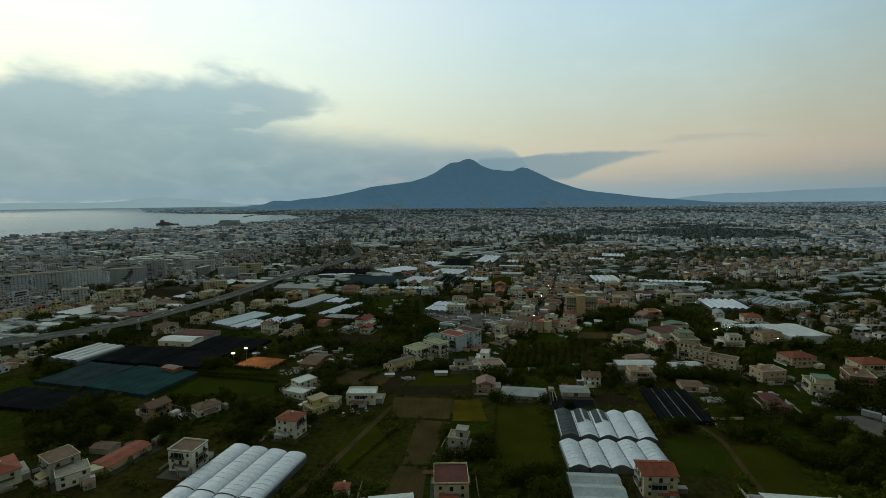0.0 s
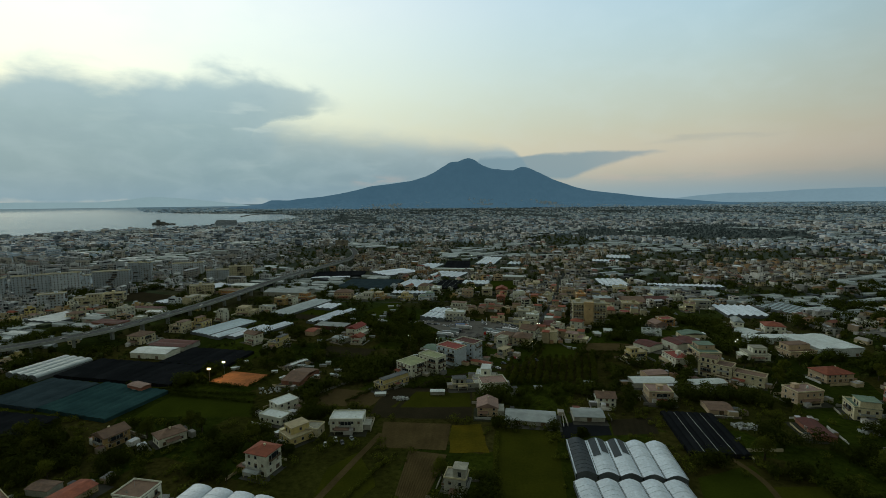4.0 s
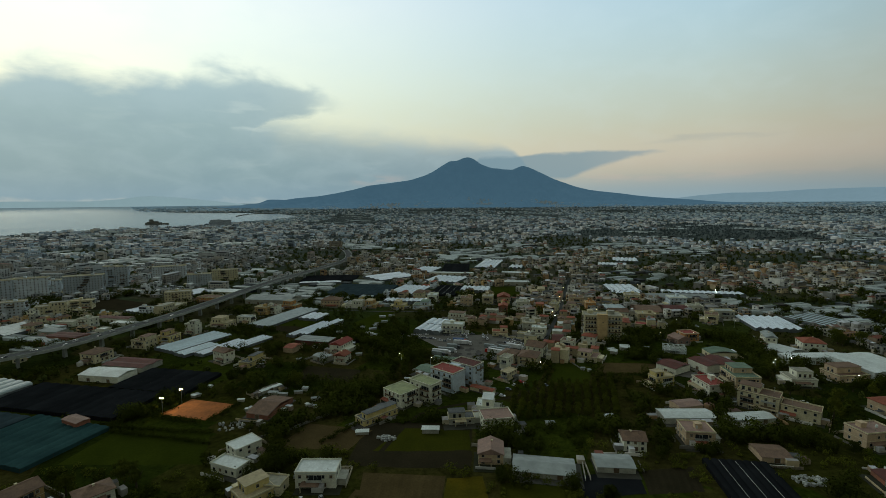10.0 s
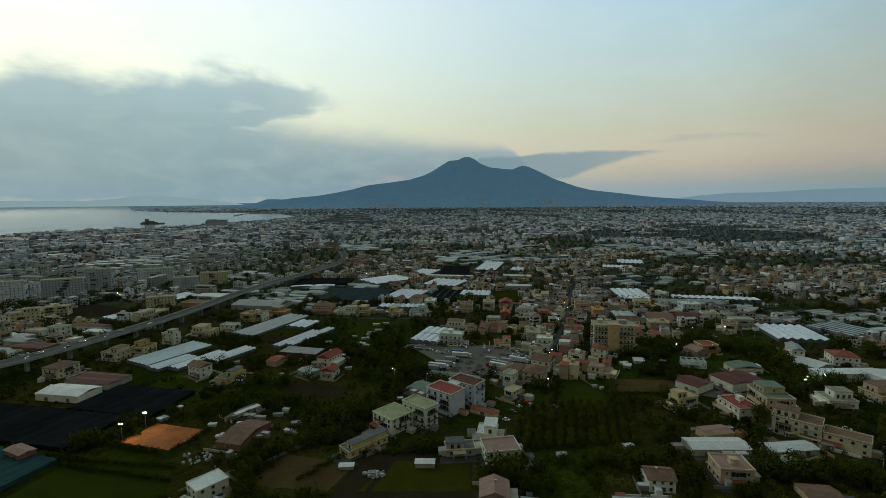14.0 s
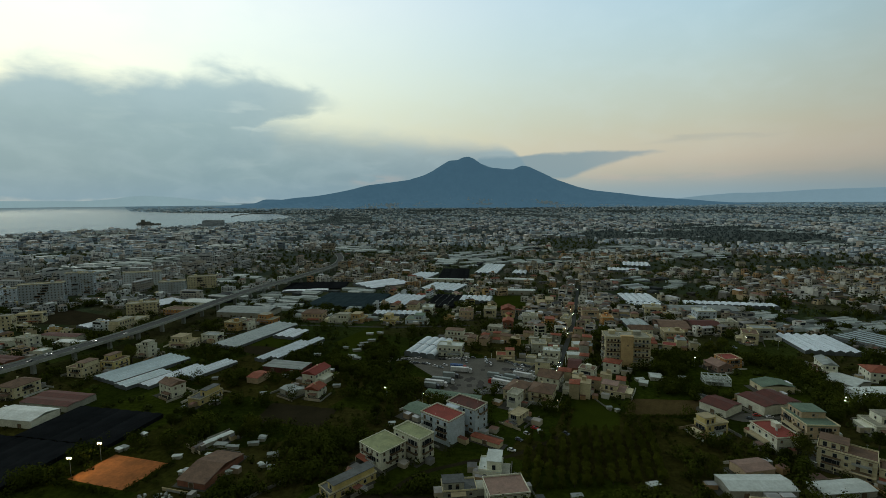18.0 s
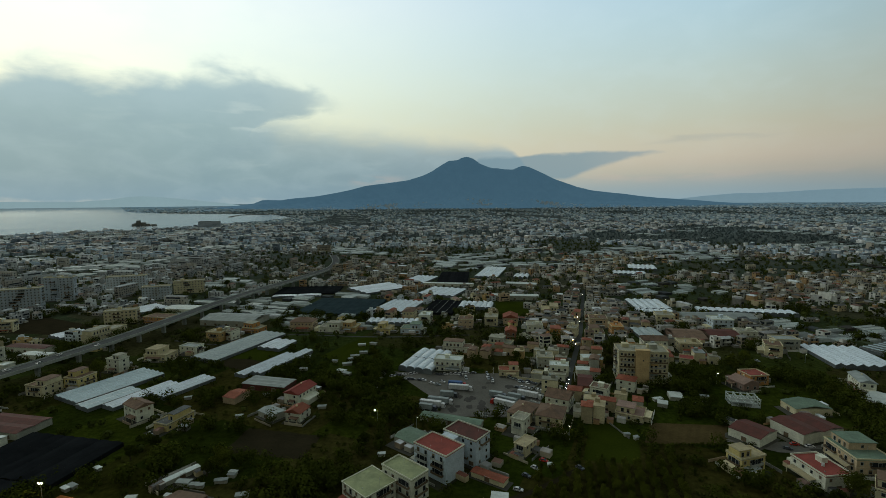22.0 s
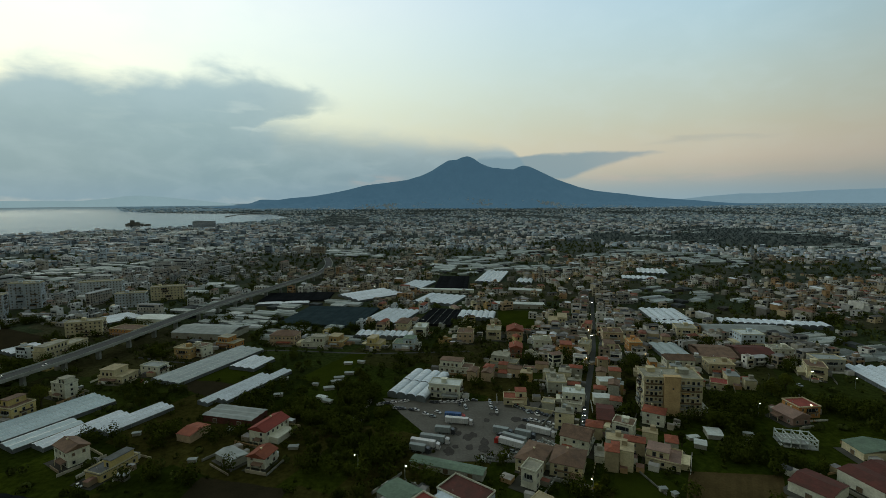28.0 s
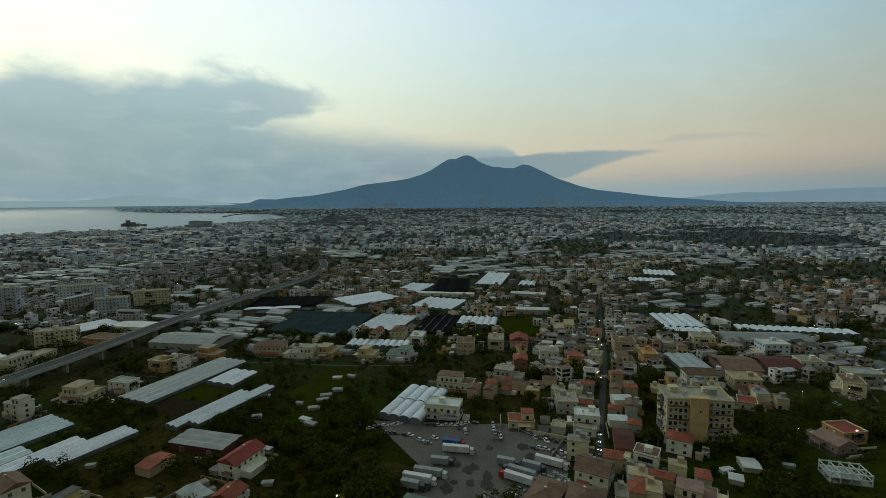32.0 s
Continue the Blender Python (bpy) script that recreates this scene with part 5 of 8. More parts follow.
def heap(x, y, w, d, n, mat="debris", label="heap of pale scrap and rubble on the ground", tall=1.2):
    rnd = random.Random(int(x * 5 + y))
    b = Build()
    for _ in range(n):
        a, r = rnd.uniform(0, 6.283), math.sqrt(rnd.random())
        b.box(x + r * math.cos(a) * w / 2, y + r * math.sin(a) * d / 2, 0, rnd.uniform(0.4, 2.2), rnd.uniform(0.3, 1.4), rnd.uniform(0.2, tall), 0, 0.08, rnd.uniform(0, 3))
    return tagged(new("scrap_heap", b.mesh("scrap_heap", M[mat])), label, "debris", "", "stuff")


def wall_line(name, mat, line, h=1.6, t=0.25, label="long low rubble garden wall"):
    b = Build()
    for (ax, ay), (bx, by) in zip(line, line[1:]):
        L = math.hypot(bx - ax, by - ay)
        r = math.atan2(by - ay, bx - ax)
        b.box((ax + bx) / 2, (ay + by) / 2, 0, L, t, h, rot=r).box((ax + bx) / 2, (ay + by) / 2, h, L, t + 0.1, 0.08, rot=r)
    return tagged(new(name, b.mesh(name, M[mat])), label, "wall", "", "structure")


class Town:
    def __init__(self):
        self.v, self.q, self.s = [], [], []

    def block(self, x, y, w, d, rot, z0, h, wall, roof, cut=0.0, rim=False, ridge=0.75):
        """Walls in one slot and the roof in another; cut > 0 draws the roof up to a ridge of that height."""
        c, s = math.cos(rot), math.sin(rot)
        n = len(self.v)
        hw, hd = w / 2, d / 2
        ring = ((-hw, -hd), (hw, -hd), (hw, hd), (-hw, hd))
        for z in (z0, z0 + h):
            self.v.extend((x + c * px - s * py, y + s * px + c * py, z) for px, py in ring)
        self.q.extend(((n, n + 1, n + 5, n + 4), (n + 1, n + 2, n + 6, n + 5), (n + 2, n + 3, n + 7, n + 6), (n + 3, n, n + 4, n + 7)))
        self.s.extend([wall] * 4)
        if not cut and rim:
            # a parapet round a sunken terrace
            k = len(self.v)
            for z in (z0 + h, z0 + h - 0.6):
                self.v.extend((x + c * px - s * py, y + s * px + c * py, z) for px, py in ((-hw + 0.3, -hd + 0.3), (hw - 0.3, -hd + 0.3), (hw - 0.3, hd - 0.3), (-hw + 0.3, hd - 0.3)))
            for e in range(4):
                f = (e + 1) % 4
                self.q.extend(((n + 4 + e, n + 4 + f, k + f, k + e), (k + e, k + f, k + 4 + f, k + 4 + e)))
            self.q.append((k + 4, k + 5, k + 6, k + 7))
            self.s.extend([wall] * 8 + [roof])
        elif not cut:
            self.q.append((n + 4, n + 5, n + 6, n + 7))
            self.s.append(roof)
        else:
            m = len(self.v)
            for px, py in ((-hw * 1.05, -hd * 1.08), (hw * 1.05, -hd * 1.08), (hw * 1.05, hd * 1.08), (-hw * 1.05, hd * 1.08)):
                self.v.append((x + c * px - s * py, y + s * px + c * py, z0 + h))
            for px in (-hw * ridge, hw * ridge):
                self.v.append((x + c * px, y + s * px, z0 + h + cut))
            self.q.extend(((m, m + 1, m + 5, m + 4), (m + 2, m + 3, m + 4, m + 5), (m + 1, m + 2, m + 5, m + 5), (m + 3, m, m + 4, m + 4)))
            self.s.extend([roof] * 4)

    def panes(self, x, y, w, d, rot, h, slot, rnd):
        c, s = math.cos(rot), math.sin(rot)
        for (ax, ay), (nx, ny), span in (((0, -d / 2), (0, -1), w), ((w / 2, 0), (1, 0), d), ((-w / 2, 0), (-1, 0), d)):
            k = max(1, int(span / 3.4))
            for fl in range(max(1, int(h / 3.0))):
                if fl and not nx and rnd.random() < 0.6:
                    o, bw = rnd.uniform(-0.1, 0.1) * w, w * rnd.uniform(0.45, 0.9)
                    self.block(x + c * o + s * (d / 2 + 0.5), y + s * o - c * (d / 2 + 0.5), bw, 1.0, rot, fl * 3.0 - 0.15, 1.05, 0, 0)
                # a band is one wide dark strip, imitating a shaded balcony recess
                band = fl and rnd.random() < 0.35
                for i in range(1 if band else k):
                    if rnd.random() < 0.2:
                        continue
                    u = rnd.uniform(-0.08, 0.08) * span if band else (i + 0.5 - k / 2) * span / k
                    z = fl * 3.0 + (0.5 if band else 0.9)
                    n = len(self.v)
                    ww, hh = (span * 0.36, 2.0) if band else (0.8, rnd.choice((1.5, 1.5, 2.0)))
                    for du, dz in ((-ww, 0), (ww, 0), (ww, hh), (-ww, hh)):
                        px, py = (ax + (u + du) * (1 if ny else 0) + nx * 0.05, ay + (u + du) * (0 if ny else 1) * (1 if nx > 0 else -1) + ny * 0.05)
                        self.v.append((x + c * px - s * py, y + s * px + c * py, z + dz))
                    self.q.append((n, n + 1, n + 2, n + 3))
                    self.s.append(slot)

    def parts(self, root, names, mats):
        """One mesh a slot under a thing whose base stands at the origin of these points."""
        for k, (name, mat) in enumerate(zip(names, mats)):
            faces = [q for q, slot in zip(self.q, self.s) if slot == k]
            used = sorted({i for q in faces for i in q})
            if faces:
                at = {i: n for n, i in enumerate(used)}
                b = Build()
                b.v, b.f, b.s = [self.v[i] for i in used], [tuple(dict.fromkeys(at[i] for i in q)) for q in faces], [0] * len(faces)
                part(name, b, mat, root)

    def put(self, name, mats, label, category):
        v = far(np.array(self.v))
        q = np.array([tuple(a) for a in self.q])
        tri = q[:, 2] == q[:, 3]
        q[tri, 3] = q[tri, 2]
        me = bpy.data.meshes.new(name)
        me.from_pydata(v.tolist(), [], [tuple(a[:3]) if t else tuple(a) for a, t in zip(q.tolist(), tri)])
        for m in mats:
            me.materials.append(m)
        me.polygons.foreach_set("material_index", np.array(self.s, np.int32))
        me.update()
        return tagged(new(name, me), label, category, "", "stuff")

# greenhouses
greenhouse(73.8, 233.4, 46.0, 29.4, -5.9, 5, label="five-bay plastic greenhouse with dark sheets at one corner", low=True, up=1.7, dark=(0,), panes=(1, 2))
greenhouse(69.4, 203.7, 45.6, 22.9, -2.2, 5, label="five-bay plastic greenhouse of pale film", low=True, up=1.7)
greenhouse(53.5, 173.0, 32.0, 21.5, 85.4, 4, label="low greenhouse of grey film with cross ridges", film='oldfilm', arched=False, up=1.1)
greenhouse(-220.4, 468.0, 25.6, 54.0, -26.5, 5, label="long ridged greenhouse of bluish glass", film='glassroof', arched=False, up=0.8, h=2.3)
greenhouse(-206.8, 446.8, 13.0, 31.0, -26.5, 2, label="shorter ridged greenhouse of bluish glass", film='glassroof', arched=False, up=0.8, h=2.3)
greenhouse(-190.2, 452.4, 10.4, 41.5, -24.5, 2, label="long narrow ridged greenhouse of pale film", arched=False, up=0.8, h=2.2)
greenhouse(-171.2, 465.4, 13.6, 36.0, -27.0, 3, label="stepped ridged greenhouse of pale film", arched=False, up=0.8, h=2.2)
greenhouse(-172.3, 553.1, 25.4, 78.0, -21.5, 4, label="very long ridged greenhouse of grey film", film='oldfilm', arched=False, up=1.0, h=2.3)
greenhouse(-133.8, 507.0, 8.6, 50.0, -23.5, 2, label="long narrow ridged greenhouse of pale film", arched=False, up=0.9, h=2.2)
greenhouse(-122.6, 513.0, 8.6, 56.0, -23.5, 2, label="long narrow ridged greenhouse of pale film", arched=False, up=0.9, h=2.2)
greenhouse(-142.5, 554.0, 21.0, 24.6, -17.0, 3, label="short ridged greenhouse of pale film", arched=False, up=1.0, h=2.3)
greenhouse(-15.5, 511.3, 25.3, 41.7, -20.8, 4, label="arched tunnel greenhouse in two blocks", blocks=2)
greenhouse(-55.0, 696.0, 40.0, 56.0, -17.2, 6, label="pale ridged greenhouse among fields", arched=False, up=1.4)
greenhouse(-53.4, 625.0, 51.5, 16.5, -5.9, 9, label="row of small white tunnel greenhouses")
greenhouse(298.8, 516.0, 40.4, 47.8, -10.8, 6, label="slanting white greenhouse ridges", arched=False, up=1.6)
greenhouse(350.5, 526.0, 41.1, 37.1, 21.2, 12, label="striped glass greenhouse with dark panes", film='glassroof', arched=False, up=1.0, dark=(0, 2, 4, 6, 8, 10))
greenhouse(226.8, 697.0, 37.7, 50.0, -6.6, 5, label="pale greenhouse block in the middle of the town", arched=False, up=1.2)
greenhouse(218.5, 659.5, 38.0, 15.0, -10.0, 6, label="row of small arched greenhouse bays")
greenhouse(312.4, 658.8, 93.3, 16.6, -12.2, 14, label="long row of small arched greenhouse bays")
greenhouse(178.0, 580.5, 21.1, 33.3, -3.8, 3, label="grey glass greenhouse beside the houses", film='oldfilm', arched=False, up=0.9)
greenhouse(-96.5, 810.6, 52.0, 66.6, -49.1, 4, label="pale ridged greenhouse far among fields", arched=False, up=1.3)
greenhouse(32.5, 696.0, 37.0, 29.5, -10.7, 6, label="white tunnel greenhouses in a green field")
greenhouse(-343.0, 686.0, 34.0, 46.0, -31.0, 6, label="striped pale shed roof beside the viaduct", arched=False, up=0.8)
greenhouse(-42.1, 880.0, 35.6, 60.0, -20.0, 5, label="pale ridged greenhouse far among fields", arched=False, up=1.3)
greenhouse(-7.0, 780.0, 50.0, 52.0, -22.0, 6, label="pale stepped greenhouse ridges among dark fields", arched=False, up=1.3)
greenhouse(293.2, 925.0, 50.0, 30.0, -15.0, 7, label="row of arched greenhouse bays in the far town")
greenhouse(341.4, 995.0, 45.0, 52.0, -18.0, 6, label="pale greenhouse ridges in the far town", arched=False, up=1.4)
greenhouse(73.0, 950.0, 36.0, 108.0, -14.6, 5, label="long pale greenhouse ridges beyond the fields", arched=False, up=1.3)
greenhouse(116.0, 905.0, 22.0, 34.0, -14.3, 3, label="pale gabled greenhouse beyond the fields", arched=False, up=2.0)
greenhouse(-192.7, 762.0, 60.0, 12.0, 8.0, 2, label="long low pale tunnels beside the viaduct", up=0.9, h=1.8)
shed(1.5, 834.0, 71.0, 9.0, -9.4, 4.0, "white", "sheet", "very long narrow white shed")
shed(82.9, 741.0, 56.0, 13.0, -8.0, 5.0, "grey", "sheet", "long shed with a pale sheet roof", ridges=2)
shed(103.7, 824.0, 42.0, 14.0, -16.0, 5.0, "grey", "sheet", "long shed with a pale sheet roof")
greenhouse(-416.3, 508.9, 41.6, 38.1, -16.0, 4, label="long pale greenhouse beyond the viaduct", film='oldfilm', arched=False, up=1.0)

# shade-net fields
net_house(-213.9, 301.8, 53.4, 41.4, -16.3, 7, "greennet", label="field under teal shade nets in strips")
net_house(-261.1, 312.6, 42.3, 39.4, -14.0, 5, "slatenet", label="field under slate-grey shade nets")
net_house(-256.5, 270.5, 66.5, 26.9, -10.5, 6, "net", label="field under black shade nets")
net_house(-230.0, 350.0, 93.0, 36.0, -11.0, 9, "net", label="field under black shade nets beside the court")
net_house(-191.5, 380.0, 56.0, 36.0, -11.0, 6, "net", label="field under black shade nets behind the court")
net_house(123.2, 259.5, 27.0, 43.0, -7.2, 6, "net", label="field under black nets with white strips", lines=True)
net_house(-120.0, 700.0, 82.0, 78.0, -8.0, 11, "slatenet", label="wide field under dark slate shade nets")
net_house(-187.0, 800.0, 82.0, 50.0, 4.0, 9, "net", label="field under dark shade nets beside the viaduct")
net_house(10.0, 905.0, 46.0, 100.0, -4.0, 6, "net", label="field under black shade nets beyond greenhouses")
net_house(-5.0, 694.0, 34.0, 66.0, -12.0, 6, "net", lines=True, label="field under black shade nets with pale strips")
field("darksoil", (-202.0, 524.7), (-141.0, 494.2), (-130.8, 512.1), (-187.3, 537.7), label='strip of dark bare soil beside greenhouses')

# fields, yards and the clay court
field("soil", (-27.8, 200.5), (-16.1, 200.0), (-5.8, 241.2), (-24.2, 245.3), rows=14, label='strip of ploughed brown soil')
field("soil", (-35.5, 167.8), (-17.3, 167.7), (-16.1, 198.6), (-29.2, 199.1), rows=14, label='strip of ploughed brown soil')
field("soil", (-38.9, 248.2), (-6.4, 245.2), (-4.0, 272.0), (-40.5, 274.9), rows=10, label='ploughed brown soil beside a house')
field("drygrass", (-4.9, 243.1), (14.2, 243.0), (12.4, 271.8), (-3.7, 270.4), label='patch of dry yellow grass')
field("grass", (11.0, 192.3), (40.6, 192.2), (50.2, 264.2), (18.8, 266.9), label='green meadow between greenhouses')
field("grass", (-60.4, 176.6), (-35.5, 216.5), (-48.3, 243.5), (-59.5, 230.9), label='green garden strip along a track')
field("greenfield", (90.4, 191.1), (123.4, 189.8), (131.6, 232.5), (102.1, 222.2), label='green field beside the greenhouse')
field("grass", (108.1, 176.2), (139.4, 176.2), (158.5, 215.3), (128.9, 215.5), label='green field beyond a track')
field("darksoil", (-50.7, 280.2), (7.5, 276.9), (9.6, 321.0), (-44.8, 321.8), label='dark ploughed field')
field("greenfield", (-183.4, 281.1), (-115.7, 281.2), (-128.2, 316.0), (-177.8, 316.0), label='green field under the shade nets')
field("soil", (-87.5, 297.2), (-51.4, 293.0), (-43.0, 313.4), (-77.9, 321.2), label='bare brown lot with tracks')
field("grass", (-39.2, 293.0), (8.3, 293.0), (7.9, 313.3), (-27.2, 315.9), label='green field behind a track')
field("soil", (97.5, 393.2), (137.6, 393.0), (149.1, 412.1), (109.9, 415.5), rows=9, label='ploughed brown field')
field("greenfield", (63.7, 379.1), (88.3, 374.6), (100.4, 406.7), (78.5, 418.9), label='green meadow with a few white sheds')
field("darksoil", (-108.5, 387.0), (-68.8, 379.8), (-64.8, 402.2), (-105.7, 411.1), label='dark soil among trees')
field("greenfield", (-99.4, 528.0), (-75.6, 577.7), (-60.1, 583.5), (-73.6, 511.6), label='green field with small sheds')
field("greenfield", (-168.3, 524.4), (-137.3, 518.4), (-135.0, 561.7), (-153.5, 567.4), label='green strip between greenhouses')
field("greenfield", (49.2, 645.9), (85.8, 645.2), (93.1, 725.2), (58.0, 726.0), label='green field in the town')
field("darksoil", (-413.3, 598.4), (-336.2, 587.8), (-355.9, 626.4), (-461.8, 674.9), label='open green ground beyond the viaduct')
field("yard", (-37.4, 493.5), (3.0, 491.2), (5.8, 461.2), (-1.8, 438.3), name='car_park', label='worn grey asphalt car park', category='car park', height=0.09)
field("yard", (0.3, 461.2), (66.7, 477.2), (50.4, 422.9), (-12.6, 423.0), name='lorry_yard', label='worn asphalt lorry yard with oil stains', category='yard', height=0.1)
field("yard", (-1.6, 490.0), (66.6, 488.2), (62.5, 460.9), (-2.3, 458.7), name='lorry_yard', label='worn asphalt yard behind the car park', category='yard', height=0.05)
field("yard", (133.9, 398.2), (185.3, 392.7), (174.9, 383.0), (158.9, 385.5), name='courtyard', label='grey paved courtyard', category='yard')
field("clay", (-167.1, 332.9), (-137.0, 325.0), (-129.7, 345.3), (-159.8, 353.1), name='clay_court', label='orange clay tennis court lit by floodlights', category='court', height=0.12, ragged=0.0)

# houses and sheds, first stretch
house(-202.0, 188.4, 12.1, 19.3, 51.8, 6.5, "white", "terracotta", "hip", "white house with a hipped terracotta roof")
house(-180.3, 194.2, 14.3, 12.1, -32.9, 8.6, "grey", "brown", "flat", "grey three-storey villa with a brown terrace roof", hut=0)
house(-169.9, 188.1, 12.6, 10.5, 44.1, 5.5, "white", "terrace", "flat", "low white annexe with a flat roof", hut=0)
shed(-160.3, 205.5, 21.4, 10.6, 71.3, 2.8, "peach", "terracotta", "low house with a long terracotta roof")
shed(-174.0, 213.0, 10.9, 6.8, -8.5, 2.8, "grey", "brown", "low shed with a brown tile roof")
house(-125.5, 199.9, 13.4, 11.2, -10.4, 9.5, "white", "brown", "flat", "white three-storey villa with a dark terrace roof and balconies", balcony=0.9, hut=0)
house(-174.3, 253.0, 13.0, 11.5, 64.4, 6.0, "ochre", "brown", "gable", "ochre farmhouse with a brown gabled roof")
house(-146.5, 255.7, 13.7, 10.6, 48.7, 4.3, "white", "brown", "hip", "low white house with a brown tile roof", balcony=0)
house(-88.2, 229.6, 12.2, 10.9, -18.6, 9.5, "white", "terracotta", "hip", "white three-storey villa with a terracotta hipped roof", balcony=0.8)
house(-82.3, 257.6, 12.3, 14.4, -42.9, 6.8, "yellow", "tan", "flat", "yellow two-storey house with a tan terrace roof")
house(-101.2, 292.6, 10.6, 14.0, -40.0, 5.0, "white", "sheet", "flat", "low white building with a pale flat roof", hut=0, balcony=0)
house(-100.7, 277.2, 16.4, 8.8, -21.9, 3.5, "white", "sheet", "flat", "small white shed with a pale flat roof", hut=0, balcony=0)
house(-58.5, 268.5, 18.5, 11.0, 0.0, 6.6, "white", "sheet", "flat", "modern white building with a pale flat roof", balcony=0.6, hut=0)
house(-76.0, 262.5, 11.0, 8.6, -8.9, 4.0, "cream", "terrace", "flat", "low cream annexe with dark windows", hut=0)
house(-1.7, 213.6, 9.7, 8.0, -13.1, 10.5, "grey", "terrace", "flat", "narrow grey three-storey house with a terrace")
house(-5.6, 182.0, 15.1, 15.5, 1.9, 6.5, "cream", "darkred", "flat", "cream house with a dark red terrace roof", balcony=0.9, hut=0)
house(-50.2, 177.9, 6.3, 4.6, 1.2, 3.8, "white", "terracotta", "hip", "small white garden house with a red tile roof", balcony=0)
house(78.5, 181.2, 14.3, 12.0, -3.1, 9.3, "cream", "terracotta", "gable", "three-storey cream house with an orange tile roof", balcony=0.6)
shed(126.1, 325.0, 27.3, 11.3, -0.5, 3.3, "grey", "sheet", "low shed with a pale sheet roof")
shed(132.5, 337.3, 14.5, 9.1, 10.6, 3.8, "peach", "pink", "low house with a faded pink roof")
house(120.2, 303.3, 14.7, 13.2, -6.1, 6.3, "peach", "pink", "flat", "peach house with a faded pink terrace roof", balcony=0.7)
shed(159.6, 323.2, 23.0, 8.5, 6.1, 2.8, "grey", "sheet", "low shed with a pale flat sheet roof")
house(175.5, 340.0, 20.0, 11.5, -42.0, 12.0, "cream", "brown", "flat", "four-storey cream apartment block with balconies and a brown roof", balcony=1.0, name='apartment_block', category='building')
house(190.0, 327.2, 19.0, 10.6, -42.0, 6.2, "cream", "brown", "flat", "long two-storey wing behind the apartment block with a brown roof", balcony=0.4, hut=0)
house(186.5, 376.1, 21.2, 16.8, -93.3, 10.0, "peach", "green", "flat", "three-storey peach apartment house with a green roof", balcony=0.9)
house(220.2, 279.6, 14.8, 13.0, -108.5, 10.5, "cream", "green", "flat", "three-storey cream house with a blank wall and a green roof", balcony=0.9, blank=(3,))
house(253.1, 289.6, 16.9, 14.3, -111.8, 8.0, "brick", "brown", "flat", "two-storey brick-red house with a flat roof", balcony=0.7)
house(282.3, 314.8, 22.9, 14.9, -0.9, 7.0, "cream", "terracotta", "hip", "house with a hipped terracotta roof")
house(203.8, 300.7, 18.4, 12.2, 8.7, 7.0, "peach", "pink", "flat", "peach house with a pink terrace roof")
house(246.3, 333.3, 21.0, 15.0, 7.0, 5.6, "peach", "terracotta", "hip", "house with a wide terracotta roof")
shed(182.4, 262.3, 20.3, 8.9, -100.4, 2.2, "brick", "darkred", "low shed with a rusty red roof")
house(86.5, 296.7, 11.3, 10.8, -6.9, 5.3, "white", "brown", "gable", "small white house with a brown gabled roof", balcony=0)
shed(71.2, 279.5, 16.5, 11.1, -4.6, 2.6, "grey", "greysheet", "low shed with a grey sheet roof")
shed(39.5, 276.8, 26.8, 13.8, -9.6, 2.3, "grey", "greysheet", "long low shed with a broken grey roof")
shed(146.5, 287.5, 13.0, 12.0, -7.4, 2.6, "peach", "brown", "low house with a brown tile roof")

# houses and sheds, middle stretch
house(-3.2, 370.4, 18.6, 12.4, -40.0, 12.4, "blue", "red", "flat", "four-storey pale blue apartment block with a red terrace roof", balcony=0.8, hut=0, name='apartment_block', category='building', blank=(1,))
rear_block = house(9.6, 382.6, 18.4, 11.6, -38.0, 12.3, "blue", "darkred", "flat", "four-storey pale blue apartment block with a dark red terrace roof", balcony=0.6, hut=0, name='apartment_block', category='building')
part("stair_link", Build().box(-3.6, -8.6, 0, 7.0, 5.2, 12.2).box(-3.6, -8.6, 12.2, 7.3, 5.2, 0.3), M["blue"], rear_block, "pale blue stairwell joining the two blocks")
for k in range(4):
    part("window", WINDOWS[k % 2], None, rear_block, at=(-0.1, -8.6, k * 3.07 + 1.0), turn=math.pi / 2)
house(-30.9, 349.4, 15.4, 15.2, -43.0, 8.2, "white", "lime", "flat", "white three-storey apartment house with a yellow-green terrace roof", balcony=0.8, hut=0, name='apartment_house', category='house')
house(-16.9, 354.4, 17.4, 9.6, -41.0, 10.9, "white", "lime", "flat", "taller white wing of the apartment house with a yellow-green roof", balcony=0.8, hut=0, name='apartment_house', category='house')
house(-42.6, 328.0, 9.2, 24.5, -45.3, 6.0, "yellow", "tar", "flat", "long two-storey yellow house with a dark flat roof")
house(18.4, 337.4, 10.4, 11.8, -10.3, 8.0, "white", "sheet", "flat", "small white house with a bright flat roof", balcony=0.5)
house(3.9, 323.6, 14.9, 8.7, 6.2, 6.0, "grey", "tar", "flat", "grey house with a dark terrace roof")
house(22.7, 318.9, 17.4, 13.6, 8.9, 6.0, "white", "pink", "flat", "white house with a rimmed pink terrace", hut=0)
house(16.9, 286.7, 12.2, 12.7, -4.5, 5.0, "peach", "pink", "gable", "peach house with a faded red gabled roof", balcony=0)
shed(18.7, 363.7, 15.7, 4.7, -33.0, 2.3, "cream", "terracotta", "narrow shed with a terracotta roof")
house(38.0, 387.1, 6.8, 11.3, -40.6, 5.0, "cream", "tan", "flat", "small cream house with a tan roof", hut=0)
house(38.7, 406.4, 7.2, 9.3, -32.4, 8.0, "white", "terrace", "flat", "white box-shaped house with a terrace")
house(42.4, 421.0, 12.6, 19.0, -31.0, 6.0, "cream", "brown", "hip", "house with a brown hipped roof")
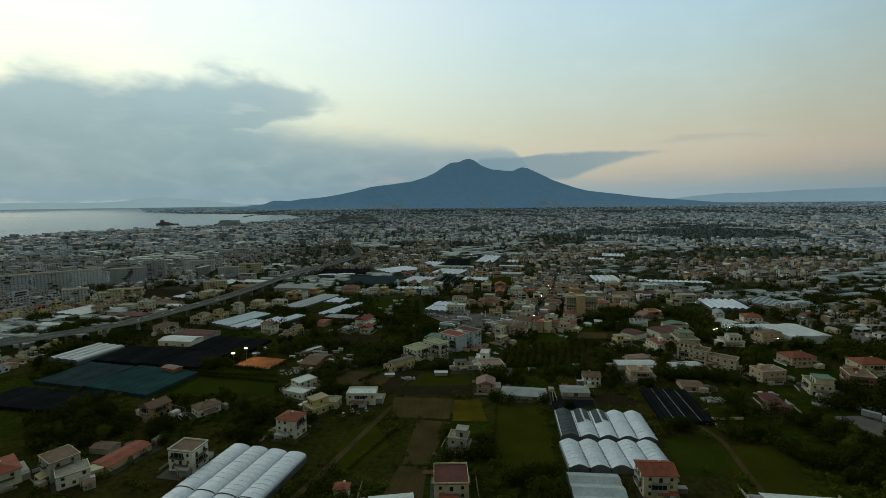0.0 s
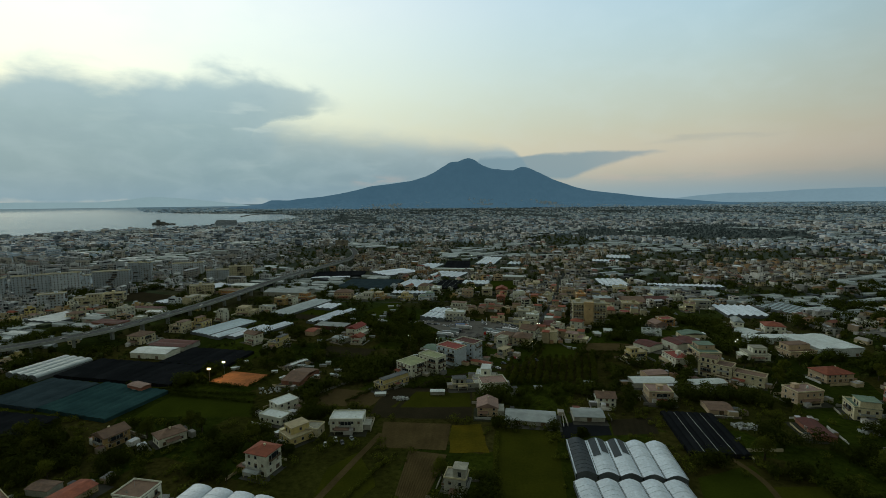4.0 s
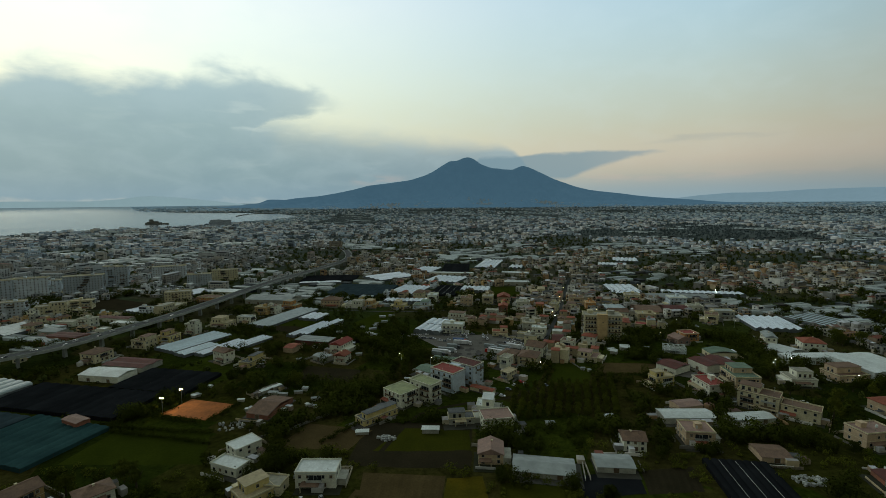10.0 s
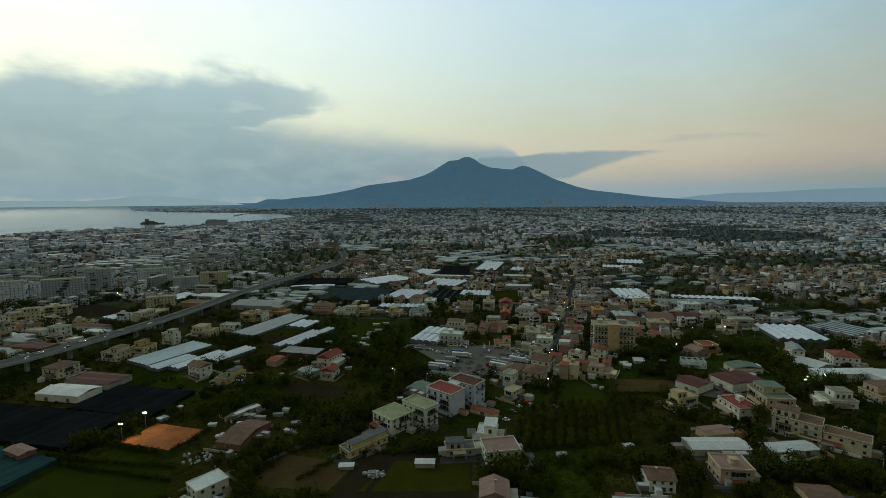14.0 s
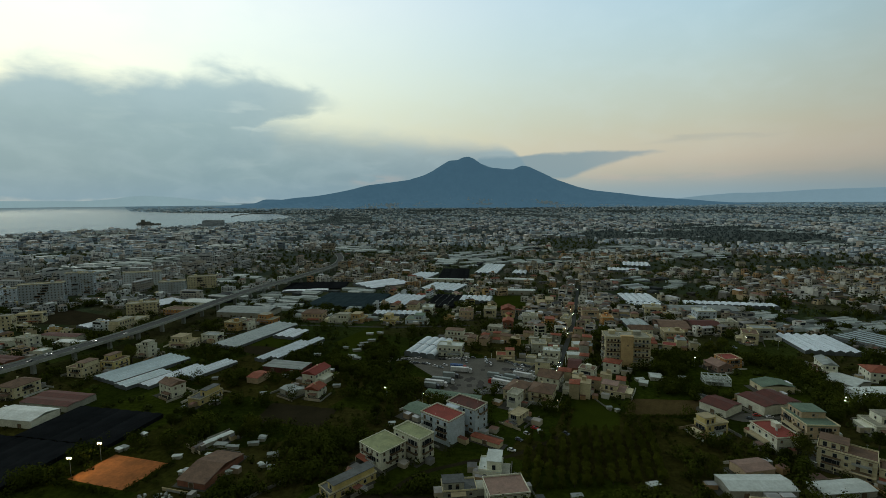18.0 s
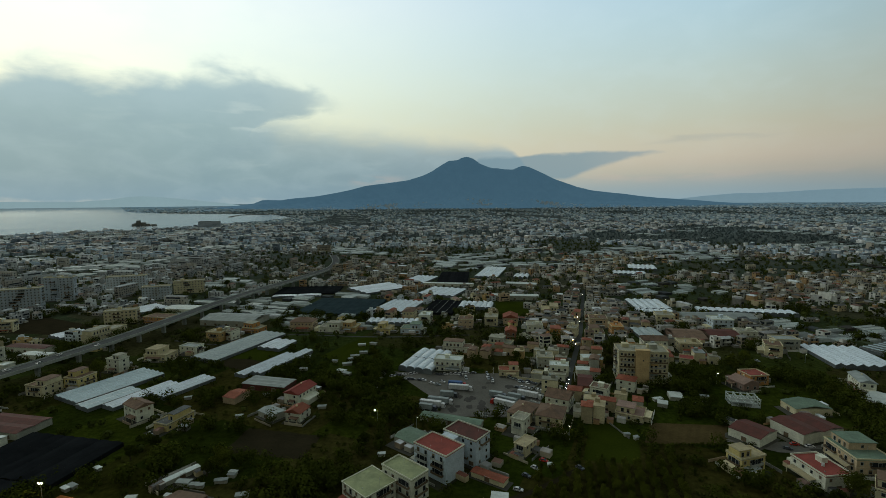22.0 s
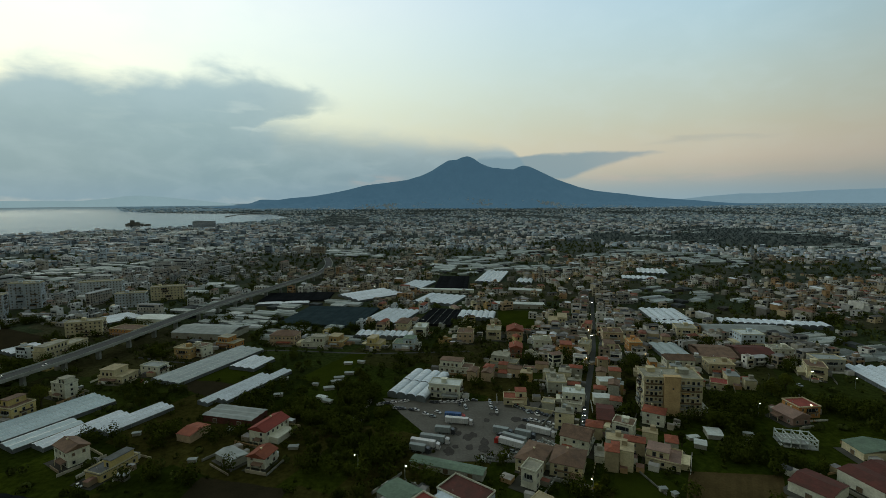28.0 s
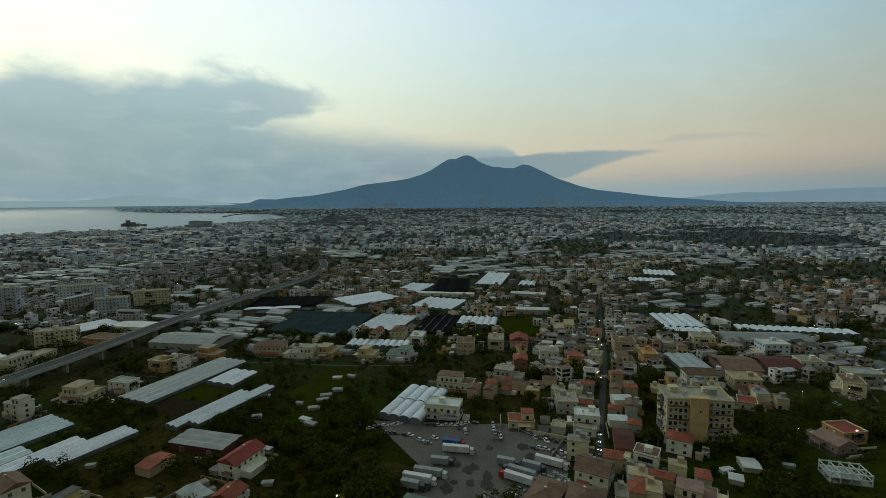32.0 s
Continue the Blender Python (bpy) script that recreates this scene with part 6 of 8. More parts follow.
house(56.9, 417.4, 15.0, 16.9, -22.3, 6.0, "cream", "brown", "hip", "house with a wide brown hipped roof")
shed(-16.8, 396.1, 14.1, 12.2, -37.7, 3.3, "grey", "green", "shed with a faded green sheet roof")
shed(2.6, 416.3, 34.2, 6.3, -19.5, 2.8, "grey", "green", "long narrow shed with a faded green roof")
shed(-12.1, 311.7, 8.7, 4.0, -0.8, 2.2, "grey", "sheet", "narrow shed with a pale roof")
shed(-237.5, 389.0, 31.0, 16.0, -9.0, 4.3, "white", "sheet", "low white warehouse with a flat pale roof")
shed(-235.0, 410.4, 34.6, 18.0, -11.0, 3.6, "grey", "darkred", "low works building with brown roofs", ridges=2)
house(-273.3, 426.4, 15.3, 16.8, -13.3, 7.0, "cream", "brown", "hip", "cream house with a brown roof")
house(-174.4, 425.2, 15.0, 9.8, -30.3, 7.5, "white", "brown", "gable", "white two-storey house with a brown gabled roof")
house(-149.1, 416.4, 10.0, 19.1, -18.1, 7.0, "yellow", "tar", "flat", "yellow-fronted house with a dark roof")
house(134.2, 373.0, 14.6, 8.6, 17.0, 9.5, "yellow", "tan", "flat", "three-storey yellow villa with arched balconies", balcony=0.8)
house(160.2, 363.6, 18.8, 13.5, -83.6, 6.5, "white", "red", "flat", "long white two-storey house with a red roof", hut=1)
shed(154.5, 399.8, 14.8, 16.4, -58.4, 4.3, "white", "darkred", "white works hall with a dark red roof")
shed(184.0, 403.4, 17.6, 25.6, -75.0, 5.3, "white", "darkred", "wide works hall with a dark red roof", ridges=2)
shed(203.6, 429.4, 12.5, 19.8, -90.5, 3.8, "cream", "green", "low house with a green roof")
house(261.4, 460.3, 19.7, 8.7, -111.6, 7.0, "white", "greysheet", "gable", "white house with a grey gabled roof", balcony=0)
shed(258.0, 438.5, 17.4, 19.2, -64.9, 2.3, "grey", "sheet", "low shed with a pale roof")
house(283.0, 443.5, 16.9, 16.4, -18.0, 7.0, "white", "terracotta", "hip", "white house with a low red roof", balcony=0.3)
shed(288.8, 395.7, 34.3, 38.2, 3.2, 6.3, "sheet", "sheet", "large white warehouse with a pale sheet roof", name='warehouse', category='warehouse', ridges=2, along=False, slope_m=0.04)
shed(262.2, 414.2, 43.4, 10.5, 0.8, 5.3, "sheet", "sheet", "long pale warehouse wing", name='warehouse', category='warehouse', slope_m=0.04)
house(224.1, 375.8, 16.6, 14.1, -6.0, 8.0, "white", "terrace", "flat", "white house with a stepped terrace roof")
house(259.9, 383.4, 15.8, 23.4, -83.8, 8.0, "peach", "brown", "flat", "peach house with a brown roof")

# houses and sheds, last stretch
house(190.4, 465.0, 13.6, 12.1, -79.0, 4.0, "pink", "pink", "gable", "long low pink building with a pink roof", balcony=0)
house(201.2, 472.6, 12.7, 13.9, -83.9, 6.0, "orange", "red", "flat", "orange house with a red roof", hut=0)
house(-89.8, 448.5, 11.2, 19.1, -20.2, 6.5, "white", "red", "gable", "white house with a red gabled roof", balcony=0)
shed(-128.9, 447.6, 8.9, 13.0, -18.6, 3.8, "peach", "terracotta", "low house with a worn terracotta roof")
shed(-116.0, 467.1, 30.8, 14.1, -14.0, 3.8, "darkred", "greysheet", "long brown shed with grey ridged roofs", ridges=3)
shed(-98.6, 424.8, 13.1, 8.4, -34.1, 3.3, "grey", "greysheet", "shed with a patched grey roof")
house(-83.3, 422.6, 10.0, 10.2, -15.4, 5.0, "white", "terracotta", "gable", "low house with a terracotta roof", balcony=0)
house(1.5, 499.2, 19.2, 10.4, -12.6, 8.0, "white", "sheet", "flat", "white three-storey office with ribbon balconies", balcony=1.0, hut=1, name='office_building', category='building')
house(43.0, 488.7, 14.7, 10.1, -5.4, 7.0, "cream", "terracotta", "flat", "cream two-storey house with a red roof strip")
house(71.9, 508.3, 12.5, 16.8, -6.8, 7.0, "grey", "terrace", "flat", "grey house with a grey terrace")
house(77.4, 486.7, 13.6, 10.5, -12.6, 7.5, "white", "sheet", "flat", "white two-storey house with a pale roof", balcony=0.9)
house(74.6, 479.5, 12.1, 7.8, -19.5, 4.0, "white", "terrace", "flat", "low white shop front with a terrace", hut=0)
house(61.3, 480.5, 7.4, 7.2, -20.1, 4.0, "grey", "terrace", "flat", "low grey shed with a flat roof", hut=0)
house(114.6, 462.1, 11.7, 9.8, -30.2, 7.0, "white", "terracotta", "hip", "white house with a terracotta roof under the tower block")
house(93.5, 449.0, 10.9, 9.4, -31.6, 7.0, "white", "brown", "flat", "white two-storey house by the street")
house(66.2, 437.3, 14.6, 14.4, -28.2, 7.0, "white", "brown", "gable", "house with a brown gabled roof")
house(102.6, 423.9, 15.7, 14.7, -28.7, 6.0, "cream", "pink", "flat", "house with a faded pink terrace roof")
shed(105.8, 513.6, 10.7, 8.0, -0.5, 4.3, "white", "sheet", "low building with a bright roof")
shed(94.3, 487.5, 9.4, 6.8, -8.2, 4.3, "white", "sheet", "low shop with a bright roof")
shed(89.2, 465.6, 8.8, 20.1, -15.5, 4.3, "brick", "darkred", "low workshop with a dark red roof")
house(167.0, 544.3, 20.1, 12.4, -6.3, 8.0, "white", "brown", "gable", "white house with a brown roof and shuttered windows")
house(192.4, 538.7, 17.6, 15.4, -9.7, 7.0, "tan", "tan", "flat", "tan house with a flat roof")
house(176.4, 509.7, 10.3, 11.4, -26.3, 4.0, "cream", "red", "flat", "small house with a red terrace roof", hut=0)
house(256.8, 570.0, 16.1, 12.5, -8.9, 7.0, "white", "terrace", "flat", "white two-storey house among the workshops")
house(252.6, 529.7, 12.3, 16.7, -26.2, 8.0, "cream", "brown", "flat", "cream house at a street corner")
house(271.4, 544.0, 19.9, 12.9, -6.3, 8.0, "grey", "greysheet", "flat", "grey workshop with a pale roof", hut=0)
house(252.6, 600.9, 17.9, 15.1, -5.4, 10.0, "blue", "sheet", "flat", "blue-grey office block with ribbon windows", hut=1, name='office_building', category='building')
shed(206.6, 571.0, 24.7, 31.2, -8.2, 4.3, "brown", "brown", "works hall with a brown roof")
shed(236.1, 571.7, 25.1, 26.9, -5.7, 4.3, "brown", "darkred", "works hall with a dark roof")
shed(267.5, 635.3, 68.3, 25.9, -5.0, 4.3, "grey", "greysheet", "very long low shed with a grey roof")
house(-352.0, 520.0, 15.0, 11.5, -12.0, 9.6, "white", "terrace", "flat", "white three-storey house with a stepped terrace beyond the viaduct")
shed(-343.0, 545.0, 38.0, 10.0, -10.0, 4.2, "white", "darkred", "long low white works building with a dark red roof")
house(-323.0, 501.0, 9.0, 8.5, -10.0, 4.2, "white", "sheet", "flat", "small white box-shaped house beside the viaduct", hut=0, balcony=0)
shed(-340.0, 481.0, 32.0, 14.0, -12.0, 4.4, "brick", "darkred", "low brick works hall with a rusty red roof", ridges=2)
shed(-321.0, 527.0, 24.0, 8.0, -12.0, 3.6, "white", "sheet", "long shed with a pale sheet roof beside the viaduct")
house(-379.0, 529.0, 20.0, 11.0, -8.0, 4.4, "white", "terrace", "flat", "low white house with a wide pale terrace", hut=0, balcony=0)
shed(-368.0, 498.0, 22.0, 12.0, -12.0, 4.0, "grey", "greysheet", "grey shed with a fibre-cement roof beyond the viaduct")
house(-398.0, 510.0, 14.0, 12.0, -8.0, 6.4, "cream", "brown", "hip", "cream house with a brown hipped roof beyond the viaduct")
greenhouse(-348.0, 590.0, 20.0, 24.0, -25.0, 3, label="small pale ridged greenhouse in an open field", arched=False, up=1.0, h=2.2)
house(-424.0, 604.0, 24.0, 12.0, 20.0, 9.6, "cream", "tan", "flat", "three-storey cream apartment house at the edge of a field", balcony=0.8)
house(-223.7, 526.4, 20.0, 15.0, -7.9, 8.0, "cream", "tan", "flat", "cream three-storey house with long balconies", balcony=1.0)
house(-206.0, 538.5, 16.4, 10.2, -13.3, 6.0, "white", "greysheet", "flat", "white works building with a grey roof", hut=0)
house(-238.5, 499.4, 13.1, 8.7, -17.1, 12.0, "white", "terrace", "flat", "white four-storey apartment house", balcony=0.3)
house(-258.0, 459.5, 15.0, 14.0, -13.0, 9.5, "cream", "brown", "flat", "three-storey cream apartment house by the viaduct", balcony=0.8)
house(-244.0, 471.5, 13.0, 14.0, -13.0, 10.0, "yellow", "brown", "flat", "three-storey yellow apartment house by the viaduct", balcony=0.8)
house(-307.5, 580.6, 40.4, 13.0, 84.5, 11.0, "cream", "terrace", "flat", "long four-storey cream apartment block with a blank end wall", balcony=0.7, blank=(3,))
house(-292.7, 638.8, 29.9, 17.1, -13.4, 6.0, "orange", "brown", "flat", "orange two-storey building beside the viaduct", hut=0)
shed(-291.0, 682.0, 36.0, 20.0, -9.0, 5.3, "white", "sheet", "pale warehouse beside the viaduct")
shed(-214.5, 635.1, 56.6, 31.0, -8.8, 5.3, "grey", "greysheet", "grey warehouse beside the viaduct")
house(-137.3, 610.4, 23.3, 16.1, -4.4, 8.0, "peach", "brown", "hip", "peach house in a row along a lane", balcony=0.5)
house(-109.0, 603.3, 21.6, 15.2, -8.2, 8.0, "white", "terrace", "flat", "white house in a row along a lane", balcony=0.5)
house(-90.3, 604.4, 13.7, 15.1, -12.6, 8.0, "ochre", "tan", "flat", "ochre house in a row along a lane", balcony=0.5)
house(-57.2, 598.2, 13.2, 14.9, -12.6, 8.0, "yellow", "tan", "flat", "yellow villa in a row along a lane", balcony=0.5)
house(-32.8, 597.8, 19.7, 15.2, -8.7, 8.0, "blue", "green", "flat", "pale green-blue house in a row along a lane", balcony=0.5)
house(-39.0, 651.7, 12.1, 20.0, -9.5, 8.0, "cream", "brown", "hip", "beige house behind the lane", balcony=0.5)
house(-21.6, 633.7, 11.9, 18.4, -8.8, 8.0, "white", "sheet", "flat", "white house behind the lane", balcony=0.5)
house(61.7, 622.3, 15.2, 17.8, -6.8, 8.0, "peach", "terracotta", "gable", "reddish house in the town", balcony=0.5)
house(79.6, 592.6, 15.2, 15.3, -5.8, 8.0, "white", "terrace", "flat", "white house in the town with dark windows", balcony=0.5)
house(55.6, 573.6, 10.2, 13.7, -7.4, 8.0, "brick", "terracotta", "gable", "brick-red house in the town", balcony=0.5)
house(98.9, 579.8, 16.4, 14.5, -9.4, 8.0, "orange", "terracotta", "flat", "orange-fronted house by the street", balcony=0.5)
house(111.6, 581.5, 8.6, 15.2, -26.2, 8.0, "cream", "terrace", "flat", "cream house by the street", balcony=0.5)
house(144.3, 615.3, 17.6, 18.0, -10.6, 8.0, "peach", "brown", "flat", "peach house by the street", balcony=0.5)
house(132.3, 580.6, 13.7, 14.9, -11.1, 8.0, "cream", "brown", "flat", "cream house by the street", balcony=0.5)
house(151.8, 586.1, 10.9, 15.2, -7.5, 8.0, "orange", "orange", "flat", "bright orange house in the town", balcony=0.5)
house(-202.4, 573.6, 15.6, 11.5, -13.8, 8.0, "ochre", "tan", "flat", "ochre apartment house near the viaduct", balcony=0.5)
house(-193.5, 578.0, 14.3, 10.7, -19.7, 8.0, "white", "brown", "flat", "white house near the viaduct", balcony=0.5)
house(-181.3, 601.6, 19.4, 13.2, -17.2, 8.0, "orange", "terrace", "flat", "orange apartment house near the viaduct", balcony=0.5)
house(43.4, 624.2, 13.6, 18.0, -7.5, 8.0, "cream", "terrace", "flat", "cream house in the town", balcony=0.5)
house(18.2, 615.3, 14.7, 17.0, -6.7, 8.0, "peach", "brown", "flat", "peach house in the town", balcony=0.5)
house(9.0, 541.1, 25.3, 10.9, -16.0, 8.0, "white", "brown", "flat", "long white building with a red-brown roof", balcony=0.5)
house(44.4, 551.0, 20.8, 11.9, -20.8, 8.0, "grey", "terrace", "flat", "grey flat-roofed building in the town", balcony=0.5)
house(110.5, 670.7, 19.6, 23.1, -12.5, 8.0, "cream", "tan", "flat", "cream house beside the street", balcony=0.5)
house(130.4, 641.9, 9.9, 20.8, -20.8, 8.0, "peach", "terracotta", "flat", "tall peach house at the street", balcony=0.5)
house(148.5, 539.0, 9.9, 11.8, -11.7, 8.0, "orange", "terrace", "flat", "orange house behind the tower block", balcony=0.5)
house(213.0, 627.0, 18.0, 17.0, -12.6, 8.0, "cream", "terrace", "flat", "cream house behind greenhouses", balcony=0.5)

# small sheds and outbuildings in the gardens
shed(-105.9, 338.4, 13.9, 24.5, -14.2, 2.8, "brick", "brown", "low brown house among garden trees")
shed(-203.7, 318.5, 13.4, 6.7, -23.5, 4.3, "brick", "pink", "small pink-roofed shed between the nets")
greenhouse(-294.5, 357.4, 30.1, 38.7, -15.6, 4, label="grey plastic tunnels under the viaduct", film='oldfilm')
shed(129.6, 168.1, 28.0, 7.7, -7.1, 3.3, "grey", "sheet", "shed with a pale sheet roof")
shed(-29.2, 170.9, 17.3, 5.5, 8.4, 2.8, "grey", "sheet", "shed with a pale sheet roof")
shed(138.3, 447.4, 7.1, 8.5, -13.0, 2.3, "grey", "sheet", "small pale shed in the scrub")
shed(126.1, 436.7, 5.2, 5.6, -26.1, 2.3, "grey", "sheet", "small pale shed in the scrub")
shed(-71.4, 555.0, 5.9, 2.9, 4, 1.5, "grey", "sheet", "small garden shed with a pale sheet roof", name="garden_shed", category="shed")
shed(-62.4, 558.0, 5.4, 2.7, -21, 1.5, "grey", "greysheet", "small garden shed with a pale sheet roof", name="garden_shed", category="shed")
shed(-71.6, 525.9, 6.5, 3.2, 14, 1.5, "grey", "greysheet", "small garden shed with a pale sheet roof", name="garden_shed", category="shed")
shed(-74.0, 508.3, 6.5, 3.2, 17, 1.5, "grey", "greysheet", "small garden shed with a pale sheet roof", name="garden_shed", category="shed")
shed(-70.3, 488.7, 6.5, 3.2, -25, 1.5, "grey", "greysheet", "small garden shed with a pale sheet roof", name="garden_shed", category="shed")
shed(-108.7, 524.6, 5.1, 2.5, 15, 1.5, "grey", "greysheet", "small garden shed with a pale sheet roof", name="garden_shed", category="shed")
shed(-112.7, 453.1, 3.6, 1.8, -25, 1.5, "grey", "greysheet", "small garden shed with a pale sheet roof", name="garden_shed", category="shed")
shed(-84.5, 514.6, 3.8, 1.9, -15, 1.5, "grey", "greysheet", "small garden shed with a pale sheet roof", name="garden_shed", category="shed")
shed(-103.0, 497.7, 5.1, 2.5, 10, 1.5, "grey", "greysheet", "small garden shed with a pale sheet roof", name="garden_shed", category="shed")
shed(-98.2, 361.7, 2.8, 1.8, 15, 1.5, "grey", "greysheet", "small garden shed with a pale sheet roof", name="garden_shed", category="shed")
shed(-94.3, 366.0, 3.2, 1.8, -10, 1.5, "grey", "greysheet", "small garden shed with a pale sheet roof", name="garden_shed", category="shed")
shed(-107.1, 358.7, 3.2, 1.8, 0, 1.5, "grey", "greysheet", "small garden shed with a pale sheet roof", name="garden_shed", category="shed")
shed(-116.5, 423.3, 3.7, 1.8, 9, 1.5, "grey", "greysheet", "small garden shed with a pale sheet roof", name="garden_shed", category="shed")
shed(-159.4, 448.5, 3.7, 1.9, 15, 1.5, "grey", "greysheet", "small garden shed with a pale sheet roof", name="garden_shed", category="shed")
shed(91.9, 401.1, 2.8, 1.8, 1, 1.5, "grey", "greysheet", "small garden shed with a pale sheet roof", name="garden_shed", category="shed")
shed(95.3, 397.8, 2.2, 1.8, 20, 1.5, "grey", "greysheet", "small garden shed with a pale sheet roof", name="garden_shed", category="shed")
shed(-157.7, 371.2, 3.0, 1.8, -25, 1.5, "grey", "sheet", "small garden shed with a pale sheet roof", name="garden_shed", category="shed")
shed(-72.0, 519.1, 6.5, 3.2, 15, 1.5, "grey", "greysheet", "small garden shed with a pale sheet roof", name="garden_shed", category="shed")
shed(-66.4, 534.7, 6.1, 3.1, 5, 1.5, "grey", "greysheet", "small garden shed with a pale sheet roof", name="garden_shed", category="shed")
shed(-74.6, 493.7, 6.5, 3.2, -25, 1.5, "grey", "sheet", "small garden shed with a pale sheet roof", name="garden_shed", category="shed")
shed(-160.3, 356.2, 3.5, 1.8, -25, 1.5, "grey", "sheet", "small garden shed with a pale sheet roof", name="garden_shed", category="shed")
shed(-128.1, 349.8, 3.8, 1.9, 5, 1.5, "grey", "sheet", "small garden shed with a pale sheet roof", name="garden_shed", category="shed")
shed(-113.6, 351.1, 2.8, 1.8, -9, 1.5, "grey", "sheet", "small garden shed with a pale sheet roof", name="garden_shed", category="shed")
shed(-104.3, 358.2, 2.8, 1.8, 7, 1.5, "grey", "greysheet", "small garden shed with a pale sheet roof", name="garden_shed", category="shed")
shed(-96.1, 361.9, 3.3, 1.8, 10, 1.5, "grey", "greysheet", "small garden shed with a pale sheet roof", name="garden_shed", category="shed")
shed(-94.6, 368.0, 3.3, 1.8, -13, 1.5, "grey", "sheet", "small garden shed with a pale sheet roof", name="garden_shed", category="shed")
shed(-118.2, 336.8, 3.1, 1.8, -11, 1.5, "grey", "sheet", "small garden shed with a pale sheet roof", name="garden_shed", category="shed")
shed(-97.8, 337.3, 2.6, 1.8, 22, 1.5, "grey", "sheet", "small garden shed with a pale sheet roof", name="garden_shed", category="shed")
shed(-84.5, 342.4, 3.0, 1.8, 22, 1.5, "grey", "greysheet", "small garden shed with a pale sheet roof", name="garden_shed", category="shed")
shed(126.4, 444.0, 5.5, 2.8, 11, 1.5, "grey", "sheet", "small garden shed with a pale sheet roof", name="garden_shed", category="shed")
shed(156.1, 447.5, 4.5, 2.2, -20, 1.5, "grey", "greysheet", "small garden shed with a pale sheet roof", name="garden_shed", category="shed")
shed(-47.4, 310.1, 6.5, 3.2, 5, 1.5, "grey", "sheet", "small garden shed with a pale sheet roof", name="garden_shed", category="shed")
shed(-112.5, 360.6, 5.7, 2.9, -5, 1.5, "grey", "greysheet", "small garden shed with a pale sheet roof", name="garden_shed", category="shed")
shed(-83.5, 351.7, 4.9, 2.4, 15, 1.5, "grey", "greysheet", "small garden shed with a pale sheet roof", name="garden_shed", category="shed")
shed(85.2, 327.2, 5.2, 2.6, 15, 1.5, "grey", "sheet", "small garden shed with a pale sheet roof", name="garden_shed", category="shed")
shed(124.8, 272.1, 2.6, 1.8, -15, 1.5, "grey", "greysheet", "small garden shed with a pale sheet roof", name="garden_shed", category="shed")
shed(51.4, 319.6, 4.4, 2.2, 5, 1.5, "grey", "greysheet", "small garden shed with a pale sheet roof", name="garden_shed", category="shed")
shed(47.0, 373.6, 2.2, 1.8, -5, 1.5, "grey", "sheet", "small garden shed with a pale sheet roof", name="garden_shed", category="shed")
shed(-85.4, 343.0, 2.9, 1.8, -25, 1.5, "grey", "sheet", "small garden shed with a pale sheet roof", name="garden_shed", category="shed")
shed(-80.6, 340.9, 2.5, 1.8, -13, 1.5, "grey", "greysheet", "small garden shed with a pale sheet roof", name="garden_shed", category="shed")
shed(-158.8, 358.0, 4.0, 2.0, -25, 1.5, "grey", "greysheet", "small garden shed with a pale sheet roof", name="garden_shed", category="shed")
shed(-73.0, 435.0, 4.5, 2.2, 5, 1.5, "grey", "greysheet", "small garden shed with a pale sheet roof", name="garden_shed", category="shed")
shed(-30.7, 382.8, 3.2, 1.8, 5, 1.5, "grey", "sheet", "small garden shed with a pale sheet roof", name="garden_shed", category="shed")
shed(-116.4, 365.3, 15.1, 3.0, 54.3, 2.2, "grey", "sheet", "long narrow shelter with a pale roof", name="garden_shed", category="shed")
wall_line("garden_wall", "cream", [(152.7, 243.2), (135.5, 243.3), (133.5, 234.4)], 1.4, 0.3, "pale angled garden wall in the field")
field("yard", (187.4, 226.2), (219.6, 223.1), (243.0, 247.8), (202.4, 246.8), name='scrap_yard', label='grey scrap yard with debris', category='yard')
lorry(222.2, 243.2, 40, "carwhite", "greytrailer", 8.0, "lorry with a grey tarpaulin body in the scrap yard")

# tall housing blocks towards the coast
house(-565.8, 645.2, 37.8, 13.0, 29.4, 26.0, "bluegrey", "terrace", "flat", "tall grey housing block with rows of balconies", balcony=0.6, name="housing_block", category="building")
house(-536.4, 666.3, 34.6, 13.0, 27.9, 26.0, "bluewhite", "terrace", "flat", "tall white housing block with rows of balconies", balcony=0.6, name="housing_block", category="building")
house(-499.8, 705.5, 44.6, 13.0, 25.7, 22.8, "bluegrey", "terrace", "flat", "tall grey housing block with rows of balconies", balcony=0.6, name="housing_block", category="building")
house(-496.0, 751.5, 17.0, 13.0, 24.4, 29.2, "bluegrey", "terrace", "flat", "tall grey housing block with rows of balconies", balcony=0.6, name="housing_block", category="building")
house(-478.1, 750.7, 15.3, 13.0, 23.9, 29.2, "bluegrey", "terrace", "flat", "tall grey housing block with rows of balconies", balcony=0.6, name="housing_block", category="building")
house(-450.2, 819.5, 46.6, 13.0, 21.5, 19.5, "bluewhite", "terrace", "flat", "tall white housing block with rows of balconies", balcony=0.6, name="housing_block", category="building")
house(-435.7, 577.4, 28.3, 13.0, 26.9, 13.0, "cream", "terrace", "flat", "plain cream housing block with rows of balconies", balcony=0.6, name="housing_block", category="building")
house(-471.4, 567.3, 25.3, 13.0, 28.6, 16.2, "bluewhite", "terrace", "flat", "plain white housing block with rows of balconies", balcony=0.6, name="housing_block", category="building")
house(-546.0, 708.0, 20.6, 13.0, 26.7, 16.2, "bluewhite", "terrace", "flat", "plain white housing block with rows of balconies", balcony=0.6, name="housing_block", category="building")
